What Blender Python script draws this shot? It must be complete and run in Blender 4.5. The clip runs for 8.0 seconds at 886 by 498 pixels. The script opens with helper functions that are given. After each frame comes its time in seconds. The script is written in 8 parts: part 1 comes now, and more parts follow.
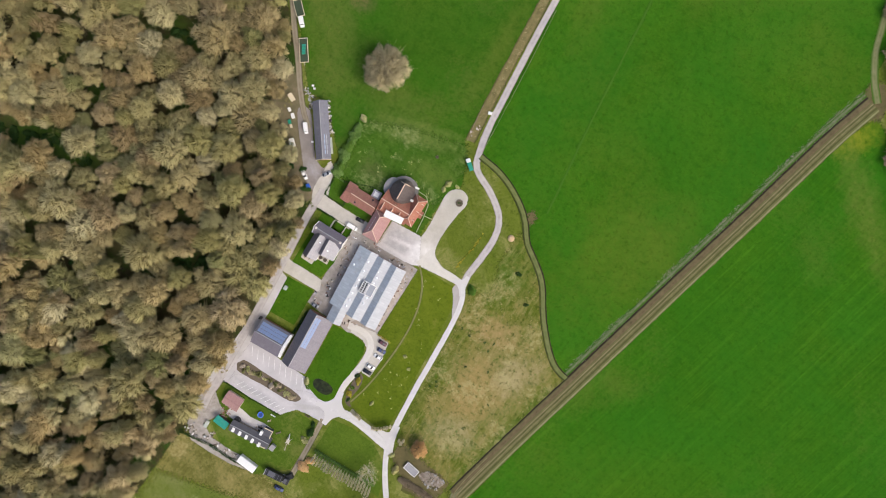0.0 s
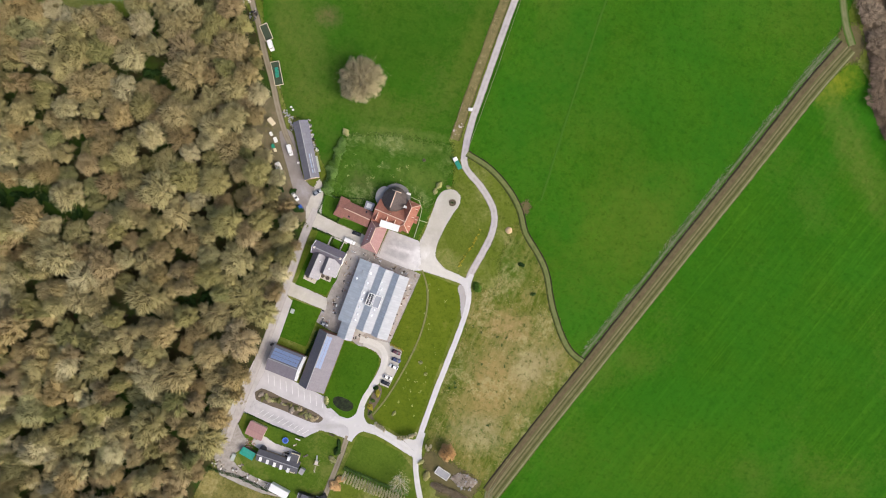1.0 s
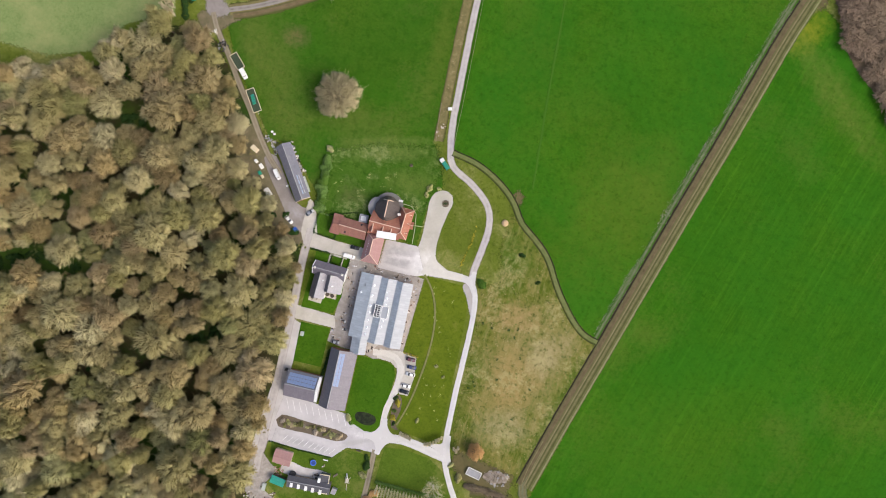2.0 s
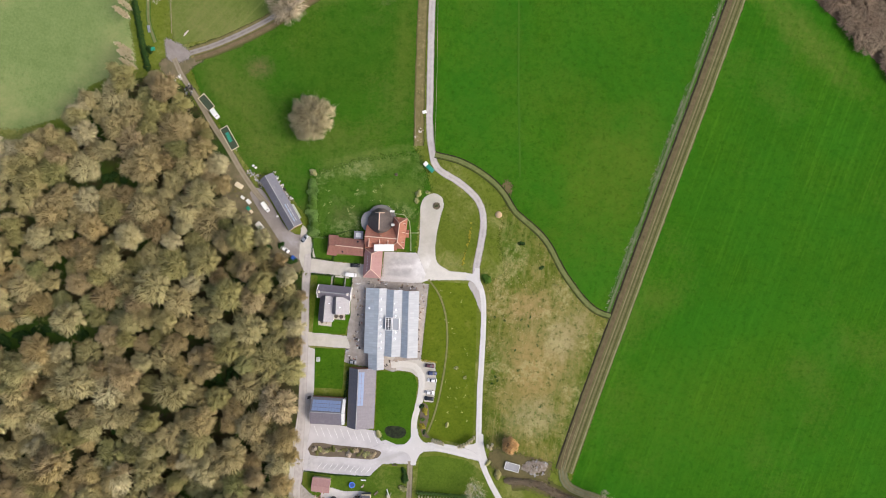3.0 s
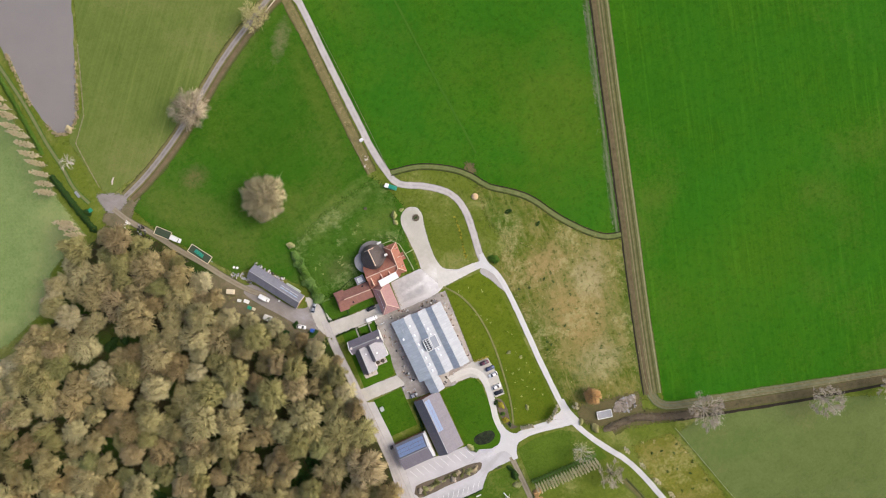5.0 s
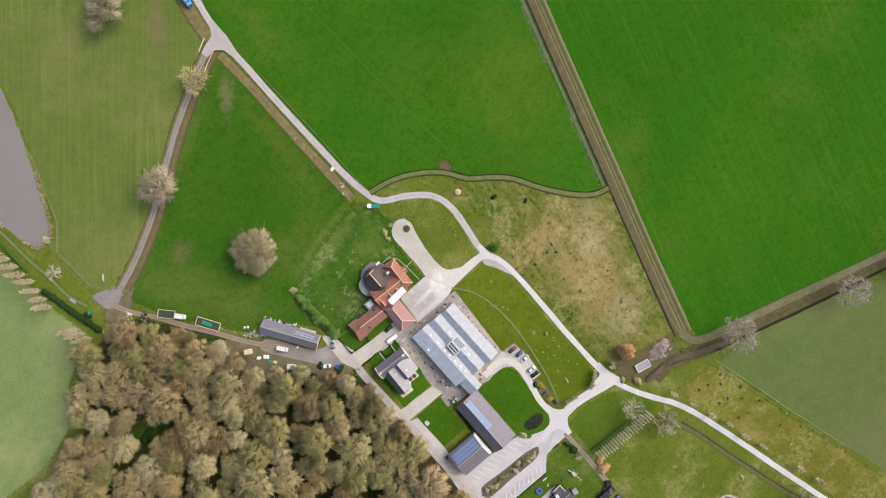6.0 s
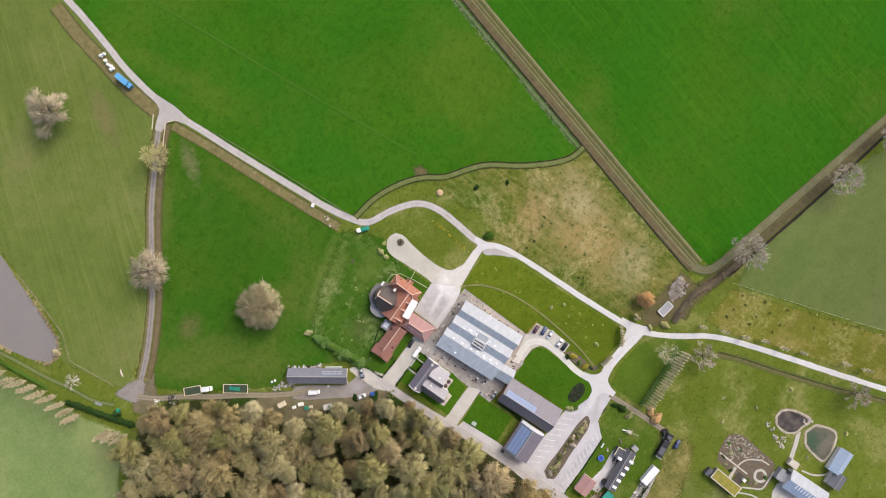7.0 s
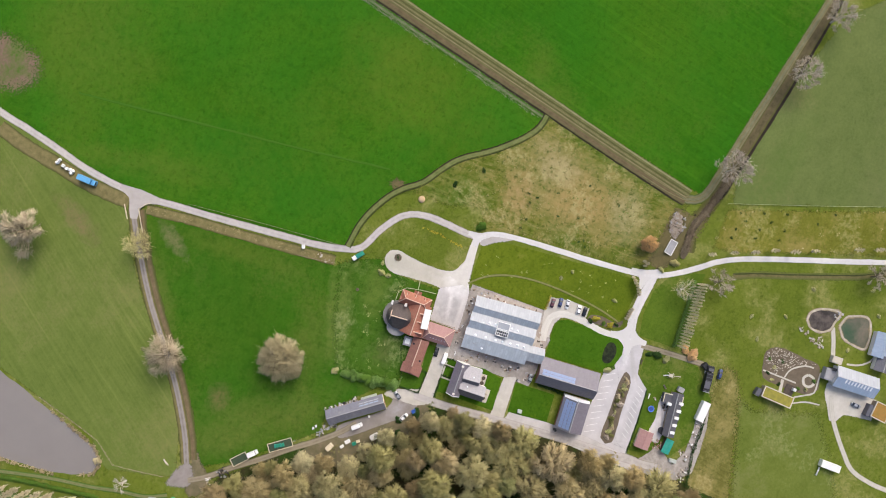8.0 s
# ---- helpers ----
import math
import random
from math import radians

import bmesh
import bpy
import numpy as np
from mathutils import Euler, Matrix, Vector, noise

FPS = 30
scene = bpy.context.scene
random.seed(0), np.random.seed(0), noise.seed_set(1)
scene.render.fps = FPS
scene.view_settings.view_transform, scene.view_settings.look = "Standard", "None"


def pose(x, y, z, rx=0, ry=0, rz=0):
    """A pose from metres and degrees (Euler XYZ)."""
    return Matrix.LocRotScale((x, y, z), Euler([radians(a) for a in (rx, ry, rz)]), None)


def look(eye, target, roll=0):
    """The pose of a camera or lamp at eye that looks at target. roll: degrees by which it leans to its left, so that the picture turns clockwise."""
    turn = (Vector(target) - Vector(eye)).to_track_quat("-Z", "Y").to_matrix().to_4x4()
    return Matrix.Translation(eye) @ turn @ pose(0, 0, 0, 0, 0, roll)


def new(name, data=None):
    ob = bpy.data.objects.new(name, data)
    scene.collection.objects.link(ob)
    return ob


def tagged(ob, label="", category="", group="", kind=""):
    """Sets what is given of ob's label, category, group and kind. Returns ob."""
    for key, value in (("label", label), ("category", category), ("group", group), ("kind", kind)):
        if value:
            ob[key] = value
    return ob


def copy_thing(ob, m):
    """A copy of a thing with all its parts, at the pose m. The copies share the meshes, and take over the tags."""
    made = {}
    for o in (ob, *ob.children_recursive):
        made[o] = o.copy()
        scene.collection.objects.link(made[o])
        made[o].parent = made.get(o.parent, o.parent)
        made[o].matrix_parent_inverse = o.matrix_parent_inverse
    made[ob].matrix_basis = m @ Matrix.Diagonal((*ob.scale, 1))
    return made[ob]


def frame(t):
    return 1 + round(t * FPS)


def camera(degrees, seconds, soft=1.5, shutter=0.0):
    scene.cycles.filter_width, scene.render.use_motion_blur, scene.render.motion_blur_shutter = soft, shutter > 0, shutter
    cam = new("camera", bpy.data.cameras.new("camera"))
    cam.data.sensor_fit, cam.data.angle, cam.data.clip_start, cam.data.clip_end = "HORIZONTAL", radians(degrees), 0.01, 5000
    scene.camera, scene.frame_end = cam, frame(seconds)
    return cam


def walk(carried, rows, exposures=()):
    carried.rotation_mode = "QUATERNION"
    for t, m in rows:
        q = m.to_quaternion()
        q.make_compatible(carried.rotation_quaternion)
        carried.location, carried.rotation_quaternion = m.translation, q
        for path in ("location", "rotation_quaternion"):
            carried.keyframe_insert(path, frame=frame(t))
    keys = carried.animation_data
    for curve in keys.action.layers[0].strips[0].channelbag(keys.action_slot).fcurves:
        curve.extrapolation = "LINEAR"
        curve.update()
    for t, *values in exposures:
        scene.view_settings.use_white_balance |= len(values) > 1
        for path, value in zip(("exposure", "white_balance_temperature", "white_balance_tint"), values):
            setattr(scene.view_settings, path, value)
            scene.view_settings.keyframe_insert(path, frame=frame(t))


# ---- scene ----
# ---------------------------------------------------------------- camera and walk
cam = camera(73.7, 8.0, soft=1.0)
ROWS = [
    (0.0, 0.14, -0.07, 272.19, -0.167, 0.588, 32.836),
    (0.5, 0.14, -0.06, 272.20, -0.129, 0.587, 28.796),
    (1.0, 0.12, -0.05, 272.20, -0.118, 0.540, 24.732),
    (1.5, 0.11, -0.04, 272.19, -0.092, 0.510, 20.777),
    (2.0, 0.10, -0.02, 272.15, -0.021, 0.473, 16.654),
    (2.5, 0.07, 0.01, 272.07, 0.056, 0.424, 12.009),
    (3.0, 0.05, 0.03, 271.97, 0.088, 0.371, 6.497),
    (3.5, 0.04, 0.03, 271.88, 0.076, 0.320, 0.005),
    (4.0, 0.02, 0.04, 271.79, 0.154, 0.276, -6.816),
    (4.5, -0.01, 0.06, 271.69, 0.213, 0.245, -13.808),
    (5.0, -0.12, 0.11, 271.34, 0.278, 0.182, -21.210),
    (5.5, -0.25, 0.18, 270.86, 0.364, 0.101, -29.054),
    (6.0, -0.36, 0.22, 270.51, 0.466, 0.036, -37.306),
    (6.5, -0.39, 0.22, 270.42, 0.577, 0.010, -45.668),
    (7.0, -0.43, 0.22, 270.33, 0.700, -0.002, -53.280),
    (7.5, -0.46, 0.22, 270.26, 0.852, -0.034, -60.914),
    (8.0, -0.49, 0.24, 270.27, 0.996, -0.029, -69.545),
]
walk(cam, [(t, pose(x, y, z, rx, ry, rz)) for t, x, y, z, rx, ry, rz in ROWS], [(0.0, 0.33), (0.5, 0.40), (1.5, 0.37), (3.5, 0.385), (6.0, 0.40), (8.0, 0.43)])

# ---------------------------------------------------------------- light
world = bpy.data.worlds.new("world")
scene.world = world
world.use_nodes = True
wn, wl = world.node_tree.nodes, world.node_tree.links
wn.clear()
sky = wn.new("ShaderNodeTexSky")
sky.sky_type = "NISHITA"
sky.sun_disc = False
SUN_EL, SUN_AZ = radians(46), radians(100)   # elevation, clockwise from +y
sky.sun_elevation, sky.sun_rotation = SUN_EL, SUN_AZ
sky.air_density, sky.dust_density, sky.ozone_density = 0.85, 5.0, 0.8
sky_bg, sky_out = wn.new("ShaderNodeBackground"), wn.new("ShaderNodeOutputWorld")
sky_bg.inputs["Strength"].default_value = 0.15
wl.new(sky.outputs[0], sky_bg.inputs["Color"])
wl.new(sky_bg.outputs[0], sky_out.inputs["Surface"])
sun = new("sun", bpy.data.lights.new("sun", "SUN"))
sun.data.energy, sun.data.angle, sun.data.color = 0.95, radians(36), (1.0, 0.97, 0.93)
sun_way = Vector((math.sin(SUN_AZ) * math.cos(SUN_EL), math.cos(SUN_AZ) * math.cos(SUN_EL), math.sin(SUN_EL)))
sun.matrix_world = look(sun_way * 500, (0, 0, 0))


# ---------------------------------------------------------------- materials
class Nodes:
    """Short hand for building one node material."""

    def __init__(self, name, rough=0.9, metal=0.0, spec=0.3):
        self.m = bpy.data.materials.new(name)
        self.m.use_nodes = True
        self.t = self.m.node_tree
        self.b = self.t.nodes["Principled BSDF"]
        self.b.inputs["Roughness"].default_value = rough
        self.b.inputs["Metallic"].default_value = metal
        self.b.inputs["Specular IOR Level"].default_value = spec
        self.pos = self.n("ShaderNodeNewGeometry").outputs["Position"]
        self.obj = self.n("ShaderNodeTexCoord").outputs["Object"]

    def n(self, kind):
        return self.t.nodes.new(kind)

    def link(self, a, b):
        self.t.links.new(a, b)

    def noise(self, scale, detail=4.0, rough=0.6, where=None, stretch=None, turn=0.0):
        x = self.n("ShaderNodeTexNoise")
        x.inputs["Scale"].default_value = scale
        x.inputs["Detail"].default_value = detail
        x.inputs["Roughness"].default_value = rough
        src = where or self.pos
        if stretch or turn:
            mp = self.n("ShaderNodeMapping")
            mp.inputs["Scale"].default_value = stretch or (1, 1, 1)
            rot = self.n("ShaderNodeVectorRotate")
            rot.rotation_type = "Z_AXIS"
            rot.inputs["Angle"].default_value = -turn
            self.link(src, rot.inputs["Vector"])
            self.link(rot.outputs[0], mp.inputs["Vector"])
            src = mp.outputs[0]
        self.link(src, x.inputs["Vector"])
        return x.outputs["Fac"]

    def ramp(self, fac, lo, hi):
        r = self.n("ShaderNodeMapRange")
        r.inputs["From Min"].default_value, r.inputs["From Max"].default_value = lo, hi
        self.link(fac, r.inputs["Value"])
        return r.outputs[0]

    def math(self, op, a, b=0.0):
        x = self.n("ShaderNodeMath")
        x.operation = op
        for i, v in enumerate((a, b)):
            if isinstance(v, (int, float)):
                x.inputs[i].default_value = v
            else:
                self.link(v, x.inputs[i])
        return x.outputs[0]

    def mix(self, fac, a, b):
        x = self.n("ShaderNodeMix")
        x.data_type = "RGBA"
        if isinstance(fac, (int, float)):
            x.inputs[0].default_value = fac
        else:
            self.link(fac, x.inputs[0])
        for i, v in ((6, a), (7, b)):
            if isinstance(v, tuple):
                x.inputs[i].default_value = (*v[:3], 1)
            else:
                self.link(v, x.inputs[i])
        return x.outputs[2]

    def bump(self, height, strength=0.3, dist=0.1):
        x = self.n("ShaderNodeBump")
        x.inputs["Strength"].default_value = strength
        x.inputs["Distance"].default_value = dist
        self.link(height, x.inputs["Height"])
        self.link(x.outputs[0], self.b.inputs["Normal"])

    def drift(self, c, x, y, rx, ry, turn, tone, amount, ragged=0.9):
        """An irregular patch of another tone lying at one place of the ground."""
        off, rot, size, far = (self.n(q) for q in ("ShaderNodeVectorMath", "ShaderNodeVectorRotate", "ShaderNodeVectorMath", "ShaderNodeVectorMath"))
        off.operation, size.operation, far.operation = "SUBTRACT", "MULTIPLY", "LENGTH"
        off.inputs[1].default_value = (x, y, 0)
        rot.rotation_type = "Z_AXIS"
        rot.inputs["Angle"].default_value = -radians(turn)
        size.inputs[1].default_value = (1 / rx, 1 / ry, 0)
        self.link(self.pos, off.inputs[0])
        self.link(off.outputs[0], rot.inputs["Vector"])
        self.link(rot.outputs[0], size.inputs[0])
        self.link(size.outputs[0], far.inputs[0])
        d = self.math("ADD", far.outputs["Value"], self.math("MULTIPLY", self.math("SUBTRACT", self.noise(1.3 / min(rx, ry), 6, 0.66), 0.5), ragged * 2))
        d = self.math("ADD", d, self.math("MULTIPLY", self.math("SUBTRACT", self.noise(0.5, 4, 0.7), 0.5), ragged))
        broken = self.math("ADD", 0.45, self.math("MULTIPLY", self.ramp(self.noise(0.33, 6, 0.74), 0.36, 0.64), 0.8))
        return self.mix(self.math("MULTIPLY", self.math("MULTIPLY", self.ramp(d, 1.25, 0.35), amount), broken), c, tone)

    def colour(self, c):
        if isinstance(c, tuple):
            self.b.inputs["Base Color"].default_value = (*c, 1)
        else:
            self.link(c, self.b.inputs["Base Color"])
        return self.m


def thin_rim(k, scale, amount):
    """The rim of a sheet (v from 0 at the edge to 1) thins out tuft by tuft, or in crumbs."""
    uv = k.n("ShaderNodeUVMap").outputs[0]
    sep = k.n("ShaderNodeSeparateXYZ")
    k.link(uv, sep.inputs[0])
    thin = k.math("ADD", sep.outputs[1], k.math("MULTIPLY", k.math("SUBTRACT", k.noise(scale, 6, 0.72), 0.5), amount))
    k.link(k.ramp(k.math("MAXIMUM", thin, k.math("GREATER_THAN", sep.outputs[1], 0.995)), 0.46, 0.54), k.b.inputs["Alpha"])


def grass(name, dark, light, patch=None, patch_at=(0.55, 0.7), patch_scale=0.05, rows=None, broad=0.02, fleck=None, tufts=0.6, cool=None, streak=None, drifts=()):
    """Meadow: broad drifts of colour, clumps of a metre or so and a fine grain; patch: worn or dry places; rows: mowing lines (angle)."""
    k = Nodes(name, 0.98, spec=0.03)
    fine = k.ramp(k.noise(0.8, 6, 0.78), 0.37, 0.64)
    mid = k.ramp(k.noise(0.16, 4, 0.6), 0.3, 0.7)
    big = k.ramp(k.noise(broad, 3, 0.5), 0.35, 0.68)
    f = k.math("ADD", k.math("MULTIPLY", fine, 0.40), k.math("ADD", k.math("MULTIPLY", mid, 0.25), k.math("MULTIPLY", big, 0.35)))
    if rows is not None:
        line = k.math("ADD", k.math("MULTIPLY", k.ramp(k.noise(1.0, 3, 0.6, stretch=(0.02, 0.75, 1), turn=rows), 0.36, 0.66), 0.7), k.math("MULTIPLY", k.ramp(k.noise(1.0, 2, 0.5, stretch=(0.012, 0.33, 1), turn=rows), 0.60, 0.68), 0.8))
        f = k.math("ADD", k.math("MULTIPLY", f, 0.66), k.math("MULTIPLY", line, 0.36))
    c = k.mix(f, dark, light)
    if patch:
        p = k.math("ADD", k.math("MULTIPLY", k.noise(patch_scale, 6, 0.65), 0.8), k.math("MULTIPLY", k.noise(0.7, 3, 0.6), 0.2))
        c = k.mix(k.ramp(p, *patch_at), c, patch)
    if cool:
        # drifts of fresher growth, and flecks of it a pace or two across
        c = k.mix(k.math("MULTIPLY", k.ramp(k.noise(0.024, 5, 0.62), 0.40, 0.62), 0.55), c, cool)
        c = k.mix(k.math("MULTIPLY", k.ramp(k.noise(0.26, 5, 0.72), 0.50, 0.68), 0.55), c, tuple(v * 0.70 for v in cool))
    if streak:
        c = k.mix(k.math("MULTIPLY", k.ramp(k.noise(0.5, 4, 0.66, stretch=(1.0, 0.22, 1.0)), 0.48, 0.66), 0.7), c, streak)
    for place in drifts:
        c = k.drift(c, *place)
    if fleck:
        c = k.mix(k.math("MULTIPLY", k.ramp(k.math("MULTIPLY", k.noise(0.45, 5, 0.75), k.ramp(k.noise(0.05, 4, 0.6), 0.3, 0.6)), 0.42, 0.62), 0.5), c, fleck)
    tuft = k.ramp(k.noise(0.42, 4, 0.7), 0.54, 0.70)
    c = k.mix(k.math("MULTIPLY", tuft, tufts), c, tuple(v * 0.72 for v in dark))
    k.bump(k.noise(2.2, 4, 0.7), 0.5, 0.15)
    k.colour(c)
    thin_rim(k, 1.1, 1.3)
    return k.m


def gravel(name, base, dusty, edge, wear=0.5, edge_width=0.16, drifts=()):
    """Crushed-stone track; the rims of a ribbon (its u runs across) fray into the verge."""
    k = Nodes(name, 0.95, spec=0.15)
    uv = k.n("ShaderNodeUVMap").outputs[0]
    sep = k.n("ShaderNodeSeparateXYZ")
    k.link(uv, sep.inputs[0])
    rim = k.math("SUBTRACT", 0.5, k.math("ABSOLUTE", k.math("SUBTRACT", sep.outputs[0], 0.5)))
    rut = k.math("ABSOLUTE", k.math("SUBTRACT", k.math("ABSOLUTE", k.math("SUBTRACT", sep.outputs[0], 0.5)), 0.22))
    c = k.mix(k.ramp(k.noise(0.35, 5, 0.65), 0.3, 0.7), base, dusty)
    c = k.mix(k.math("MULTIPLY", k.ramp(rut, 0.16, 0.02), wear), c, dusty)
    c = k.mix(k.math("MULTIPLY", k.ramp(k.noise(3.5, 4, 0.7), 0.45, 0.75), 0.3), c, tuple(v * 0.6 for v in base))
    fray = k.math("ADD", rim, k.math("MULTIPLY", k.math("SUBTRACT", k.noise(0.8, 4, 0.7), 0.5), 0.12))
    c = k.mix(k.ramp(fray, edge_width, edge_width * 0.35), c, edge)
    for place in drifts:
        c = k.drift(c, *place)
    k.bump(k.noise(6, 4, 0.7), 0.4, 0.05)
    crumbs = k.math("ADD", rim, k.math("MULTIPLY", k.math("SUBTRACT", k.noise(1.3, 6, 0.74), 0.5), 0.34))
    k.link(k.ramp(k.math("MAXIMUM", crumbs, k.math("GREATER_THAN", rim, 0.2)), 0.035, 0.06), k.b.inputs["Alpha"])
    return k.colour(c)


def stained(name, base, dark, rough=0.85, scale=0.3, grain=4.0, amount=0.6, metal=0.0, spec=0.3, relief=0.2, rim=False, drifts=()):
    """Concrete, render, plaster, painted sheet: broad stains and a fine grain."""
    k = Nodes(name, rough, metal, spec)
    a = k.ramp(k.noise(scale, 5, 0.65), 0.32, 0.72)
    b = k.ramp(k.noise(grain, 4, 0.7), 0.3, 0.75)
    c = k.mix(k.math("MULTIPLY", a, amount), base, dark)
    c = k.mix(k.math("MULTIPLY", b, amount * 0.4), c, dark)
    for place in drifts:
        c = k.drift(c, *place)
    k.bump(b, relief, 0.02)
    if rim:
        thin_rim(k, 1.6, 1.0)
    return k.colour(c)


def roofing(name, base, dark, moss, course=0.3, rough=0.7, ribs=False, spec=0.35, metal=0.0, moss_at=(0.55, 0.75), rib=1.05):
    """Tiles, slates or sheets: courses along the slope (v in metres), pieces along the eaves (u in metres), weathering and moss."""
    k = Nodes(name, rough, metal, spec)
    uv = k.n("ShaderNodeUVMap").outputs[0]
    sep = k.n("ShaderNodeSeparateXYZ")
    k.link(uv, sep.inputs[0])
    along = k.math("FRACT", k.math("DIVIDE", sep.outputs[0], rib))
    up = k.math("FRACT", k.math("DIVIDE", sep.outputs[1], course))
    cell = k.n("ShaderNodeCombineXYZ")
    k.link(k.math("FLOOR", k.math("DIVIDE", sep.outputs[0], rib)), cell.inputs[0])
    k.link(k.math("FLOOR", k.math("DIVIDE", sep.outputs[1], course)), cell.inputs[1])
    wn_ = k.n("ShaderNodeTexWhiteNoise")
    k.link(cell.outputs[0], wn_.inputs["Vector"])
    c = k.mix(k.math("MULTIPLY", wn_.outputs[0], 0.55), base, dark)
    streak = k.ramp(k.noise(1.0, 4, 0.65, where=uv, stretch=(1.2, 0.12, 1)), 0.35, 0.7)
    c = k.mix(k.math("MULTIPLY", streak, 0.5), c, dark)
    c = k.mix(k.math("MULTIPLY", k.ramp(k.noise(0.35, 5, 0.65), *moss_at), 0.6), c, moss)
    joint = k.ramp(k.math("ABSOLUTE", k.math("SUBTRACT", along if ribs else up, 0.5)), 0.40, 0.5)
    c = k.mix(k.math("MULTIPLY", joint, 0.45), c, dark)
    k.bump(k.math("ADD", joint, k.math("MULTIPLY", wn_.outputs[0], 0.3)), 0.4, 0.04)
    return k.colour(c)


def twigs(name, tones, by_place=False, depth=0.42):
    """Bare winter twigs or leaves: one tone a tree (by its own chance, or by cells of the ground), drifting from clump to clump."""
    k = Nodes(name, 0.9, spec=0.1)
    if by_place:
        v = k.n("ShaderNodeTexVoronoi")
        v.inputs["Scale"].default_value = 0.095
        v.voronoi_dimensions = "2D"
        k.link(k.pos, v.inputs["Vector"])
        sep = k.n("ShaderNodeSeparateColor")
        k.link(v.outputs["Color"], sep.inputs[0])
        pick = sep.outputs[0]
    else:
        pick = k.n("ShaderNodeObjectInfo").outputs["Random"]
    r = k.n("ShaderNodeValToRGB")
    r.color_ramp.interpolation = "LINEAR"
    for i, c in enumerate(tones):
        e = r.color_ramp.elements[i] if i < 2 else r.color_ramp.elements.new(i / max(1, len(tones) - 1))
        e.position, e.color = i / max(1, len(tones) - 1), (*c, 1)
    k.link(pick, r.inputs[0])
    col = r.outputs[0]
    drift = k.ramp(k.noise(0.35, 3, 0.6), 0.3, 0.7)
    col = k.mix(k.math("MULTIPLY", drift, 0.22), col, tuple(v * 0.62 for v in tones[0]))
    isl = k.n("ShaderNodeNewGeometry").outputs["Random Per Island"]
    dark = k.n("ShaderNodeMix")
    dark.data_type, dark.blend_type = "RGBA", "MULTIPLY"
    k.link(k.math("MULTIPLY", isl, depth), dark.inputs[0])
    k.link(col, dark.inputs[6])
    dark.inputs[7].default_value = (0.36, 0.33, 0.27, 1)
    return k.colour(dark.outputs[2])


def plain(name, base, rough=0.6, metal=0.0, spec=0.4, vary=0.15):
    k = Nodes(name, rough, metal, spec)
    f = k.ramp(k.noise(2.5, 4, 0.6, where=k.obj), 0.3, 0.75)
    return k.colour(k.mix(k.math("MULTIPLY", f, vary), base, tuple(v * 0.5 for v in base)))


def many(name, colours, rough=0.5, spec=0.4):
    """One paint in several colours, object by object."""
    k = Nodes(name, rough, spec=spec)
    r = k.n("ShaderNodeValToRGB")
    r.color_ramp.interpolation = "CONSTANT"
    for i, c in enumerate(colours):
        e = r.color_ramp.elements[i] if i < 2 else r.color_ramp.elements.new(i / len(colours))
        e.position, e.color = i / len(colours), (*c, 1)
    k.link(k.n("ShaderNodeObjectInfo").outputs["Random"], r.inputs[0])
    return k.colour(r.outputs[0])


M_ground = grass("rough_grass", (0.070, 0.106, 0.011), (0.155, 0.190, 0.028), (0.215, 0.215, 0.065), (0.47, 0.74), 0.05, fleck=(0.30, 0.29, 0.11))
M_meadow = grass("meadow_grass", (0.060, 0.102, 0.007), (0.138, 0.175, 0.016), (0.21, 0.195, 0.045), (0.58, 0.76), 0.08)
M_garden = grass("garden_grass", (0.032, 0.092, 0.007), (0.084, 0.160, 0.016), (0.20, 0.22, 0.075), (0.60, 0.78), 0.12)
M_plot = grass("plot_grass", (0.048, 0.098, 0.009), (0.112, 0.168, 0.020), (0.19, 0.19, 0.055), (0.52, 0.74), 0.05, tufts=0.4)
M_lush = grass("lush_pasture", (0.027, 0.094, 0.0045), (0.057, 0.163, 0.010), (0.088, 0.152, 0.016), (0.46, 0.74), 0.014, tufts=0.5, cool=(0.026, 0.128, 0.008),
               drifts=((72, 40, 40, 26, 62, (0.105, 0.152, 0.017), 0.42), (40, 190, 45, 28, 30, (0.10, 0.155, 0.02), 0.5), (95, 105, 30, 14, 76, (0.022, 0.125, 0.008), 0.5), (10, 90, 40, 18, 80, (0.024, 0.120, 0.008), 0.5), (-8, 150, 40, 7, 100, (0.10, 0.15, 0.02), 0.45)))
M_paddock = grass("paddock_grass", (0.029, 0.088, 0.006), (0.073, 0.148, 0.014), (0.155, 0.158, 0.040), (0.48, 0.74), 0.018, tufts=0.4, cool=(0.026, 0.108, 0.007),
                  drifts=((-105, 62, 26, 12, 130, (0.12, 0.15, 0.03), 0.55), (-48, 60, 22, 10, 20, (0.030, 0.115, 0.007), 0.5), (-40, 39.5, 24, 2.6, 17, (0.15, 0.18, 0.045), 0.45), (-55, 120, 34, 5, 36, (0.12, 0.15, 0.03), 0.5), (-30, 90, 30, 5, 92, (0.11, 0.145, 0.022), 0.45), (-95, 74, 7, 5, 0, (0.17, 0.12, 0.06), 0.45), (-35, 119, 10, 3.6, 55, (0.16, 0.155, 0.07), 0.8)))
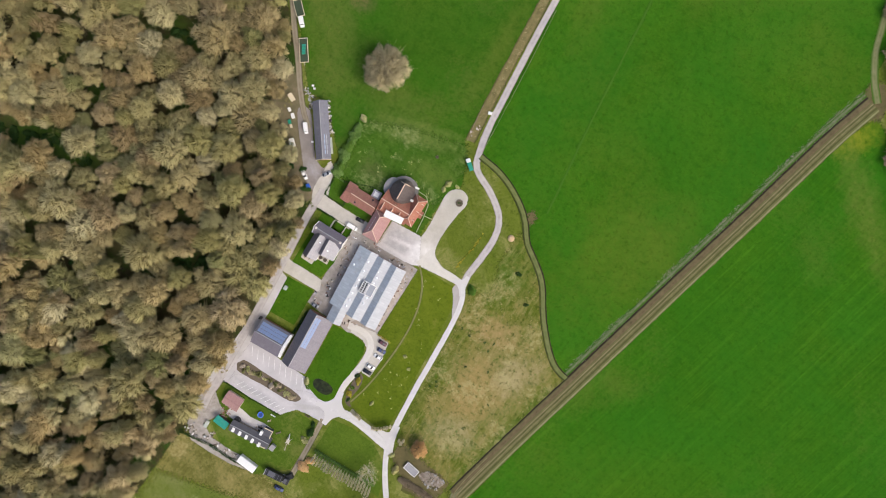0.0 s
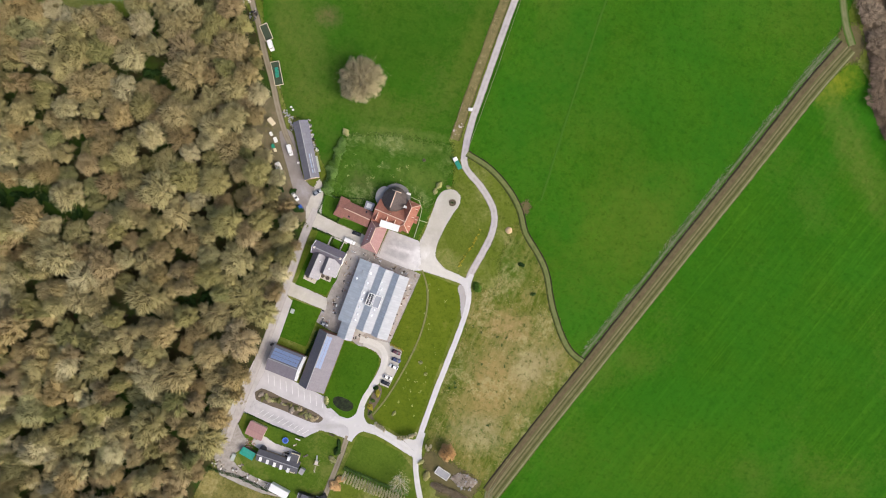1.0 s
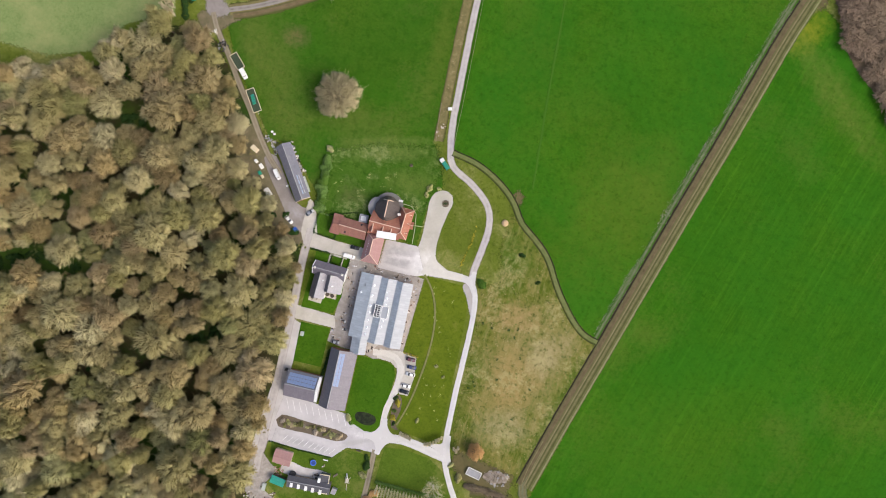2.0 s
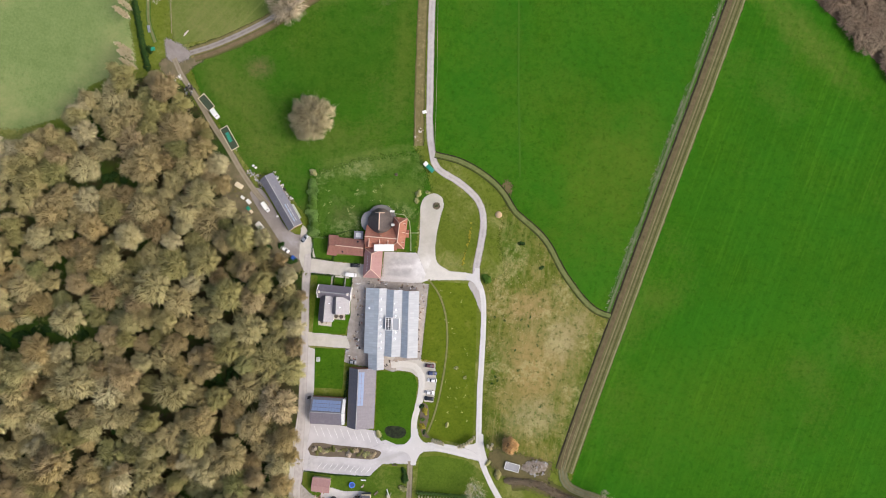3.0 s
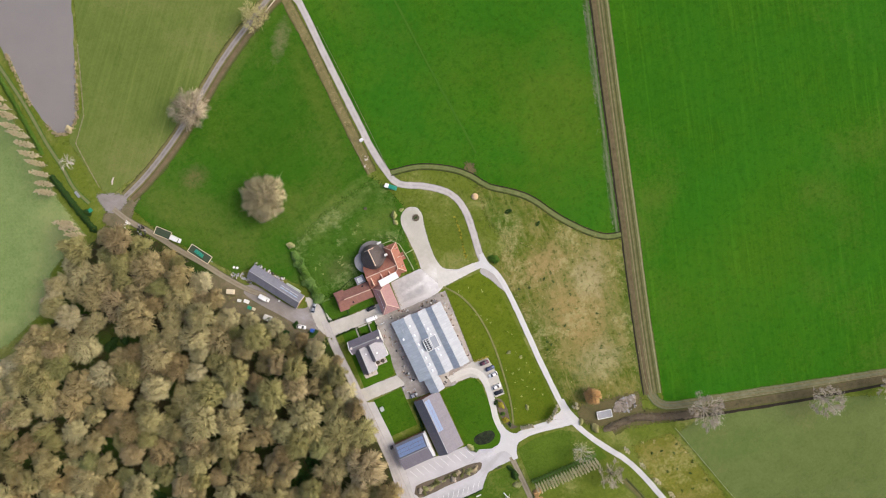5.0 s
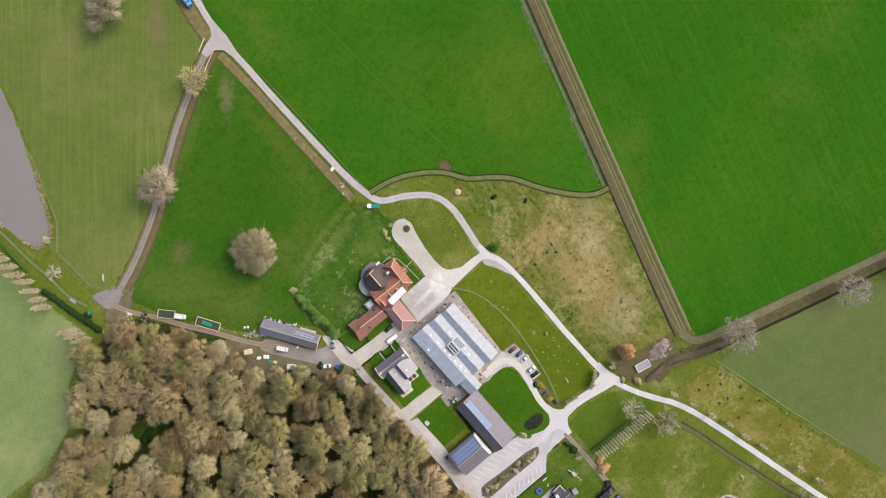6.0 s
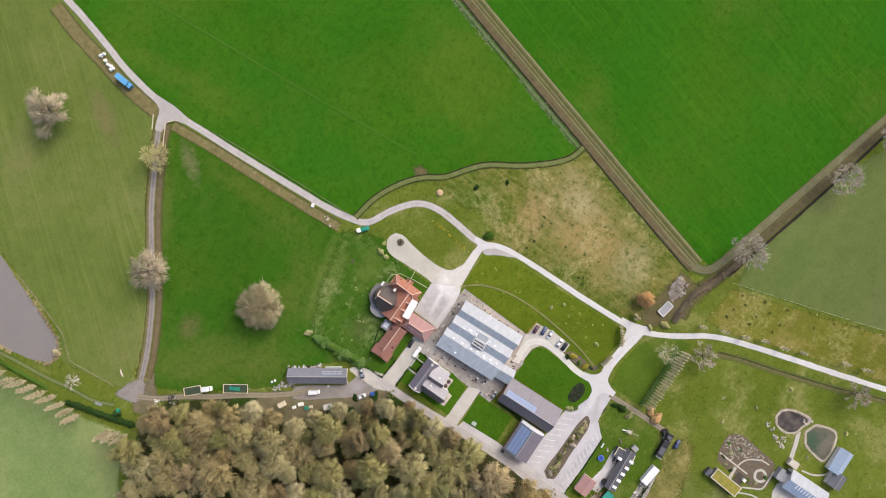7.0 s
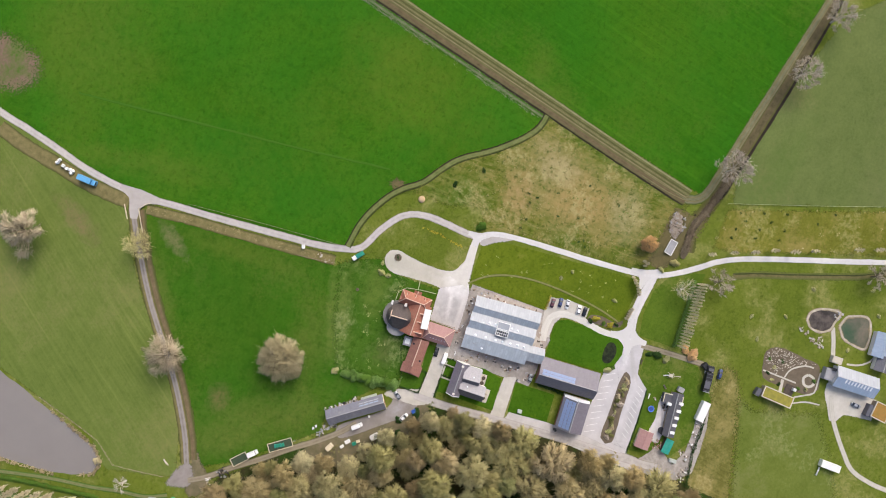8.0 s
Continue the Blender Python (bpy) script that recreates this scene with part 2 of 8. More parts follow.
M_drilled = grass("drilled_field", (0.020, 0.090, 0.0040), (0.055, 0.162, 0.009), (0.115, 0.155, 0.025), (0.53, 0.82), 0.016, tufts=0.42, rows=radians(76), cool=(0.027, 0.135, 0.008),
                  drifts=((128, 143, 13, 9, 60, (0.19, 0.215, 0.018), 0.8), (150, 118, 40, 8, -40, (0.13, 0.17, 0.03), 0.5), (120, -60, 60, 30, 10, (0.085, 0.150, 0.012), 0.22), (90, 20, 60, 9, 76, (0.030, 0.135, 0.008), 0.5)))
M_strip = grass("dry_strip", (0.085, 0.105, 0.012), (0.195, 0.190, 0.034), (0.27, 0.22, 0.075), (0.50, 0.70), 0.07, fleck=(0.36, 0.33, 0.14))
M_west = grass("west_meadow", (0.084, 0.128, 0.024), (0.168, 0.206, 0.052), (0.205, 0.195, 0.075), (0.52, 0.76), 0.02, tufts=0.3, rows=radians(53), drifts=((-42, 163, 5, 14, -30, (0.20, 0.15, 0.08), 0.6),))
# Pale grass with the whitish haze over it mixed into the tones.
M_pale = grass("hazy_pale_meadow", (0.135, 0.20, 0.060), (0.24, 0.305, 0.115), (0.30, 0.30, 0.125), (0.48, 0.72), 0.02, tufts=0.3)
M_rough = grass("dry_rough", (0.050, 0.090, 0.008), (0.150, 0.168, 0.028), (0.22, 0.185, 0.055), (0.44, 0.66), 0.10, fleck=(0.42, 0.38, 0.18), streak=(0.25, 0.22, 0.08), tufts=0.85,
                drifts=((50, -42, 26, 18, 75, (0.25, 0.215, 0.085), 0.75), (40, -22, 13, 7, 10, (0.36, 0.255, 0.115), 0.7), (46, -50, 12, 17, 0, (0.36, 0.25, 0.10), 0.6), (57, -36, 7, 10, 0, (0.40, 0.33, 0.18), 0.55),
                        (48, -72, 14, 9, 20, (0.36, 0.31, 0.16), 0.55), (64, -27, 6, 9, -20, (0.33, 0.27, 0.13), 0.6), (30, 4, 12, 15, 0, (0.055, 0.125, 0.012), 0.55), (68, -60, 3.5, 38, -13, (0.055, 0.115, 0.012), 0.6), (27, -60, 3, 24, 0, (0.07, 0.11, 0.012), 0.6)))
M_garden_rough = grass("rough_garden", (0.030, 0.088, 0.007), (0.098, 0.170, 0.024), (0.175, 0.20, 0.065), (0.52, 0.74), 0.10, cool=(0.024, 0.092, 0.006), fleck=(0.28, 0.31, 0.13),
                       drifts=((-40, 34.5, 24, 5, 17, (0.155, 0.185, 0.05), 0.5), (-48, 10, 9, 6, 0, (0.12, 0.13, 0.045), 0.5), (-26, 24, 14, 6, 10, (0.13, 0.175, 0.035), 0.55)))

M_tussock = grass("tussock_meadow", (0.080, 0.090, 0.018), (0.21, 0.195, 0.055), (0.27, 0.23, 0.085), (0.44, 0.68), 0.10, rows=radians(80), fleck=(0.40, 0.34, 0.16))
M_fresh = grass("fresh_meadow", (0.086, 0.124, 0.018), (0.165, 0.196, 0.045), (0.19, 0.195, 0.075), (0.50, 0.74), 0.04, tufts=0.25, fleck=(0.27, 0.29, 0.12))
M_south = grass("south_field", (0.082, 0.118, 0.030), (0.150, 0.186, 0.060), (0.185, 0.175, 0.075), (0.54, 0.76), 0.03, tufts=0.25, drifts=((110, -200, 50, 30, 0, (0.165, 0.17, 0.075), 0.5), (90, -130, 30, 8, -12, (0.085, 0.14, 0.03), 0.5)))
M_lawn = grass("mown_lawn", (0.030, 0.092, 0.005), (0.070, 0.148, 0.010), (0.10, 0.15, 0.012), (0.6, 0.78), 0.1, broad=0.06)
M_litter = grass("leaf_litter", (0.030, 0.028, 0.012), (0.080, 0.068, 0.032), (0.034, 0.066, 0.012), (0.45, 0.58), 0.05, drifts=((-178, -61, 42, 9, 13, (0.045, 0.095, 0.012), 0.9), (-152, 17, 12, 10, 0, (0.05, 0.09, 0.012), 0.8)))



# ---------------------------------------------------------------- building tools
def part(name, bm, material, parent=None, label=""):
    """A bmesh as one mesh object, under a thing or a part if one is given."""
    me = bpy.data.meshes.new(name)
    bm.to_mesh(me)
    bm.free()
    me.materials.append(material)
    ob = new(name, me)
    if parent:
        ob.parent = parent
    return tagged(ob, label)


def shape(name, verts, faces, material, parent=None, label="", uvs=None, smooth=False):
    me = bpy.data.meshes.new(name)
    me.from_pydata([tuple(v) for v in verts], [], faces)
    if uvs:
        lay = me.uv_layers.new(name="UVMap")
        for loop in me.loops:
            lay.data[loop.index].uv = uvs[loop.vertex_index]
    if smooth:
        me.polygons.foreach_set("use_smooth", [True] * len(me.polygons))
    me.materials.append(material)
    ob = new(name, me)
    if parent:
        ob.parent = parent
    return tagged(ob, label)


def empty(name, x, y, z=0.0, turn=0.0, label="", category="", group="", kind=""):
    ob = new(name)
    ob.matrix_basis = pose(x, y, z, 0, 0, turn)
    return tagged(ob, label, category, group, kind)


def box_bm(bm, cx, cy, cz, sx, sy, sz, turn=0.0, bevel=0.0):
    r = bmesh.ops.create_cube(bm, size=1.0, matrix=pose(cx, cy, cz, 0, 0, turn) @ Matrix.Diagonal((sx, sy, sz, 1)))
    if bevel:
        edges = list({e for v in r["verts"] for e in v.link_edges})
        bmesh.ops.bevel(bm, geom=edges, offset=bevel, segments=2, affect="EDGES", profile=0.6)
    return bm


def box(name, cx, cy, cz, sx, sy, sz, material, parent=None, label="", turn=0.0, bevel=0.0):
    return part(name, box_bm(bmesh.new(), cx, cy, cz, sx, sy, sz, turn, bevel), material, parent, label)


def tube_bm(bm, pts, radii, sides=7):
    """A tapering tube through points."""
    rings = []
    for i, p in enumerate(pts):
        p = Vector(p)
        a, b = Vector(pts[max(i - 1, 0)]), Vector(pts[min(i + 1, len(pts) - 1)])
        d = (b - a).normalized()
        u = d.orthogonal().normalized()
        w = d.cross(u)
        rings.append([bm.verts.new(p + radii[i] * (math.cos(t) * u + math.sin(t) * w)) for t in (2 * math.pi * k / sides for k in range(sides))])
    for a, b in zip(rings, rings[1:]):
        for k in range(sides):
            bm.faces.new((a[k], a[(k + 1) % sides], b[(k + 1) % sides], b[k]))
    bm.faces.new(rings[0][::-1])
    bm.faces.new(rings[-1])
    return bm


def curve_through(pts, step=2.5, closed=False):
    """Points every step or so along a smooth line through pts (x, y, or x, y and more)."""
    p = [np.array(q, float) for q in pts]
    n, out = len(p), []
    for i in range(n if closed else n - 1):
        if closed:
            a, b, c, d = p[i - 1], p[i], p[(i + 1) % n], p[(i + 2) % n]
        else:
            b, c = p[i], p[i + 1]
            a, d = (p[i - 1] if i else 2 * b - c), (p[i + 2] if i + 2 < n else 2 * c - b)
        m = max(2, int(np.hypot(*(c - b)[:2]) / step))
        for k in range(m):
            t = k / m
            out.append(0.5 * (2 * b + (c - a) * t + (2 * a - 5 * b + 4 * c - d) * t * t + (3 * b - a - 3 * c + d) * t**3))
    if not closed:
        out.append(p[-1])
    return out


def ribbon(name, pts, width, z, material, label="", category="", fray=0.25, kind="structure", crown=0.06, step=2.5, shift=0.0):
    """A road, track, ditch or verge along a smooth line; pts may carry their own width as a third number."""
    line = curve_through([(*q, width) if len(q) == 2 else q for q in pts], step)
    across = (-0.5, -0.32, 0.0, 0.32, 0.5)
    verts, faces, uvs, run = [], [], [], 0.0
    for i, q in enumerate(line):
        a, b = line[max(i - 1, 0)], line[min(i + 1, len(line) - 1)]
        d = (b - a)[:2] / max(np.hypot(*(b - a)[:2]), 1e-6)
        run += 0 if i == 0 else np.hypot(*(q - line[i - 1])[:2])
        for s in across:
            off = s * q[2] + shift
            if abs(s) == 0.5:
                off += fray * noise.noise(Vector((q[0] * 0.35, q[1] * 0.35, s * 9)))
            x, y = q[0] - d[1] * off, q[1] + d[0] * off
            verts.append((x, y, z + crown * (1 - (2 * s) ** 2) - (0.04 if abs(s) == 0.5 else 0)))
            uvs.append((s + 0.5, run))
    m = len(across)
    for i in range(len(line) - 1):
        for j in range(m - 1):
            faces.append((i * m + j, (i + 1) * m + j, (i + 1) * m + j + 1, i * m + j + 1))
    faces = [f[::-1] for f in faces]
    return tagged(shape(name, verts, faces, material, uvs=uvs), label, category, kind=kind)


def sheet(name, pts, z, material, label="", category="", rounded=True, fray=0.3, kind="structure", step=3.0, thick=0.05):
    """A lawn, yard or pond: a flat piece of ground with a rim; rounded: a smooth outline through pts."""
    if rounded:
        line = curve_through(pts, step, closed=True)
    else:
        line = []
        for a, b in zip(pts, pts[1:] + pts[:1]):
            m = max(1, int(math.hypot(b[0] - a[0], b[1] - a[1]) / step))
            line += [np.array(a) + (np.array(b) - np.array(a)) * k / m for k in range(m)]
    if sum(a[0] * b[1] - b[0] * a[1] for a, b in zip(line, line[1:] + line[:1])) < 0:
        line = line[::-1]
    top = []
    for q in line:
        dx = fray * noise.noise(Vector((q[0] * 0.3, q[1] * 0.3, 1.7)))
        dy = fray * noise.noise(Vector((q[0] * 0.3, q[1] * 0.3, 7.7)))
        top.append((q[0] + dx, q[1] + dy, z))
    n = len(top)
    verts = top + [(x, y, z - thick) for x, y, _ in top]
    faces = [tuple(range(n))] + [(i, i + n, (i + 1) % n + n, (i + 1) % n) for i in range(n)]
    return tagged(shape(name, verts, faces, material, uvs=[(0.5, 1.0)] * (2 * n)), label, category, kind=kind)


def soft_sheet(name, pts, z, material, label="", category="", soft=4.0, cell=3.0, kind="structure"):
    """A field as a grid of cells; v runs from 0 outside its outline to 1 inside, over a rim that is soft metres wide."""
    p = np.array(pts, float)
    lo, hi = p.min(0) - soft - cell, p.max(0) + soft + cell
    nx, ny = (np.ceil((hi - lo) / cell)).astype(int) + 1
    gx, gy = np.meshgrid(lo[0] + cell * np.arange(nx), lo[1] + cell * np.arange(ny), indexing="ij")
    q = np.stack([gx.ravel(), gy.ravel()], 1)
    best, hit = np.full(len(q), 1e9), np.zeros(len(q), bool)
    for a, b in zip(p, np.roll(p, -1, 0)):
        d = b - a
        k = np.clip(((q - a) @ d) / (d @ d + 1e-9), 0, 1)
        best = np.minimum(best, np.hypot(*(q - a - k[:, None] * d).T))
        if a[1] != b[1]:
            cross = ((a[1] > q[:, 1]) != (b[1] > q[:, 1])) & (q[:, 0] < (b[0] - a[0]) * (q[:, 1] - a[1]) / (b[1] - a[1]) + a[0])
            hit ^= cross
    v = np.clip(0.5 + np.where(hit, best, -best) / soft, 0, 1).reshape(nx, ny)
    keep = (v[:-1, :-1] + v[1:, :-1] + v[:-1, 1:] + v[1:, 1:]) > 0
    idx = np.arange(nx * ny).reshape(nx, ny)
    quads = np.stack([idx[:-1, :-1], idx[1:, :-1], idx[1:, 1:], idx[:-1, 1:]], -1)[keep]
    used, inv = np.unique(quads.ravel(), return_inverse=True)
    me = bpy.data.meshes.new(name)
    me.from_pydata([(x, y, z) for x, y in q[used].tolist()], [], inv.reshape(-1, 4).tolist())
    lay = me.uv_layers.new(name="UVMap")
    loops = np.empty(len(me.loops), np.int32)
    me.loops.foreach_get("vertex_index", loops)
    lay.data.foreach_set("uv", np.stack([np.full(len(loops), 0.5), v.ravel()[used][loops]], 1).astype(np.float32).ravel())
    me.materials.append(material)
    return tagged(new(name, me), label, category, kind=kind)


def slab(name, quad, thick, material, parent, label=""):
    """A roof slope of three or four corners, from the eaves up, with metres as its surface coordinates."""
    q = [Vector(v) for v in quad]
    nrm = (q[1] - q[0]).cross(q[-1] - q[0]).normalized()
    if nrm.z < 0:
        nrm = -nrm
    ax = (q[1] - q[0]).normalized()
    ay = nrm.cross(ax)
    uv = [((v - q[0]).dot(ax), abs((v - q[0]).dot(ay))) for v in q]
    n = len(q)
    verts = [v + nrm * thick for v in q] + q
    up = (q[1] - q[0]).cross(q[-1] - q[0]).z > 0
    top = tuple(range(n)) if up else tuple(range(n))[::-1]
    faces = [top, tuple(n + i for i in top[::-1])] + [(i, i + n, (i + 1) % n + n, (i + 1) % n) if up else ((i + 1) % n, (i + 1) % n + n, i + n, i) for i in range(n)]
    return shape(name, verts, faces, material, parent, label, uvs=uv + uv)


def beam(name, a, b, r, material, parent=None, label="", sides=6):
    return part(name, tube_bm(bmesh.new(), [a, b], [r, r], sides), material, parent, label)


def roofed(parent, cx, cy, L, W, eaves, ridge, wall_mat, roof_mat, turn=0.0, hip=(0.0, 0.0), over=0.35, other=None, ridge_mat=None, z0=0.0, thick=0.14, end_over=0.25, shift=0.0):
    """Walls and a ridged roof, ridge along x before the turn, under the thing parent. hip: how far each ridge end stands in;
    shift: the ridge's offset along y; other: what covers the slope on the +y side."""
    m = pose(cx, cy, 0, 0, 0, turn)
    h0, h1 = hip
    hw, hl = W / 2, L / 2
    rise = ridge - eaves
    za, zb = eaves - over * rise / (hw + shift), eaves - over * rise / (hw - shift)
    T = lambda *v: m @ Vector(v)
    a = [(-hl, -hw), (hl, -hw), (hl, hw), (-hl, hw)]
    verts = [T(x, y, z0) for x, y in a] + [T(x, y, eaves) for x, y in a]
    faces = [(0, 1, 5, 4), (1, 2, 6, 5), (2, 3, 7, 6), (3, 0, 4, 7)]
    if not h1:
        verts.append(T(hl, shift, ridge - 0.02)), faces.append((5, 6, len(verts) - 1))
    if not h0:
        verts.append(T(-hl, shift, ridge - 0.02)), faces.append((7, 4, len(verts) - 1))
    shape("wall", verts, faces, wall_mat, parent)
    e0, e1 = (over if h0 else end_over), (over if h1 else end_over)
    r0, r1 = (-hl + h0 if h0 else -hl - e0), (hl - h1 if h1 else hl + e1)
    slab("roof_slope", [T(-hl - e0, -hw - over, za), T(hl + e1, -hw - over, za), T(r1, shift, ridge), T(r0, shift, ridge)], thick, roof_mat, parent)
    slab("roof_slope", [T(hl + e1, hw + over, zb), T(-hl - e0, hw + over, zb), T(r0, shift, ridge), T(r1, shift, ridge)], thick, other or roof_mat, parent)
    if h1:
        slab("roof_hip", [T(hl + e1, -hw - over, za), T(hl + e1, hw + over, zb), T(r1, shift, ridge)], thick, roof_mat, parent)
    if h0:
        slab("roof_hip", [T(-hl - e0, hw + over, zb), T(-hl - e0, -hw - over, za), T(r0, shift, ridge)], thick, roof_mat, parent)
    if ridge_mat:
        beam("ridge_cap", T(r0, shift, ridge + thick), T(r1, shift, ridge + thick), 0.21, ridge_mat, parent)
        for end, sgn, h in ((r0, -1, h0), (r1, 1, h1)):
            if h:
                for side, ze in ((-1, za), (1, zb)):
                    beam("hip_cap", T(end, shift, ridge + thick), T(sgn * (hl + over), side * (hw + over), ze + thick), 0.15, ridge_mat, parent)
    return T


# ---------------------------------------------------------------- trees
def limbs_bm(rng, R, H, n=7, fork=3, r0=0.35, bare=False, low=0.28, reach=1.0):
    """Trunk and limbs that fork twice."""
    bm = bmesh.new()
    t0 = H * low
    tube_bm(bm, [(0, 0, 0), (0.05, 0, t0 * 0.5), (0.1, 0.05, t0), (0.1, 0, H * 0.6)], [r0 * 1.35, r0, r0 * 0.8, r0 * 0.35], 7)
    for i in range(n):
        a = 2 * math.pi * (i + rng.uniform(-0.3, 0.3)) / n
        out, top = R * rng.uniform(0.4, 0.72) * reach, H * rng.uniform(0.66, 0.95)
        s = Vector((0.1, 0, t0 * rng.uniform(0.85, 1.6)))
        mid = Vector((math.cos(a) * out * 0.5, math.sin(a) * out * 0.5, (s.z + top) * 0.5 + 0.6))
        end = Vector((math.cos(a) * out, math.sin(a) * out, top))
        tube_bm(bm, [s, mid, end], [r0 * 0.5, r0 * 0.36, r0 * 0.22], 4)
        for _ in range(fork):
            b = a + rng.uniform(-0.8, 0.8)
            f0 = mid.lerp(end, rng.uniform(0.2, 0.95))
            far = R * reach * rng.uniform(0.72, 1.0)
            f1 = Vector((math.cos(b) * far, math.sin(b) * far, min(top, f0.z + H * 0.05) + H * rng.uniform(-0.10, 0.08)))
            fm = f0.lerp(f1, 0.5) + Vector((rng.uniform(-0.5, 0.5), rng.uniform(-0.5, 0.5), rng.uniform(0.1, 0.8)))
            tube_bm(bm, [f0, fm, f1], [r0 * 0.22, r0 * 0.16, r0 * 0.07], 3)
            for _ in range(3 if bare else 2):
                c = b + rng.uniform(-0.9, 0.9)
                g = fm.lerp(f1, rng.uniform(-0.3, 0.9))
                e = g + Vector((math.cos(c), math.sin(c), rng.uniform(0.0, 0.6))) * R * rng.uniform(0.15, 0.3)
                tube_bm(bm, [g, e], [r0 * 0.11, r0 * 0.04], 3)
    return bm


def crown_arrays(seed, R, H, clumps=46, per=62, low=0.42, spray=1.7, wide=0.17, flat=0.55, gap=0.0, spike=0.0, splay=0.48):
    """A crown of fine twig sprays in clumps over an uneven dome: vertices as an array, three to a twig."""
    g = np.random.default_rng(seed)
    cz, rz = H * (low + 1.0) / 2, H * (1.0 - low) / 2
    k = np.arange(clumps) + 0.5
    ct = 1 - k / clumps * (1 + flat)
    ph = k * 2.39996 + g.uniform(0, 6)
    st = np.sqrt(np.clip(1 - ct**2, 0, 1))
    lob = 1 + 0.13 * np.sin(3 * ph + g.uniform(0, 6)) + 0.08 * np.sin(5 * ph + g.uniform(0, 6))
    rad = lob * g.uniform(0.70, 0.98, clumps)
    cen = np.stack([np.cos(ph) * st * R * rad, np.sin(ph) * st * R * rad, cz + ct * rz * g.uniform(0.75, 1.0, clumps)], 1)
    inner = cen[g.integers(0, clumps, clumps // 2)] * np.array([0.55, 0.55, 0.9])
    cen = np.concatenate([cen, inner])
    cen = cen[g.random(len(cen)) >= gap]
    base = np.array([0, 0, H * 0.35])
    out = []
    for c in cen:
        d0 = (c - base) / np.linalg.norm(c - base)
        n = int(per * g.uniform(0.6, 1.35))
        size = R * g.uniform(0.13, 0.22)
        root = c + g.normal(0, 1, (n, 3)) * size * np.array([0.6, 0.6, 0.35])
        way = d0 * 0.85 + g.normal(0, splay, (n, 3)) + (root - c) / size * 0.35 + np.array([0, 0, 0.22 + spike])
        way[:, 2] *= 0.5 + spike
        way /= np.linalg.norm(way, axis=1, keepdims=True)
        ln = spray * g.uniform(0.5, 1.25, (n, 1))
        side = np.cross(way, g.normal(0, 1, (n, 3)))
        side /= np.linalg.norm(side, axis=1, keepdims=True) + 1e-9
        w = wide * g.uniform(0.6, 1.4, (n, 1))
        out.append(np.stack([root - side * w / 2, root + side * w / 2, root + way * ln], 1))
    return np.concatenate(out).reshape(-1, 3)


def coral_arrays(seed, R, H, boughs=15, second=5, third=5, twig=7, low=0.42, length=0.85, wide=0.15, bough=0.30):
    """A crown of forking boughs that end in fans of twigs, over an uneven dome: vertices as an array, three to a piece."""
    g = np.random.default_rng(seed)
    out = []

    def pieces(a, b, w):
        way = b - a
        side = np.cross(way, g.normal(0, 1, way.shape))
        side /= np.linalg.norm(side, axis=1, keepdims=True) + 1e-9
        out.append(np.stack([a - side * w / 2, a + side * w / 2, b], 1))

    k = np.arange(boughs) + 0.5
    rad = np.sqrt(k / boughs) * 0.84 * g.uniform(0.9, 1.1, boughs)
    ph = k * 2.39996 + g.uniform(-0.35, 0.35, boughs)
    dome = lambda r: H * (low + (1 - low) * np.clip(1 - 0.95 * r**2.4, 0.04, 1))
    lift = g.uniform(0.88, 1.05, boughs)
    tip1 = np.stack([np.cos(ph) * rad * R, np.sin(ph) * rad * R, dome(rad) * lift * 0.93], 1)
    foot = np.stack([np.cos(ph) * rad * R * 0.15, np.sin(ph) * rad * R * 0.15, np.full(boughs, H * low * 0.9)], 1)
    pieces(foot, tip1, bough * 1.5)

    def fork(tips, ups, n, spread, rise, start):
        a = np.repeat(tips, n, 0)
        out_way = a * np.array([1, 1, 0]) / (np.linalg.norm(a[:, :2], axis=1, keepdims=True) + 0.6)
        d = out_way * 0.55 + g.normal(0, 1, a.shape) * np.array([0.75, 0.75, 0.35]) + np.array([0, 0, rise])
        d /= np.linalg.norm(d, axis=1, keepdims=True)
        b = a + d * spread * g.uniform(0.55, 1.2, (len(a), 1))
        s = a + (np.repeat(ups, n, 0) - a) * g.uniform(0, start, (len(a), 1))
        return s, b

    s2, tip2 = fork(tip1, foot, second, R * 0.20, 0.0, 0.35)
    pieces(s2, tip2, bough)
    s3, tip3 = fork(tip2, s2, third, R * 0.13, 0.1, 0.5)
    pieces(s3, tip3, bough * 0.62)
    s4, tip4 = fork(tip3, s3, twig, length, 0.35, 0.6)
    pieces(s4, tip4, wide)
    return np.concatenate(out).reshape(-1, 3)


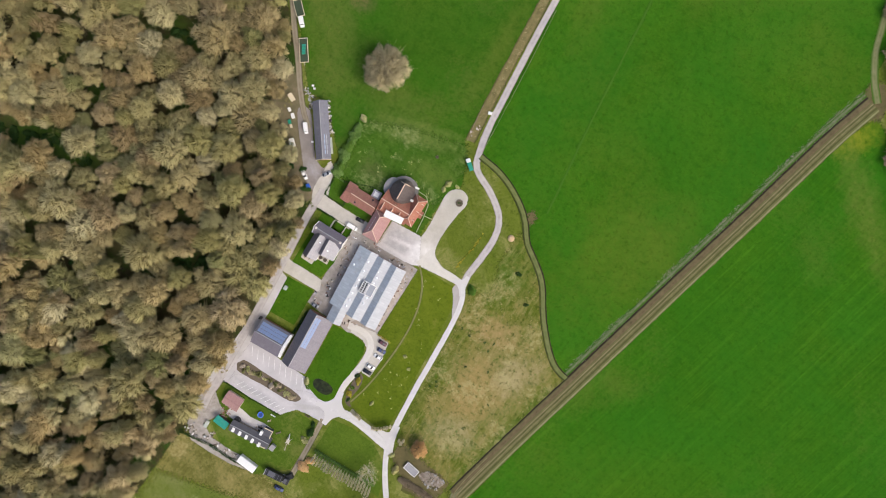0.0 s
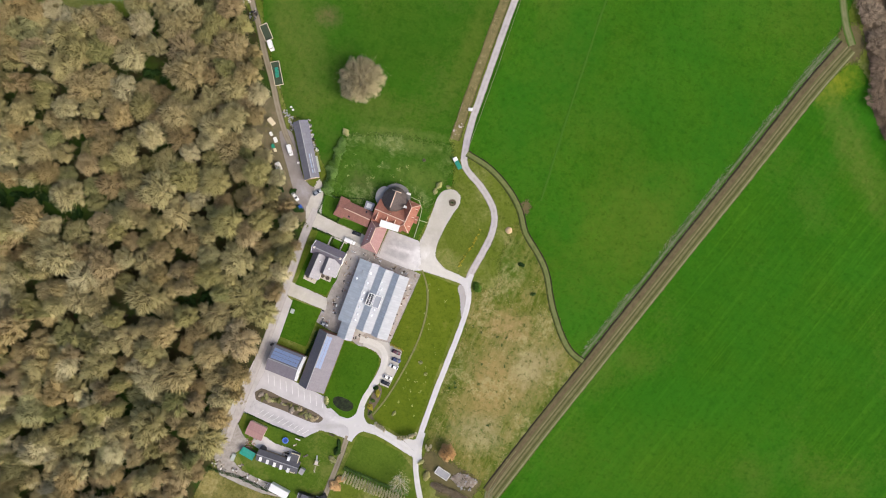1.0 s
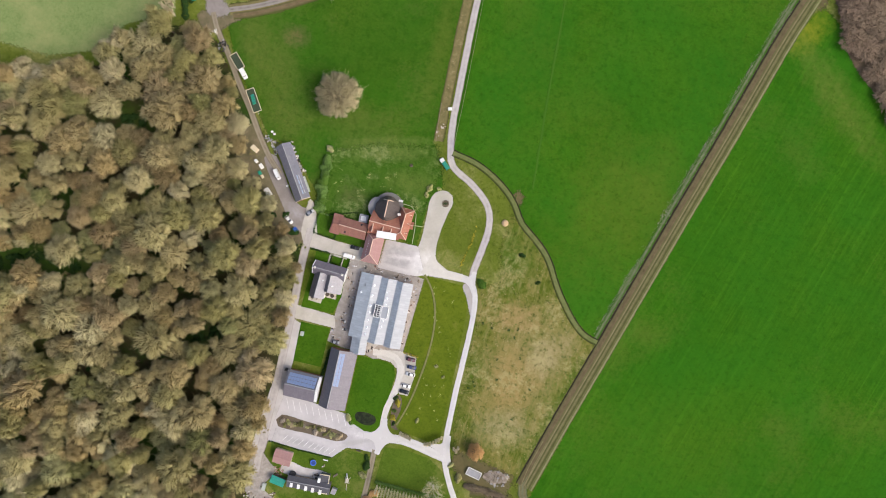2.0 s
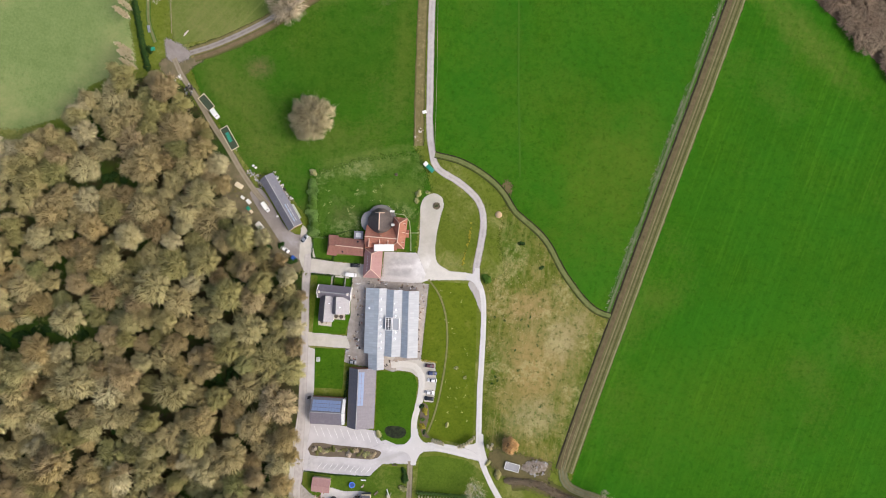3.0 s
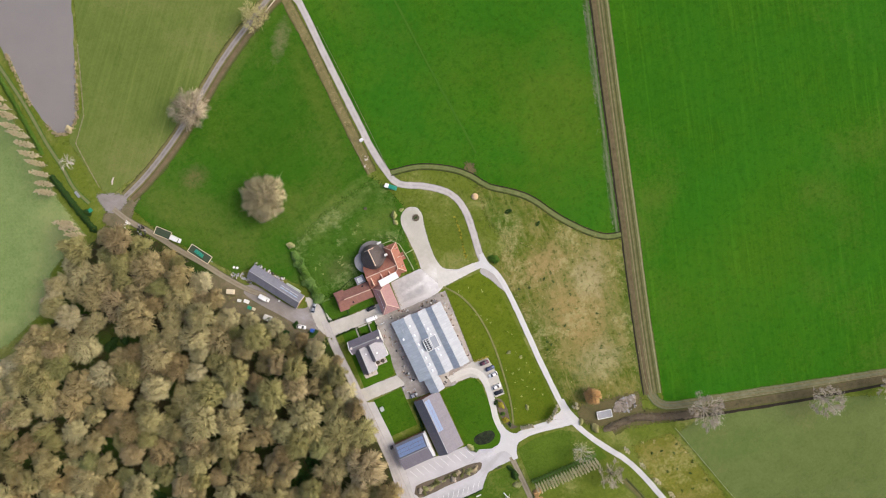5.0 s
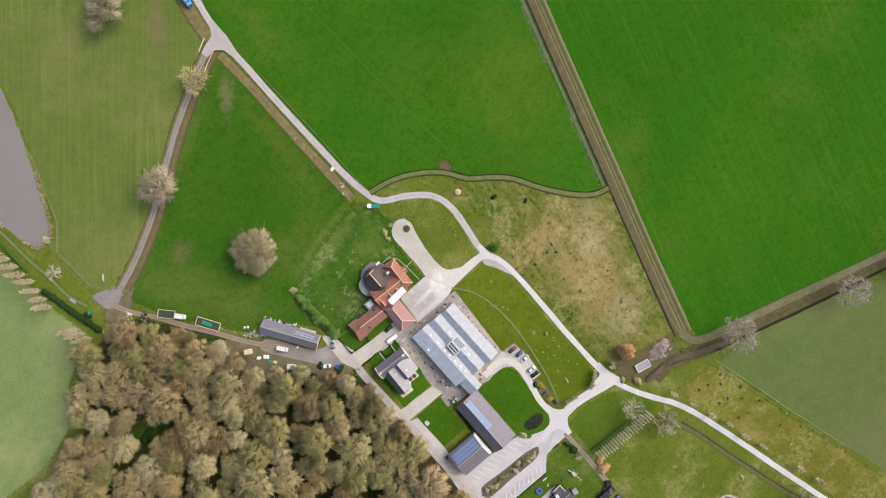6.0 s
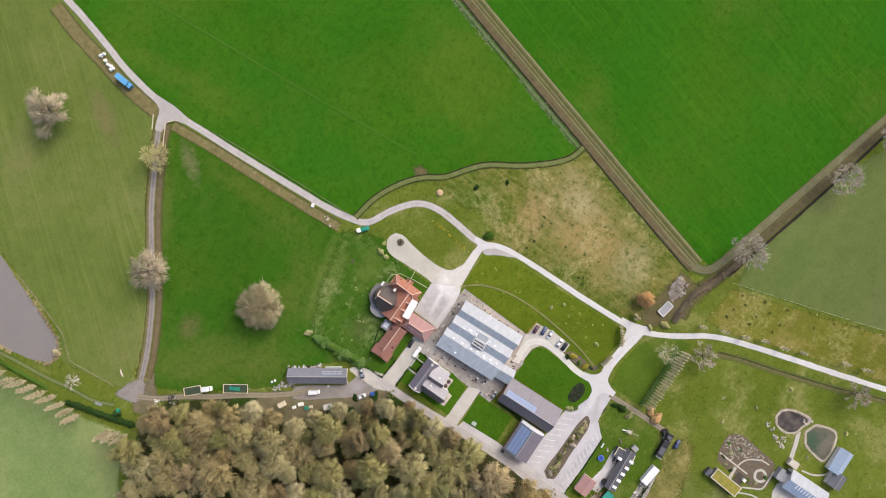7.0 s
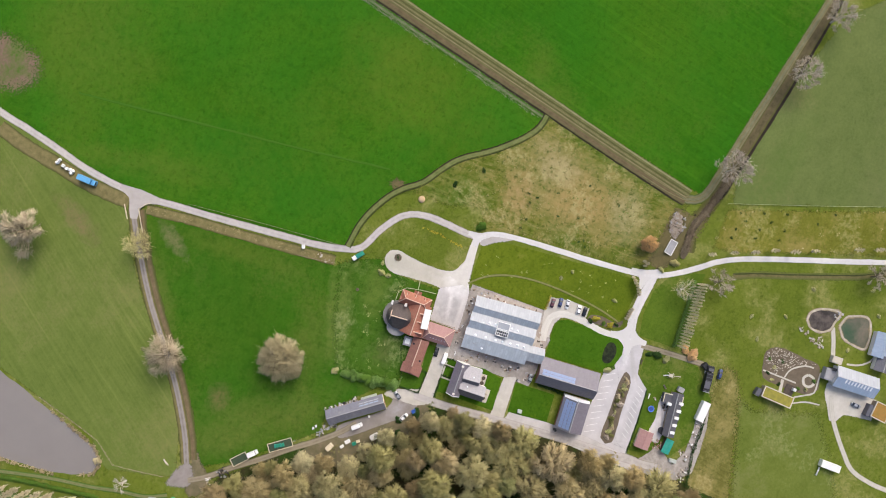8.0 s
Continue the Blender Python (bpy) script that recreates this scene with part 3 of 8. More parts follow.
def plume_arrays(seed, R, H, clumps=34, per=80, low=0.30, wide=0.12, tuft=0.30, open_=0.55, flat=0.25, lobes=0.12, fill=0.18):
    """A rounded winter crown: bunches of fine twigs that fan outwards from a dome, with hollows between them.
    Gives three corners and one outward direction to a twig."""
    g = np.random.default_rng(seed)
    zc, rz = H * (low + 1) / 2 - H * 0.06, H * (1 - low) / 2
    k = np.arange(clumps) + 0.5
    ct = 1 - k / clumps * (1 + flat)
    ph = k * 2.39996 + g.uniform(-0.3, 0.3, clumps)
    st = np.sqrt(np.clip(1 - ct**2, 0, 1))
    lob = 1 + lobes * np.sin(3 * ph + g.uniform(0, 6)) + lobes * 0.7 * np.sin(5 * ph + g.uniform(0, 6))
    d0 = np.stack([np.cos(ph) * st, np.sin(ph) * st, ct], 1)
    reach = lob * g.uniform(0.64, 0.92, clumps)
    cen = np.array([0, 0, zc]) + d0 * np.stack([R * reach, R * reach, rz * reach * g.uniform(0.9, 1.12, clumps)], 1)
    size = R * tuft * g.uniform(0.75, 1.25, clumps)
    n = clumps * per
    at = np.repeat(np.arange(clumps), per)
    d, c, r = d0[at], cen[at], size[at][:, None]
    way = d * 0.75 + g.normal(0, open_, (n, 3)) + np.array([0, 0, 0.25])
    way /= np.linalg.norm(way, axis=1, keepdims=True)
    root = c - d * r * 0.45 + g.normal(0, 0.22, (n, 3)) * r
    tip = root + way * r * g.uniform(0.7, 1.45, (n, 1))
    side = np.cross(way, g.normal(0, 1, (n, 3)))
    side /= np.linalg.norm(side, axis=1, keepdims=True) + 1e-9
    w = wide * g.uniform(0.6, 1.5, (n, 1))
    a, b = tip - side * w / 2, tip + side * w / 2
    nrm = way * 0.45 + d * 0.35 + (tip - c) / r * 0.45 + np.array([0, 0, 0.30]) + g.normal(0, 0.22, (n, 3))
    # the boughs inside
    m = int(n * fill)
    pick = g.integers(0, clumps, m)
    foot = np.array([0, 0, H * low * 0.9]) + g.normal(0, 0.08, (m, 3)) * R
    end = cen[pick] + g.normal(0, 0.16, (m, 3)) * R
    foot = foot + (end - foot) * g.uniform(0.3, 0.6, (m, 1))
    s2 = np.cross(end - foot, g.normal(0, 1, (m, 3)))
    s2 /= np.linalg.norm(s2, axis=1, keepdims=True) + 1e-9
    w2 = wide * g.uniform(1.2, 2.2, (m, 1))
    tri = np.concatenate([np.stack([a, b, root], 1), np.stack([foot - s2 * w2 / 2, foot + s2 * w2 / 2, end], 1)])
    nrm = np.concatenate([nrm, d0[pick] * 0.6 + g.normal(0, 0.3, (m, 3))])
    nrm /= np.linalg.norm(nrm, axis=1, keepdims=True) + 1e-9
    return tri.reshape(-1, 3), nrm


def tri_mesh(name, verts, material, facing=None):
    """Loose triangles; facing: the way each one is turned to the light, as a bunch of twigs or leaves scatters it."""
    n = len(verts)
    if facing is not None:
        v = verts.reshape(-1, 3, 3).copy()
        back = np.einsum("ij,ij->i", np.cross(v[:, 1] - v[:, 0], v[:, 2] - v[:, 0]), facing) < 0
        v[back] = v[back][:, [1, 0, 2]]
        verts = v.reshape(-1, 3)
    me = bpy.data.meshes.new(name)
    me.vertices.add(n)
    me.vertices.foreach_set("co", verts.astype(np.float32).ravel())
    me.loops.add(n)
    me.loops.foreach_set("vertex_index", np.arange(n, dtype=np.int32))
    me.polygons.add(n // 3)
    me.polygons.foreach_set("loop_start", np.arange(0, n, 3, dtype=np.int32))
    me.update(calc_edges=True)
    if facing is not None:
        me.normals_split_custom_set_from_vertices(np.repeat(facing, 3, 0).astype(np.float32).tolist())
    me.materials.append(material)
    return me


def tree(name, x, y, R, H, seed, twig_mat, bark_mat, label, category="tree", group="", bare=False, r0=0.35, limbs=7, **kw):
    rng = random.Random(seed)
    t = empty(name, x, y, 0, 0, label, category, group)
    bm = limbs_bm(rng, R, H, limbs, 4, r0, bare, reach=0.5 if "tuft" in kw else 1.0)
    part("trunk", bm, bark_mat, t)
    if kw.get("clumps", 1):
        if "tuft" in kw:
            c = new("crown", tri_mesh("crown", *(lambda v, f: (v, twig_mat, f))(*plume_arrays(seed, R, H, **kw))))
        else:
            build = coral_arrays if "twig" in kw else crown_arrays
            c = new("crown", tri_mesh("crown", build(seed, R, H, **kw), twig_mat))
        c.parent = t
    return t


def leafy_arrays(seed, length, width, height, count, leaf=0.22):
    """Small leaves filling the shell of a long rounded bush, along x."""
    g = np.random.default_rng(seed)
    u = g.uniform(-0.5, 0.5, count)
    a = g.uniform(0, math.pi, count)
    bulge = 0.78 + 0.22 * np.sin(u * length * 1.9 + seed) * np.sin(u * length * 0.83 + 2) + g.normal(0, 0.05, count)
    endr = np.clip((0.5 - np.abs(u)) * length / (width * 0.5), 0.05, 1) ** 0.5
    rr = g.uniform(0.75, 1.02, count) * bulge * endr
    c = np.stack([u * length, np.cos(a) * width / 2 * rr, np.sin(a) * height * rr + 0.05], 1)
    s = g.normal(0, 1, (count, 2, 3)) * leaf
    s[:, :, 2] *= 0.6
    f = np.stack([u * 0.3, np.cos(a), np.sin(a) * 1.2 + 0.15], 1) + g.normal(0, 0.35, (count, 3))
    f /= np.linalg.norm(f, axis=1, keepdims=True)
    return np.stack([c, c + s[:, 0], c + s[:, 1]], 1).reshape(-1, 3), f


def hedge(name, x, y, turn, length, width, height, material, seed, label, category="hedge", density=60, leaf=0.22, group=""):
    n = int(length * width * density)
    ob = new(name, tri_mesh(name, *(lambda v, f: (v, material, f))(*leafy_arrays(seed, length, width, height, n, leaf))))
    ob.matrix_basis = pose(x, y, 0.05, 0, 0, turn)
    return tagged(ob, label, category, group)


# ---------------------------------------------------------------- ground and fields
G = 3000
rings = [(-G, -G), (G, -G), (G, G), (-G, G)]
tagged(shape("ground", [(x, y, 0) for x, y in rings], [(0, 1, 2, 3)], M_ground, uvs=[(0.5, 1.0)] * 4), "rough yellow-green grass land reaching to the horizon", "ground", kind="structure")

FIELD_Z = [0.03]


def field(pts, material, label, soft=3.0):
    """Fields that overlap lie a few millimetres over one another."""
    FIELD_Z[0] += 0.004
    size = max(max(q[i] for q in pts) - min(q[i] for q in pts) for i in (0, 1))
    return soft_sheet("field", pts, FIELD_Z[0], material, label, "field", soft, min(2.4, max(1.0, size / 60)))


field([*[(-11.6, 43.3), (2.7, 41.5), (15.7, 35.5), (24.0, 29.2), (30.0, 21.9), (40.3, 14.9), (47.3, 7.9), (55.1, -3.2), (65.0, -14.1), (72.2, -19.1), (78.2, -20.6), (112.9, 114.8), (122.5, 153.7), (120.7, 182.3), (93.6, 281.2), (41.7, 302.3)], *[(0.0, 239.7), (-7.8, 214.4), (-11.0, 199.2), (-14.5, 184.0), (-18.5, 168.6), (-20.7, 153.9), (-21.5, 139.7), (-19.9, 118.2)], *[(-19.7, 115.1), (-17.3, 88.6), (-15.0, 61.8)]], M_lush, "lush bright green pasture within hedged lanes")
field([*[(68.3, -101.0), (80.5, -105.4), (106.4, -109.0)], *[(134.1, -117.1), (176.9, -124.9)], *[(175.8, -130.4)], *[(325.3, -30.3), (261.3, 73.1), (199.5, 109.4), (168.5, 130.2), (147.9, 145.9), (132.4, 156.3), (115.8, 114.8)]], M_drilled, "bright green field drilled in long faint lines")
field([*[(-25.9, 134.4), (-25.9, 115.1), (-20.2, 45.4), (-14.2, 37.0), (-9.8, 26.1), (-14.2, 16.2), (-14.2, -3.3), (-38.9, 0.6), (-61.6, -0.7), (-66.3, 8.5), (-75.4, 17.6), (-83.2, 25.4), (-93.7, 25.4), (-119.8, 56.7), (-127.6, 71.5), (-107.8, 81.2), (-86.1, 96.2), (-61.1, 116.8), (-40.5, 131.6)]], M_paddock, "green paddock round a single large tree", soft=4)
field([*[(-22.7, 139.2), (-22.4, 153.2), (-20.2, 167.9), (-16.2, 183.3), (-12.7, 198.6), (-9.5, 213.7), (11.9, 263.8), (-59.9, 277.4), (-108.9, 216.6)], *[(-117.0, 172.0), (-131.3, 122.4), (-143.3, 110.9), (-135.7, 79.5), (-109.9, 87.1), (-88.5, 103.0), (-63.3, 123.7), (-41.4, 139.0)]], M_west, "dull olive meadow between lane and lake")
field([*[(-151.8, 68.2), (-157.7, 88.4), (-163.7, 130.2), (-173.4, 162.2), (-233.1, 244.5), (-317.8, 117.1), (-257.4, 32.4), (-203.5, 32.6), (-182.7, 40.9), (-172.0, 57.1)]], M_pale, "pale hazy green meadow beyond the poplars", soft=5)
field([*[(17.0, -14.9), (28.7, -7.1), (23.5, 5.8), (23.5, 24.0), (30.0, 20.9), (40.3, 14.2), (47.3, 6.9), (54.6, -4.5), (65.0, -15.4), (72.2, -20.4), (77.4, -21.9), (62.4, -96.6), (54.6, -92.8), (29.9, -90.2), (26.1, -77.2), (24.5, -56.5), (22.7, -30.5)]], M_rough, "rough dry grass with straw-brown worn patches", soft=9)
field([(-63.7, 28.0), (-44.2, 36.8), (-18.1, 43.6), (-12.5, 33.0), (-14.2, 25.4), (-16.0, 12.0), (-23.3, 16.0), (-38.9, 13.7), (-41.5, 0.6), (-61.5, 0.6)], M_garden_rough, "rough mottled garden grass behind the house", soft=11)
field([*[(69.3, -115.0), (92.8, -181.7), (122.1, -262.5), (228.8, -197.3), (169.3, -135.5), (137.4, -124.8), (85.8, -113.2)]], M_south, "dull grey-green pasture beside the drain")
field([(-11.6, -146.2), (-15.7, -156.2), (-7.0, -184.2), (-20.9, -194.6), (-41.5, -205.3), (-62.0, -200.0), (-56.7, -160.4), (-30.0, -153.0)], M_fresh, "light green meadow below the garden pavilion", soft=16)
field([(-64.0, -139.5), (-53.7, -138.6), (-33.2, -138.5), (-12.7, -135.4), (-1.5, -137.2), (-2.0, -143.0), (-11.0, -147.9), (-28.0, -152.5), (-55.8, -158.8), (-66.0, -160.0)], M_tussock, "tussocky yellow strip of long grass below the wood", soft=12)
# woodland floor
WOOD = [*[(-61.8, -15.0), (-65.0, -8.7), (-72.3, -6.6), (-83.2, 2.2), (-91.6, 11.6), (-98.4, 23.6), (-108.8, 38.7), (-120.8, 51.7), (-130.3, 61.9), (-142.3, 65.0), (-153.8, 61.9), (-167.4, 52.8), (-178.9, 34.6), (-190.4, 31.4), (-199.6, 28.8), (-229.7, 18.9), (-242.8, -41.2), (-237.4, -119.4), (-190.2, -210.5), (-114.4, -223.2), (-80.5, -207.4)], *[(-59.9, -175.0), (-58.7, -147.7), (-56.6, -129.1), (-54.1, -113.5)]]
field(WOOD, M_litter, "brown leaf litter on the woodland floor", soft=4)

# ---------------------------------------------------------------- roads, tracks and yards
M_white_road = gravel("white_road", (0.53, 0.515, 0.505), (0.64, 0.625, 0.615), (0.30, 0.27, 0.19), 0.5, 0.08)
M_cream_road = gravel("cream_gravel", (0.56, 0.535, 0.485), (0.64, 0.615, 0.56), (0.34, 0.31, 0.22), 0.4, 0.08)
M_track = gravel("grey_track", (0.365, 0.335, 0.32), (0.53, 0.495, 0.475), (0.25, 0.22, 0.165), 0.45)
M_dirt = gravel("dirt_track", (0.20, 0.165, 0.115), (0.30, 0.26, 0.19), (0.09, 0.095, 0.035), 0.8, 0.2)
M_lane_grey = gravel("grey_lane", (0.17, 0.15, 0.13), (0.30, 0.27, 0.245), (0.15, 0.12, 0.06), 0.9, 0.15)
M_verge = gravel("dry_verge", (0.125, 0.112, 0.042), (0.225, 0.19, 0.085), (0.070, 0.078, 0.020), 0.2, 0.2)
M_lane = gravel("farm_lane", (0.085, 0.068, 0.033), (0.165, 0.13, 0.07), (0.10, 0.10, 0.04), 0.3, 0.3)
# Ditches are raised flat strips; the shade of their hollow is in this colour.
M_ditch = gravel("shaded_ditch_earth", (0.020, 0.016, 0.011), (0.040, 0.032, 0.022), (0.06, 0.055, 0.025), 0.0, 0.2)
M_yard = stained("yard_concrete", (0.62, 0.595, 0.585), (0.38, 0.36, 0.345), 0.9, 0.12, 2.5, amount=0.85, rim=True,
                 drifts=((-23, -9.5, 9, 5, -8, (0.36, 0.345, 0.34), 0.75), (-22, -13.5, 8, 2.2, 12, (0.33, 0.315, 0.31), 0.6), (-9.5, -10.5, 5, 6, 0, (0.78, 0.765, 0.74), 0.85), (-16, -9.5, 9, 1.2, 8, (0.70, 0.68, 0.66), 0.7), (-17, -15.5, 9, 1.0, -2, (0.62, 0.60, 0.58), 0.6)))
M_pale_yard = stained("pale_gravel", (0.60, 0.57, 0.515), (0.40, 0.375, 0.32), 0.95, 0.15, 3.0, amount=0.9, rim=True,
                      drifts=((-9, 12, 5, 16, 0, (0.42, 0.40, 0.33), 0.6), (-7, -7.5, 6, 4, 0, (0.72, 0.70, 0.66), 0.8), (-10, 22, 6, 4, 0, (0.40, 0.385, 0.31), 0.5), (-2.5, -54, 7, 3, 0, (0.50, 0.47, 0.42), 0.6)))
M_old_yard = stained("old_concrete", (0.47, 0.435, 0.40), (0.23, 0.205, 0.18), 0.95, 0.4, 2.0, amount=0.95, rim=True,
                     drifts=((-38, -42, 3, 14, 0, (0.24, 0.21, 0.18), 0.6), (-8, -35, 2, 16, 4, (0.50, 0.46, 0.40), 0.7), (-20, -18.5, 16, 1.6, 2, (0.27, 0.24, 0.21), 0.6), (-36, -54, 5, 3, 0, (0.25, 0.22, 0.20), 0.6), (-18, -54, 6, 3, 0, (0.42, 0.33, 0.25), 0.6), (-37, -24, 2.5, 6, 0, (0.52, 0.49, 0.45), 0.5)))
M_mud = stained("trodden_mud", (0.31, 0.28, 0.265), (0.20, 0.175, 0.155), 0.9, 0.2, 2.0, amount=0.85, rim=True,
                drifts=((-72, -3.5, 5, 3, -40, (0.36, 0.34, 0.35), 0.7), (-64.5, -5, 3, 4, 0, (0.44, 0.41, 0.36), 0.8), (-84, 9, 9, 2.5, -48, (0.20, 0.18, 0.165), 0.6)))
M_bay = stained("parking_asphalt", (0.57, 0.55, 0.555), (0.42, 0.405, 0.41), 0.9, 0.15, 2.5, amount=0.9, rim=True,
                drifts=((-38, -105, 14, 2.2, 1, (0.36, 0.35, 0.355), 0.7), (-36, -88.5, 15, 1.8, 1, (0.46, 0.45, 0.455), 0.6), (-14, -97, 9, 1.0, 24, (0.40, 0.385, 0.37), 0.75), (-17, -99.5, 8, 0.8, 30, (0.42, 0.40, 0.39), 0.7), (-12, -93.5, 8, 1.4, 10, (0.66, 0.645, 0.64), 0.7)))

M_faint = gravel("faint_track", (0.13, 0.15, 0.055), (0.20, 0.205, 0.10), (0.06, 0.12, 0.015), 0.7, 0.35)
M_junction = stained("white_junction", (0.585, 0.57, 0.56), (0.54, 0.525, 0.51), 0.95, 0.15, 2.5, amount=0.7, rim=True)
road = lambda pts, w, z, m, label, **k: ribbon("road", pts, w, z, m, label, "road", **k)
NORTH = [*[(0.0, 239.7), (-7.8, 214.4), (-11.0, 199.2), (-14.5, 184.0), (-18.5, 168.6), (-20.7, 153.9), (-21.5, 139.7), (-19.9, 118.2)], *[(-19.7, 115.1), (-18.7, 102.1), (-17.3, 86.5), (-15.8, 70.9), (-14.5, 57.9), (-12.1, 45.4), (-8.5, 37.0), (2.7, 31.3), (12.0, 24.0), (15.4, 14.9), (15.2, 3.2), (14.4, -5.8), (14.9, -12.9)]]
road(NORTH, 3.6, 0.09, M_track, "pale grey gravel farm track with worn wheel lines")
road([(14.4, -11.0), (18.3, -17.5), (20.3, -27.9), (21.4, -43.5), (22.4, -61.7), (23.7, -77.3), (25.0, -88.9), (27.9, -96.7), (32.8, -105.3), (38.5, -113.0)] + [(43.0, -119.1), (48.0, -129.6), (55.0, -149.1), (61.5, -168.7), (68.9, -190.2), (88.7, -246.9)], 2.8, 0.12, M_white_road, "white crushed-stone estate road")
road([(15.7, -11.4, 3.4), (10.0, -11.1, 3.8), (4.0, -11.5, 4.4), (-1.0, -11.4, 6.2), (-4.6, -10.6, 9.6), (-7.6, -9.8, 12.4)], 3.6, 0.098, M_cream_road, "pale crushed-stone link widening to the court")
road([(26.6, -92.8), (20.9, -92.1), (13.1, -91.0), (5.3, -90.5), (-1.2, -91.6), (-5.1, -92.6)], 4.6, 0.115, M_white_road, "white crushed-stone road between the lawns")
road([(-4.6, -92.9), (-5.6, -86.4), (-6.1, -78.6), (-4.6, -70.8), (-4.3, -64.3), (-5.1, -58.6), (-8.5, -55.0), (-14.2, -54.5), (-19.4, -55.5)], 3.5, 0.105, M_cream_road, "curved white drive beside parked cars")
road([(-63.1, -9.2), (-62.6, -25.4), (-60.8, -43.6), (-59.0, -64.4), (-57.6, -85.2), (-56.9, -100.8), (-56.1, -114.8)] + [(-56.1, -107.0), (-56.3, -114.9), (-55.4, -123.7)], 4.4, 0.085, M_track, "grey lane along the edge of the wood")
road([(-84.0, 11.0), (-89.7, 15.7), (-97.6, 24.6), (-105.4, 35.0), (-114.6, 46.2), (-122.4, 56.7), (-130.3, 65.8), (-135.0, 73.6)], 3.3, 0.075, M_dirt, "brown dirt track with two wheel ruts")
road([(-23.6, 141.7), (-29.5, 140.3), (-37.6, 136.0), (-45.4, 131.1), (-55.5, 125.0), (-66.5, 117.5), (-75.0, 110.9), (-86.6, 101.5), (-100.6, 91.5), (-116.3, 82.2), (-128.0, 76.9)], 3.2, 0.09, M_lane_grey, "narrow grey lane with a grassy middle")
road([(-171.0, 188.0), (-165.5, 172.0), (-161.0, 155.4), (-156.0, 132.9), (-153.0, 113.1), (-150.4, 100.9), (-148.6, 89.1), (-144.5, 80.0)], 2.4, 0.07, M_faint, "faint pale path between the poplars and the lake")
road([(-5.7, -98.4), (-4.8, -110.4), (-3.8, -127.9)], 3.2, 0.07, M_dirt, "brown earth track towards the meadow")
verge = lambda pts, w, z, m, label: ribbon("verge", pts, w, z, m, label, "verge", fray=0.7)
verge([(-14.6, 211.7), (-19.0, 196.1), (-21.5, 181.3), (-24.5, 166.3), (-25.8, 151.9), (-26.0, 144.0)], 8.0, 0.06, M_verge, "strip of dry brown grass beside the track")
verge([(-26.5, 135.2), (-24.1, 115.1), (-22.6, 95.6), (-21.0, 76.1), (-19.4, 57.9), (-18.4, 46.2)], 5.4, 0.06, M_verge, "strip of dry brown grass beside the track")
verge([(-24.6, 141.3), (-29.4, 140.0), (-37.5, 135.8), (-45.3, 130.9), (-55.4, 124.8), (-66.4, 117.3), (-74.9, 110.7), (-86.5, 101.3), (-100.5, 91.3), (-116.2, 82.0), (-127.9, 76.7)], 7.0, 0.055, M_verge, "strip of dry brown grass beside the lane")
M_brown_verge = gravel("brown_verge", (0.125, 0.095, 0.05), (0.20, 0.15, 0.085), (0.075, 0.09, 0.022), 0.2, 0.4)
ribbon("verge", [(-28.5, 139.8), (-37.5, 135.8), (-45.3, 130.9), (-55.4, 124.8), (-66.4, 117.3), (-74.9, 110.7), (-86.5, 101.3), (-100.5, 91.3), (-116.2, 82.0), (-126.7, 77.2)], 4.6, 0.065, M_brown_verge, "brown earth bank beside the narrow lane", "verge", fray=0.9, shift=2.9)
# lane along the east field: ditch, earth bank, wheel lines and grass between them
DITCH = [(123.8, 161.0), (116.5, 136.0), (105.9, 92.0), (93.8, 43.0), (78.3, -21.0), (69.0, -59.0), (61.0, -94.0)]
BEND = [(67.6, -72.0), (64.6, -86.0), (63.9, -95.5), (66.3, -101.0), (72.0, -103.9), (84.0, -106.7), (109.0, -112.0), (134.0, -117.6), (177.0, -127.0), (222.8, -136.4)]
lane = lambda pts, w, z, m, label, fray=0.5, **k: ribbon("lane", pts, w, z, m, label, "lane", fray=fray, **k)
M_grassy = gravel("grassy_lane", (0.100, 0.112, 0.038), (0.175, 0.170, 0.068), (0.075, 0.11, 0.02), 0.0, 0.14)
M_olive_lane = gravel("olive_lane", (0.125, 0.125, 0.065), (0.20, 0.195, 0.115), (0.065, 0.10, 0.015), 0.6, 0.2)
M_rut = gravel("pale_rut", (0.17, 0.145, 0.075), (0.26, 0.225, 0.13), (0.125, 0.115, 0.05), 0.0, 0.5)
M_pale_rim = gravel("pale_field_rim", (0.19, 0.185, 0.085), (0.28, 0.27, 0.145), (0.13, 0.14, 0.05), 0.0, 0.4)
M_dark_line = gravel("dark_grass_line", (0.065, 0.070, 0.022), (0.10, 0.10, 0.04), (0.09, 0.095, 0.03), 0.0, 0.4)
M_footpath = gravel("trodden_grass", (0.050, 0.130, 0.011), (0.058, 0.145, 0.013), (0.040, 0.122, 0.007), 0.0, 0.6)
M_grey_rim = gravel("dry_ditch_rim", (0.085, 0.125, 0.045), (0.22, 0.22, 0.15), (0.04, 0.11, 0.008), 0.0, 0.5)
lane(DITCH, 9.4, 0.062, M_grassy, "grassy farm lane between ditch and field", 0.4, shift=4.2)
lane(DITCH, 3.4, 0.10, M_lane, "bare brown earth bank beside the ditch", 0.9, shift=1.8)
for off, w in ((3.8, 1.2), (5.2, 0.6), (7.7, 1.3)):
    lane(DITCH, w, 0.128, M_rut if off < 7 else M_pale_rim, "pale worn wheel line of the farm lane", 0.35, shift=off)
for off, w in ((4.5, 0.5), (6.3, 0.9)):
    lane(DITCH, w, 0.124, M_dark_line, "dark strip of grass between wheel lines", 0.35, shift=off)
lane(BEND, 5.0, 0.064, M_olive_lane, "grassy earth lane beside the drain", shift=0.6)
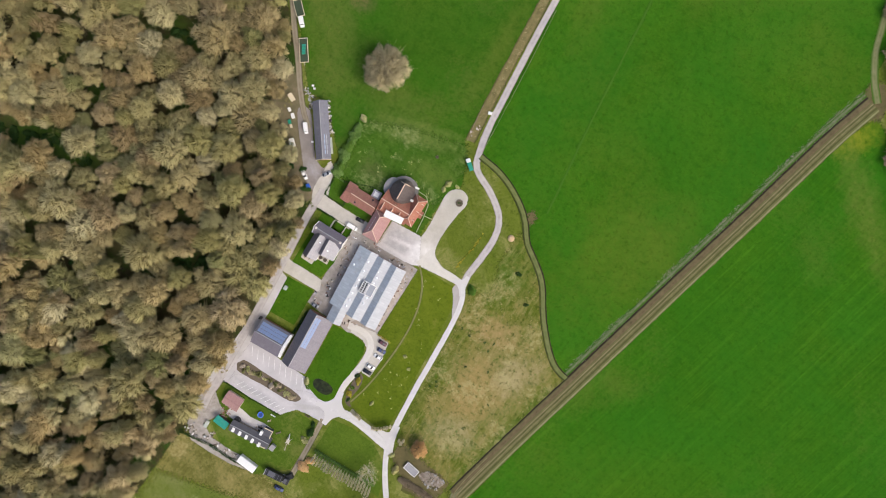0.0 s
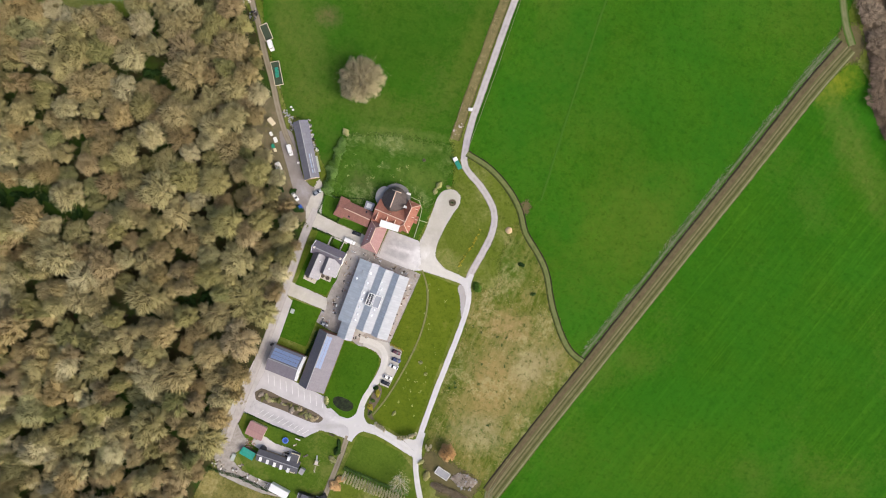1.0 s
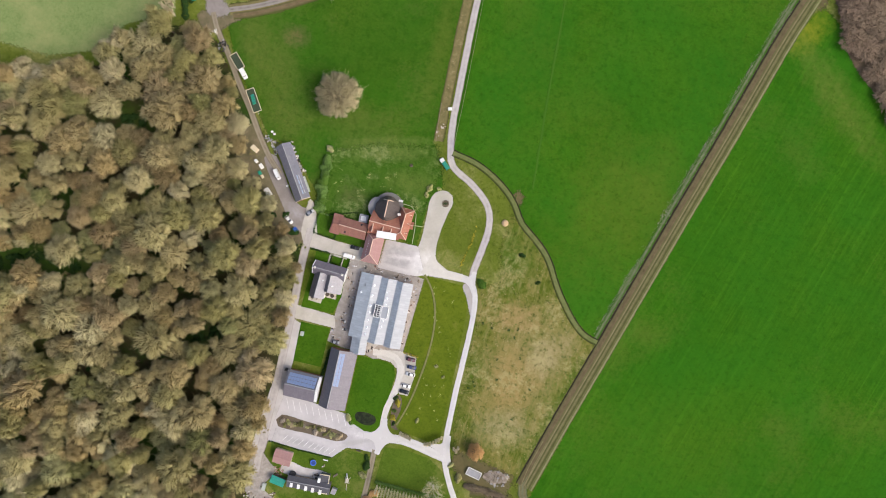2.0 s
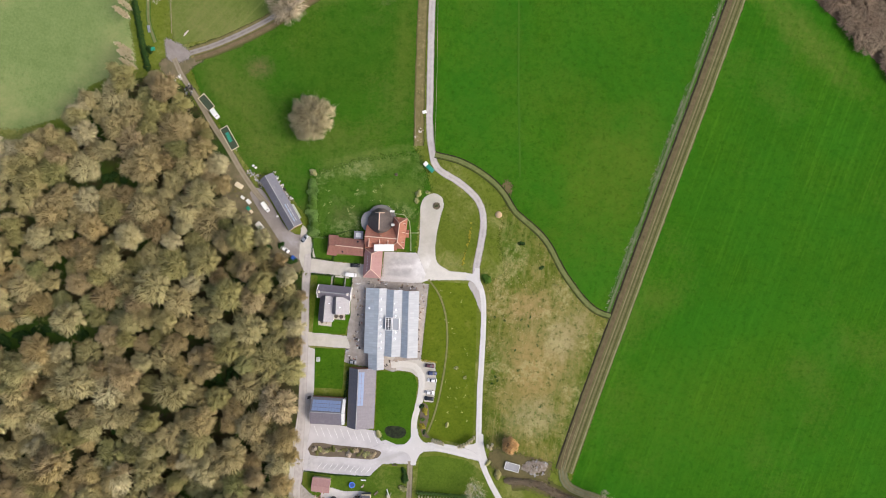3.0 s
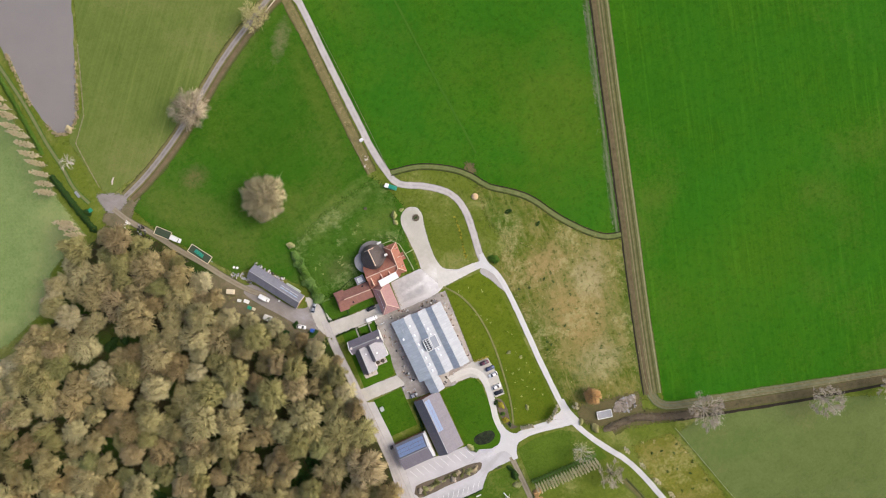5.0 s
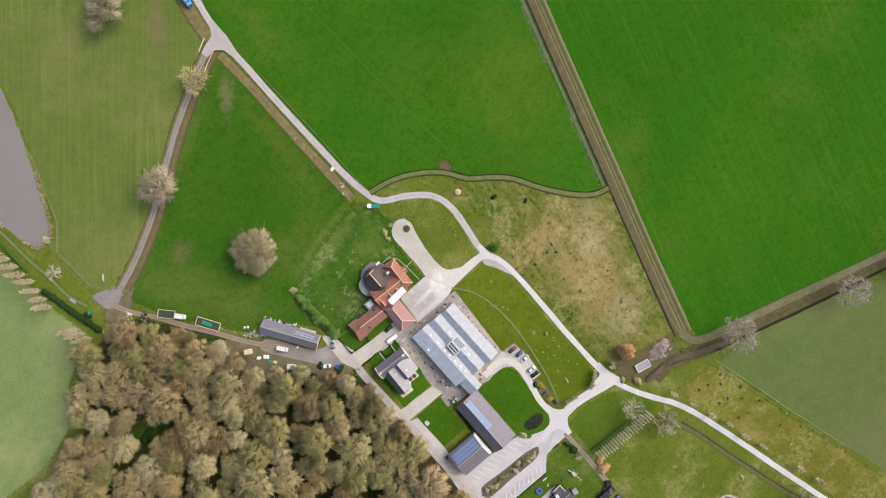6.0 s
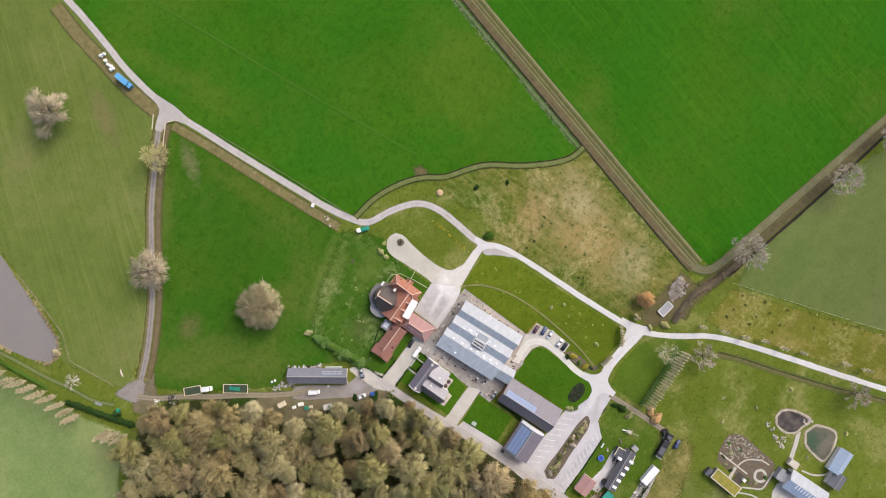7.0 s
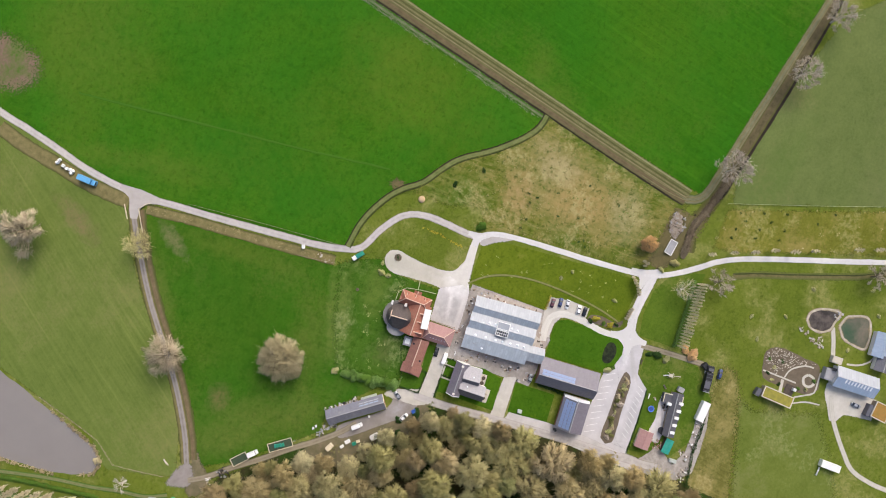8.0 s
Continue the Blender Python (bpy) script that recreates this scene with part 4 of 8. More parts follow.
for off in (-0.2, 1.6):
    lane(BEND, 0.7, 0.132, M_rut, "pale worn wheel line of the farm lane", 0.35, shift=off)
ribbon("path", [(12.7, 183.4), (17.4, 140.8), (21.0, 108.8), (25.2, 71.6), (29.7, 37.3)], 1.3, 0.10, M_footpath, "faint trodden line across the pasture", "path", fray=0.8, crown=0.02)
lane([(105.5, 210.6), (112.1, 190.7), (115.3, 180.7), (121.8, 169.5), (129.0, 161.1)], 4.2, 0.12, M_faint, "faint grassy track towards the copse")
lane(DITCH[:5], 2.6, 0.125, M_grey_rim, "grey dry rim of the ditch", 0.9, shift=-1.7)
ditch = lambda pts, w, z, m, label, **k: ribbon("ditch", pts, w, z, m, label, "ditch", fray=0.4, crown=0.02, **k)
ditch(DITCH[:5], 1.05, 0.135, M_ditch, "dark ditch beside the lane")
ditch(DITCH[4:], 0.8, 0.135, M_ditch, "dark narrow ditch along the rough field")
M_drain = gravel("drain_bank", (0.062, 0.052, 0.025), (0.135, 0.112, 0.056), (0.085, 0.095, 0.02), 0.3, 0.3)
ribbon("verge", [(41.6, -103.6), (47.8, -102.4), (54.1, -101.8), (70.1, -107.1), (98.0, -112.8), (133.3, -120.4), (176.0, -128.4), (222.1, -137.1)], 6.5, 0.07, M_drain, "brown rank grass along the field drain", "verge", fray=1.2)
ditch([(58.3, -101.0), (69.6, -109.1), (82.1, -112.2), (97.2, -115.8), (132.6, -123.2), (175.4, -130.9)], 1.6, 0.09, M_ditch, "dark field drain under bare trees")
M_ditch_grass = gravel("ditch_grass", (0.095, 0.090, 0.032), (0.175, 0.150, 0.065), (0.10, 0.12, 0.03), 0.0, 0.4)
M_dark_strip = gravel("dark_strip", (0.035, 0.042, 0.014), (0.06, 0.065, 0.024), (0.06, 0.075, 0.02), 0.0, 0.4)
M_bank = gravel("grass_bank", (0.095, 0.125, 0.032), (0.185, 0.20, 0.075), (0.07, 0.09, 0.022), 0.4, 0.22)
ribbon("ditch", [(-10.3, 43.5), (2.7, 41.5), (15.7, 35.5), (24.0, 28.7), (29.7, 21.4), (39.8, 14.4), (46.8, 7.9), (54.6, -3.5), (65.0, -14.9), (72.2, -19.8), (78.2, -21.1)], 2.4, 0.16, M_bank, "grassy double bank with a thin ditch", "ditch", fray=0.5, crown=0.02, shift=-0.5)
ribbon("ditch", [(-10.3, 43.5), (2.7, 41.5), (15.7, 35.5), (24.0, 28.7), (29.7, 21.4), (39.8, 14.4), (46.8, 7.9), (54.6, -3.5), (65.0, -14.9), (72.2, -19.8), (78.2, -21.1)], 0.5, 0.2, M_ditch, "thin dark ditch along the grassy bank", "ditch", fray=0.3, shift=0.8)
ribbon("ditch", [(-10.3, 43.5), (2.7, 41.5), (15.7, 35.5), (24.0, 28.7), (29.7, 21.4), (39.8, 14.4), (46.8, 7.9), (54.6, -3.5), (65.0, -14.9), (72.2, -19.8), (78.2, -21.1)], 0.55, 0.19, M_dark_strip, "dark foot of the grassy bank", "ditch", fray=0.3, shift=-1.9)
M_dry = gravel("dry_bank", (0.14, 0.15, 0.05), (0.24, 0.235, 0.09), (0.07, 0.09, 0.02), 0.5, 0.22)
ditch([(-6.7, -14.4), (-1.2, -20.7), (2.7, -29.2), (4.8, -39.6), (5.3, -51.3), (4.5, -64.3), (2.9, -76.0), (0.6, -84.6)], 1.1, 0.2, M_dry, "dry grass bank curving through the meadow")

def yard(pts, z, m, label, rounded=False, soft=1.3):
    if rounded:
        pts = [tuple(q) for q in curve_through(pts, 2.5, closed=True)]
    return soft_sheet("yard", pts, z, m, label, "yard", soft, 0.8)



yard([(-28.5, -4.0), (-13.4, -2.9), (-10.2, -8.6), (-6.9, -14.8), (-9.6, -16.2), (-14.2, -16.9), (-28.5, -17.6)], 0.10, M_yard, "pale worn concrete court before the red barn")
yard([(-13.4, -7.7), (-12.9, 0.6), (-13.7, 12.3), (-14.2, 19.4), (-12.4, 23.5), (-8.5, 25.3), (-4.9, 23.8), (-3.6, 19.9), (-4.6, 14.9), (-5.4, 5.8), (-5.1, -2.0), (-3.0, -7.1), (2.7, -9.7), (0.1, -12.9), (-9.0, -12.3)], 0.095, M_pale_yard, "pale gravel drive with a rounded turning end", True)
yard([(-17.6, -54.7), (-12.9, -52.6), (-6.4, -51.3), (0.6, -51.8), (2.2, -61.7), (1.9, -70.3), (-2.5, -70.5), (-4.6, -64.3), (-6.7, -59.6), (-10.3, -57.6), (-16.8, -57.6)], 0.1, M_pale_yard, "pale gravel forecourt with parked cars")
yard([(-63.7, -10.8), (-49.3, -11.3), (-36.3, -10.8), (-36.3, -17.0), (-49.3, -17.3), (-62.6, -17.6)], 0.10, M_pale_yard, "pale gravel drive beside the house")
yard([(-41.5, -16.5), (-6.4, -16.5), (-6.1, -51.3), (-10.3, -53.9), (-18.1, -58.6), (-25.9, -57.1), (-33.7, -57.6), (-41.0, -56.6)], 0.08, M_old_yard, "stained old concrete round the barns")
yard([(-60.8, -44.6), (-41.0, -44.6), (-38.9, -50.1), (-59.7, -50.9)], 0.10, M_pale_yard, "pale gravel cross drive")
yard([(-58.4, -51.4), (-54.0, -52.7), (-53.0, -85.2), (-55.0, -114.3), (-60.8, -114.3), (-59.7, -82.6)], 0.092, M_yard, "pale concrete lane shoulder")
yard([(-56.6, -85.2), (-23.3, -86.4), (-11.6, -91.6), (-12.9, -96.0), (-23.3, -96.0), (-49.3, -95.1), (-51.9, -108.6), (-56.6, -109.1)], 0.09, M_bay, "grey asphalt of the car park")
yard([(-51.9, -99.7), (-25.9, -99.2), (-15.5, -96.0), (-11.6, -96.8), (-23.3, -102.8), (-33.7, -107.7), (-52.4, -108.1)], 0.094, M_bay, "grey asphalt of the lower car park")
yard([(-52.7, -108.2), (-51.1, -102.9), (-44.1, -99.3), (-27.3, -95.7), (-19.0, -91.7), (-5.9, -89.5), (-0.6, -90.2), (-2.3, -95.4), (-4.8, -99.7), (-6.7, -99.9), (-13.0, -100.3), (-18.2, -101.2), (-20.8, -103.9), (-23.4, -107.4), (-39.8, -108.3)], 0.097, M_bay, "worn asphalt of the lower car park")


M_trodden = stained("trodden_earth", (0.21, 0.165, 0.105), (0.10, 0.10, 0.045), 0.97, 0.25, 2.2, amount=0.9, rim=True)
M_grey_junction = stained("grey_junction", (0.46, 0.43, 0.41), (0.34, 0.31, 0.285), 0.95, 0.2, 2.5, amount=0.8, rim=True)


def junction(c, turns, half, reach, label):
    """Roads that meet: the corners between neighbouring arms are rounded off."""
    turns = sorted(t % 360 for t in turns)
    c, pts = Vector(c), []
    for i, a in enumerate(turns):
        b = turns[(i + 1) % len(turns)]
        gap = radians((b - a) % 360)
        da, db = (Vector((math.cos(radians(t)), math.sin(radians(t)))) for t in (a, b))
        na, nb = Vector((-da.y, da.x)), Vector((db.y, -db.x))
        p0, p2 = c + da * reach + na * half, c + db * reach + nb * half
        if gap < radians(165):
            p1 = c + (da + db) * (half / math.sin(gap))
        else:
            p1 = c + (na + nb) * half / 2
        for k in range(9):
            s = k / 8
            q = p0 * (1 - s) ** 2 + p1 * 2 * s * (1 - s) + p2 * s**2
            pts.append((q.x, q.y))
    return soft_sheet("junction", pts, 0.165, M_junction, label, "road junction", 0.5, 0.5)


junction((-4.2, -91.6), (97, 6, -90, -166), 1.2, 8.5, "white worn junction by the car park")
junction((25.9, -89.6), (95, 172, -59), 1.0, 7.5, "white worn junction of the estate roads")
yard([(11.4, -14.6), (14.0, -12.2), (18.2, -16.8), (20.2, -22.0), (20.4, -28.6), (17.0, -23.6), (14.4, -18.6)], 0.10, M_grey_junction, "grey gravel along the inner bend of the estate road", True, 0.8)
junction((15.2, -11.6), (92, 178, -67), 1.05, 5.0, "pale worn junction of track and road")
sheet_n = [(-19.6, 131.0), (-18.8, 140.0), (-19.6, 150.0), (-21.6, 150.0), (-24.2, 144.5), (-29.5, 142.4), (-33.0, 140.6), (-32.0, 137.6), (-27.0, 138.0), (-24.0, 135.5), (-22.4, 130.5)]
soft_sheet("junction", sheet_n, 0.155, M_grey_junction, "worn grey junction of track and narrow lane", "road junction", 0.9, 0.5)
yard([(-93.1, 15.7), (-87.9, 18.3), (-73.3, 0.6), (-63.7, -0.7), (-61.8, -9.8), (-70.2, -11.3), (-83.2, 2.7)], 0.085, M_mud, "muddy yard beside the long shed", True)
yard([(-101.5, 30.0), (-96.0, 25.0), (-88.0, 14.0), (-76.0, 1.0), (-66.0, -6.0), (-62.5, -13.5), (-68.5, -18.5), (-79.0, -15.0), (-88.0, -8.0), (-97.0, 1.0), (-105.0, 10.0), (-107.0, 24.0)], 0.0805, M_trodden, "trodden brown earth between yard and wood", True, 3.0)
yard([(-56.6, -112.9), (-49.6, -118.6), (-45.8, -119.9), (-47.6, -123.9), (-51.3, -130.1), (-44.0, -133.5), (-34.4, -133.8), (-21.3, -132.3), (-19.9, -136.8), (-31.0, -139.2), (-41.7, -139.8), (-52.1, -139.7), (-57.6, -133.8), (-59.3, -126.2), (-59.8, -116.8)], 0.078, M_old_yard, "rubble-strewn yard beside the garden")
yard([(-67.5, 4.0), (-64.0, 1.0), (-61.6, -5.0), (-59.5, -13.0), (-63.5, -17.0), (-67.0, -12.0), (-67.5, -4.0)], 0.093, M_pale_yard, "pale gravel at the end of the long shed", True, 2.5)
yard([(-140.2, 82.3), (-135.0, 81.2), (-129.7, 78.8), (-127.1, 76.8), (-129.2, 73.6), (-133.9, 71.6), (-138.1, 73.1), (-139.4, 77.3)], 0.085, M_mud, "pale muddy gateway", True, 6.0)
yard([(-137.6, 74.2), (-131.6, 73.6), (-122.9, 76.2), (-121.9, 73.6), (-126.1, 70.5), (-128.7, 66.9), (-133.4, 64.2), (-138.6, 65.8), (-141.8, 70.5)], 0.0805, M_trodden, "trodden brown earth at the edge of the wood", True, 6.0)

lawn = lambda pts, label, z=0.14, rounded=True, m=None: sheet("lawn", pts, z, m or M_lawn, label, "lawn", rounded, 0.12)
lawn([(-25.4, -58.9), (-12.9, -58.1), (-8.2, -58.9), (-6.4, -63.0), (-6.4, -77.3), (-5.6, -87.7), (-7.7, -90.8), (-12.9, -91.6), (-20.2, -89.3), (-23.3, -86.4), (-24.1, -77.3)], "bright mown lawn with a small pond", rounded=False)
lawn([(-55.1, -51.6), (-41.5, -50.8), (-40.5, -69.0), (-53.5, -69.8)], "square bright green lawn", rounded=False)
lawn([(-57.6, -18.1), (-50.0, -18.1), (-50.0, -21.0), (-42.0, -22.5), (-40.5, -35.2), (-42.2, -43.8), (-57.1, -44.9)], "mown lawn round the house", rounded=False)
lawn([(-49.3, -17.3), (-41.5, -17.3), (-41.5, -22.0), (-49.3, -22.0)], "small square of lawn behind the house", rounded=False)
lawn([(-52.3, -108.6), (-39.5, -109.1), (-23.0, -108.3), (-17.8, -102.2), (-5.7, -101.7), (-6.6, -115.7), (-6.2, -125.4), (-18.6, -137.1), (-39.4, -133.9), (-48.1, -128.0), (-50.3, -119.9)], "olive-green garden grass round the hall", 0.0745, False, M_plot)
lawn([(-1.7, -96.0), (7.9, -94.4), (19.6, -94.9), (27.4, -99.3), (32.5, -105.8), (35.1, -114.6), (-1.5, -114.7)], "mown lawn inside the road bend", 0.072, False, M_plot)
lawn([(-5.0, -106.4), (-5.9, -125.9), (-11.0, -130.5), (-18.7, -131.9), (-30.3, -126.6), (-18.7, -121.0), (-14.5, -113.9), (-24.7, -112.2), (-40.9, -112.7), (-51.9, -112.6), (-50.8, -108.1), (-27.8, -103.8), (-14.4, -103.0)], "green garden lawn with play things", 0.073, False, M_plot)
lawn([(-61.8, -1.4), (-54.6, -0.7), (-53.8, -8.5), (-38.9, -7.2), (-38.9, -10.8), (-51.9, -10.8), (-61.6, -10.0)], "walled green garden plot", 0.077, False, M_garden)
lawn([(-5.6, -14.9), (11.8, -14.4), (16.2, -20.1), (18.3, -40.9), (20.3, -66.9), (21.6, -85.0), (18.3, -88.2), (2.7, -86.4), (-3.8, -77.3), (-5.6, -56.5), (-6.1, -30.5)], "meadow grass between drive and road", 0.074, False, M_meadow)

M_water = Nodes("lake_water", 0.12, spec=0.5)
M_water = M_water.colour(M_water.mix(M_water.noise(0.05), (0.20, 0.18, 0.17), (0.25, 0.23, 0.21)))
M_dark_water = Nodes("pond_water", 0.15, spec=0.25)
M_dark_water = M_dark_water.colour(M_dark_water.mix(M_dark_water.ramp(M_dark_water.noise(0.5), 0.4, 0.65), (0.016, 0.020, 0.010), (0.035, 0.045, 0.016)))
sheet("water", [*[(-154.8, 157.6), (-154.3, 146.7), (-153.2, 134.4), (-151.1, 124.4), (-147.1, 115.4), (-141.3, 113.9), (-136.1, 118.6), (-131.9, 130.4), (-127.5, 142.8)], *[(-118.2, 171.6), (-113.1, 198.4), (-160.3, 185.5), (-156.3, 156.8)]], 0.06, M_water, "still grey-brown lake with grassy banks", "lake", False, 0.6)

# ---------------------------------------------------------------- woodland
BEIGE, OLIVE, PINK, MOSS, STRAW, RUSSET = (0.63, 0.54, 0.30), (0.46, 0.44, 0.18), (0.64, 0.51, 0.33), (0.34, 0.385, 0.15), (0.72, 0.64, 0.39), (0.58, 0.43, 0.22)
WOOD_TONES = [OLIVE, BEIGE, (0.30, 0.30, 0.12), STRAW, OLIVE, PINK, (0.40, 0.29, 0.16), BEIGE, RUSSET, MOSS, (0.80, 0.72, 0.50), OLIVE]
MEAN_TONE = [sum(c[i] for c in WOOD_TONES) / len(WOOD_TONES) for i in range(3)]
WOOD_TONES = [tuple((v * 0.78 + m * 0.22) * k for v, m, k in zip(c, MEAN_TONE, (1.22, 1.22, 1.14))) for c in WOOD_TONES]
M_twig = twigs("winter_twigs", WOOD_TONES, depth=0.66)
M_twig_far = twigs("winter_twigs_massed", WOOD_TONES, by_place=True, depth=0.66)
M_twig_pale = twigs("pale_twigs", [(0.60, 0.52, 0.30), (0.68, 0.60, 0.37)], depth=0.3)
M_twig_soft = twigs("buff_twigs", [(0.74, 0.62, 0.44), (0.80, 0.69, 0.50)], depth=0.25)
M_twig_grey = twigs("grey_twigs", [(0.50, 0.43, 0.355), (0.56, 0.485, 0.40)], depth=0.3)
M_twig_rust = twigs("rust_twigs", [(0.80, 0.50, 0.22), (0.84, 0.56, 0.28)], depth=0.3)
M_poplar = twigs("poplar_twigs", [(0.70, 0.62, 0.42), (0.72, 0.64, 0.45)], depth=0.25)
M_bark = stained("bark", (0.16, 0.125, 0.09), (0.075, 0.06, 0.04), 0.95, 1.5, 6)
M_bark_pale = stained("pale_bark", (0.62, 0.58, 0.50), (0.42, 0.38, 0.31), 0.9, 1.5, 6)
M_limb = stained("lichened_limb", (0.50, 0.45, 0.32), (0.32, 0.29, 0.20), 0.95, 0.4, 6)
M_leaf = twigs("dark_evergreen", [(0.028, 0.070, 0.016), (0.05, 0.105, 0.025)])
M_leaf_bright = twigs("bright_shrub", [(0.085, 0.185, 0.02), (0.13, 0.24, 0.04)], depth=0.4)
M_leaf_yellow = twigs("yellow_shrub", [(0.48, 0.41, 0.04), (0.40, 0.37, 0.06)])
M_leaf_pale = twigs("pale_shrub", [(0.44, 0.46, 0.17), (0.52, 0.51, 0.24)], depth=0.2)
M_dull_shrub = twigs("dull_shrub", [(0.17, 0.19, 0.06), (0.26, 0.25, 0.10)], depth=0.4)
M_straw = twigs("straw", [(0.52, 0.43, 0.26), (0.56, 0.47, 0.30)], depth=0.15)


# parked things that stand clear of the trees
CLEAR = [(-73.8, -8.2), (-69.7, -11.6), (-86.6, 1.2), (-96.0, 13.4), (-93.0, 10.0), (-91.3, 7.4), (-98.1, 18.6), (-126.1, 60.2), (-66.5, -14.0)]


def inside(x, y, poly):
    hit = False
    for (ax, ay), (bx, by) in zip(poly, poly[1:] + poly[:1]):
        if (ay > y) != (by > y) and x < (bx - ax) * (y - ay) / (by - ay) + ax:
            hit = not hit
    return hit


def off_edge(x, y, poly):
    """Distance from a place to the outline."""
    best = 1e9
    for (ax, ay), (bx, by) in zip(poly, poly[1:] + poly[:1]):
        dx, dy = bx - ax, by - ay
        k = min(1, max(0, ((x - ax) * dx + (y - ay) * dy) / (dx * dx + dy * dy + 1e-9)))
        best = min(best, math.hypot(x - ax - k * dx, y - ay - k * dy))
    return best


wood_rng = random.Random(11)
GLADES = [(*(-149.8, 18.9), 6.5), (*(-157.7, 15.0), 5), (*(-91.5, -68.3), 5), (*(-181.2, -58.8), 6), (*(-172.0, -55.4), 5), (*(-190.3, -62.0), 5), (*(-119.7, -84.0), 4.5), (*(-83.2, -9.3), 4), (*(-140.6, -98.4), 5), (-206.0, -67.2, 5.5), (-198.0, -65.6, 5), (-163.0, -57.8, 4.5), (-153.0, -55.6, 4), (-98.8, -72.3, 4.5), (-70.2, -33.2, 2.5), (-91.0, -43.6, 3.5)]
spots = []
for _ in range(60000):
    x, y = wood_rng.uniform(-262, -45), wood_rng.uniform(-245, 80)
    if x * x + y * y > 262**2 or not inside(x, y, WOOD):
        continue
    r = wood_rng.choice((4.2, 5.0, 5.8, 6.6, 7.4, 8.2))
    if off_edge(x, y, WOOD) < r * 0.62 or any(math.hypot(x - gx, y - gy) < gr + r * 0.45 for gx, gy, gr in GLADES) or any(math.hypot(x - cx, y - cy) < 1.3 + r * 0.9 for cx, cy in CLEAR):
        continue
    if any((x - a) ** 2 + (y - b) ** 2 < ((r + c) * 0.735) ** 2 for a, b, c in spots):
        continue
    spots.append((x, y, r))
for _ in range(14000):
    # smaller trees close the gaps along the rim
    x, y, r = wood_rng.uniform(-262, -45), wood_rng.uniform(-245, 80), wood_rng.choice((2.6, 3.2, 3.8))
    if inside(x, y, WOOD) and r * 0.5 < off_edge(x, y, WOOD) < 14 and all(math.hypot(x - cx, y - cy) > 1.2 + r * 0.85 for cx, cy in CLEAR) and not any((x - a) ** 2 + (y - b) ** 2 < ((r + c) * 0.74) ** 2 for a, b, c in spots):
        spots.append((x, y, r))
spots.sort(key=lambda s: math.hypot(s[0] + 80, s[1] + 20))
KINDS = []
for i in range(9):
    H = 14.0 + (i % 3) * 1.5
    bm = limbs_bm(random.Random(50 + i), 5.0, H, 6, 2, 0.26, reach=0.9)
    trunk = part("trunk", bm, M_bark)
    arr, out = plume_arrays(100 + i, 5.4, H, clumps=(24, 32, 28)[i % 3], per=(150, 112, 128)[i % 3], wide=(0.115, 0.125, 0.12)[i % 3], tuft=(0.33, 0.275, 0.30)[i % 3], open_=(0.5, 0.62, 0.42)[i // 3])
    crown = new("crown", tri_mesh("crown", arr, M_twig, out))
    KINDS.append((trunk.data, crown.data, arr, out))
    bpy.data.objects.remove(trunk), bpy.data.objects.remove(crown)
NEAR = 200
far, facing = [], []
for i, (x, y, r) in enumerate(spots):
    k = wood_rng.randrange(len(KINDS))
    s, turn = r / 5.1, wood_rng.uniform(0, 360)
    sz = (0.70 + 0.30 * s) * wood_rng.uniform(0.68, 1.30)
    if i < NEAR:
        t = empty("oak_tree", x, y, 0, turn, "bare brown winter oak in the dense wood", "tree", "trees of the wood")
        t.scale = (s, s, sz)
        for nm, data in (("trunk", KINDS[k][0]), ("crown", KINDS[k][1])):
            new(nm, data).parent = t
    else:
        c, sn = math.cos(radians(turn)), math.sin(radians(turn))
        far.append(KINDS[k][2] @ np.array([[c * s, sn * s, 0], [-sn * s, c * s, 0], [0, 0, sz]]) + np.array([x, y, 0]))
        facing.append(KINDS[k][3] @ np.array([[c, sn, 0], [-sn, c, 0], [0, 0, 1]]))
if far:
    wood = new("far_woodland", tri_mesh("far_woodland", np.concatenate(far), M_twig_far, np.concatenate(facing)))
    tagged(wood, "dense bare brown winter woodland crowns", "woodland", kind="stuff")

# low growth between the trunks
under = []
for i in range(650):
    x, y = wood_rng.uniform(-262, -45), wood_rng.uniform(-245, 80)
    if x * x + y * y < 262**2 and inside(x, y, WOOD) and off_edge(x, y, WOOD) > 1.5:
        h = wood_rng.uniform(2.0, 6.5)
        under.append(coral_arrays(900 + i % 40, wood_rng.uniform(1.6, 2.8), h, 5, 3, 4, 4, 0.35, 0.6, 0.16, 0.16) + np.array([x, y, 0]))
tagged(new("undergrowth", tri_mesh("undergrowth", np.concatenate(under), twigs("undergrowth_twigs", [(0.16, 0.19, 0.05), (0.34, 0.28, 0.13), (0.12, 0.20, 0.045)], by_place=True))), "dark olive undergrowth between the trees", "undergrowth", kind="stuff")

for i, (gx, gy, gr) in enumerate(GLADES):
    for j in range(3):
        a = j * 2.1 + i
        hedge("holly_bush", gx + math.cos(a) * gr * 0.45, gy + math.sin(a) * gr * 0.45, 40 * j + 25 * i, gr * 0.9, gr * 0.7, 2.6, M_leaf, 700 + 10 * i + j, "dark evergreen undergrowth in a woodland gap", "bush", 45, 0.3, "undergrowth of the wood")

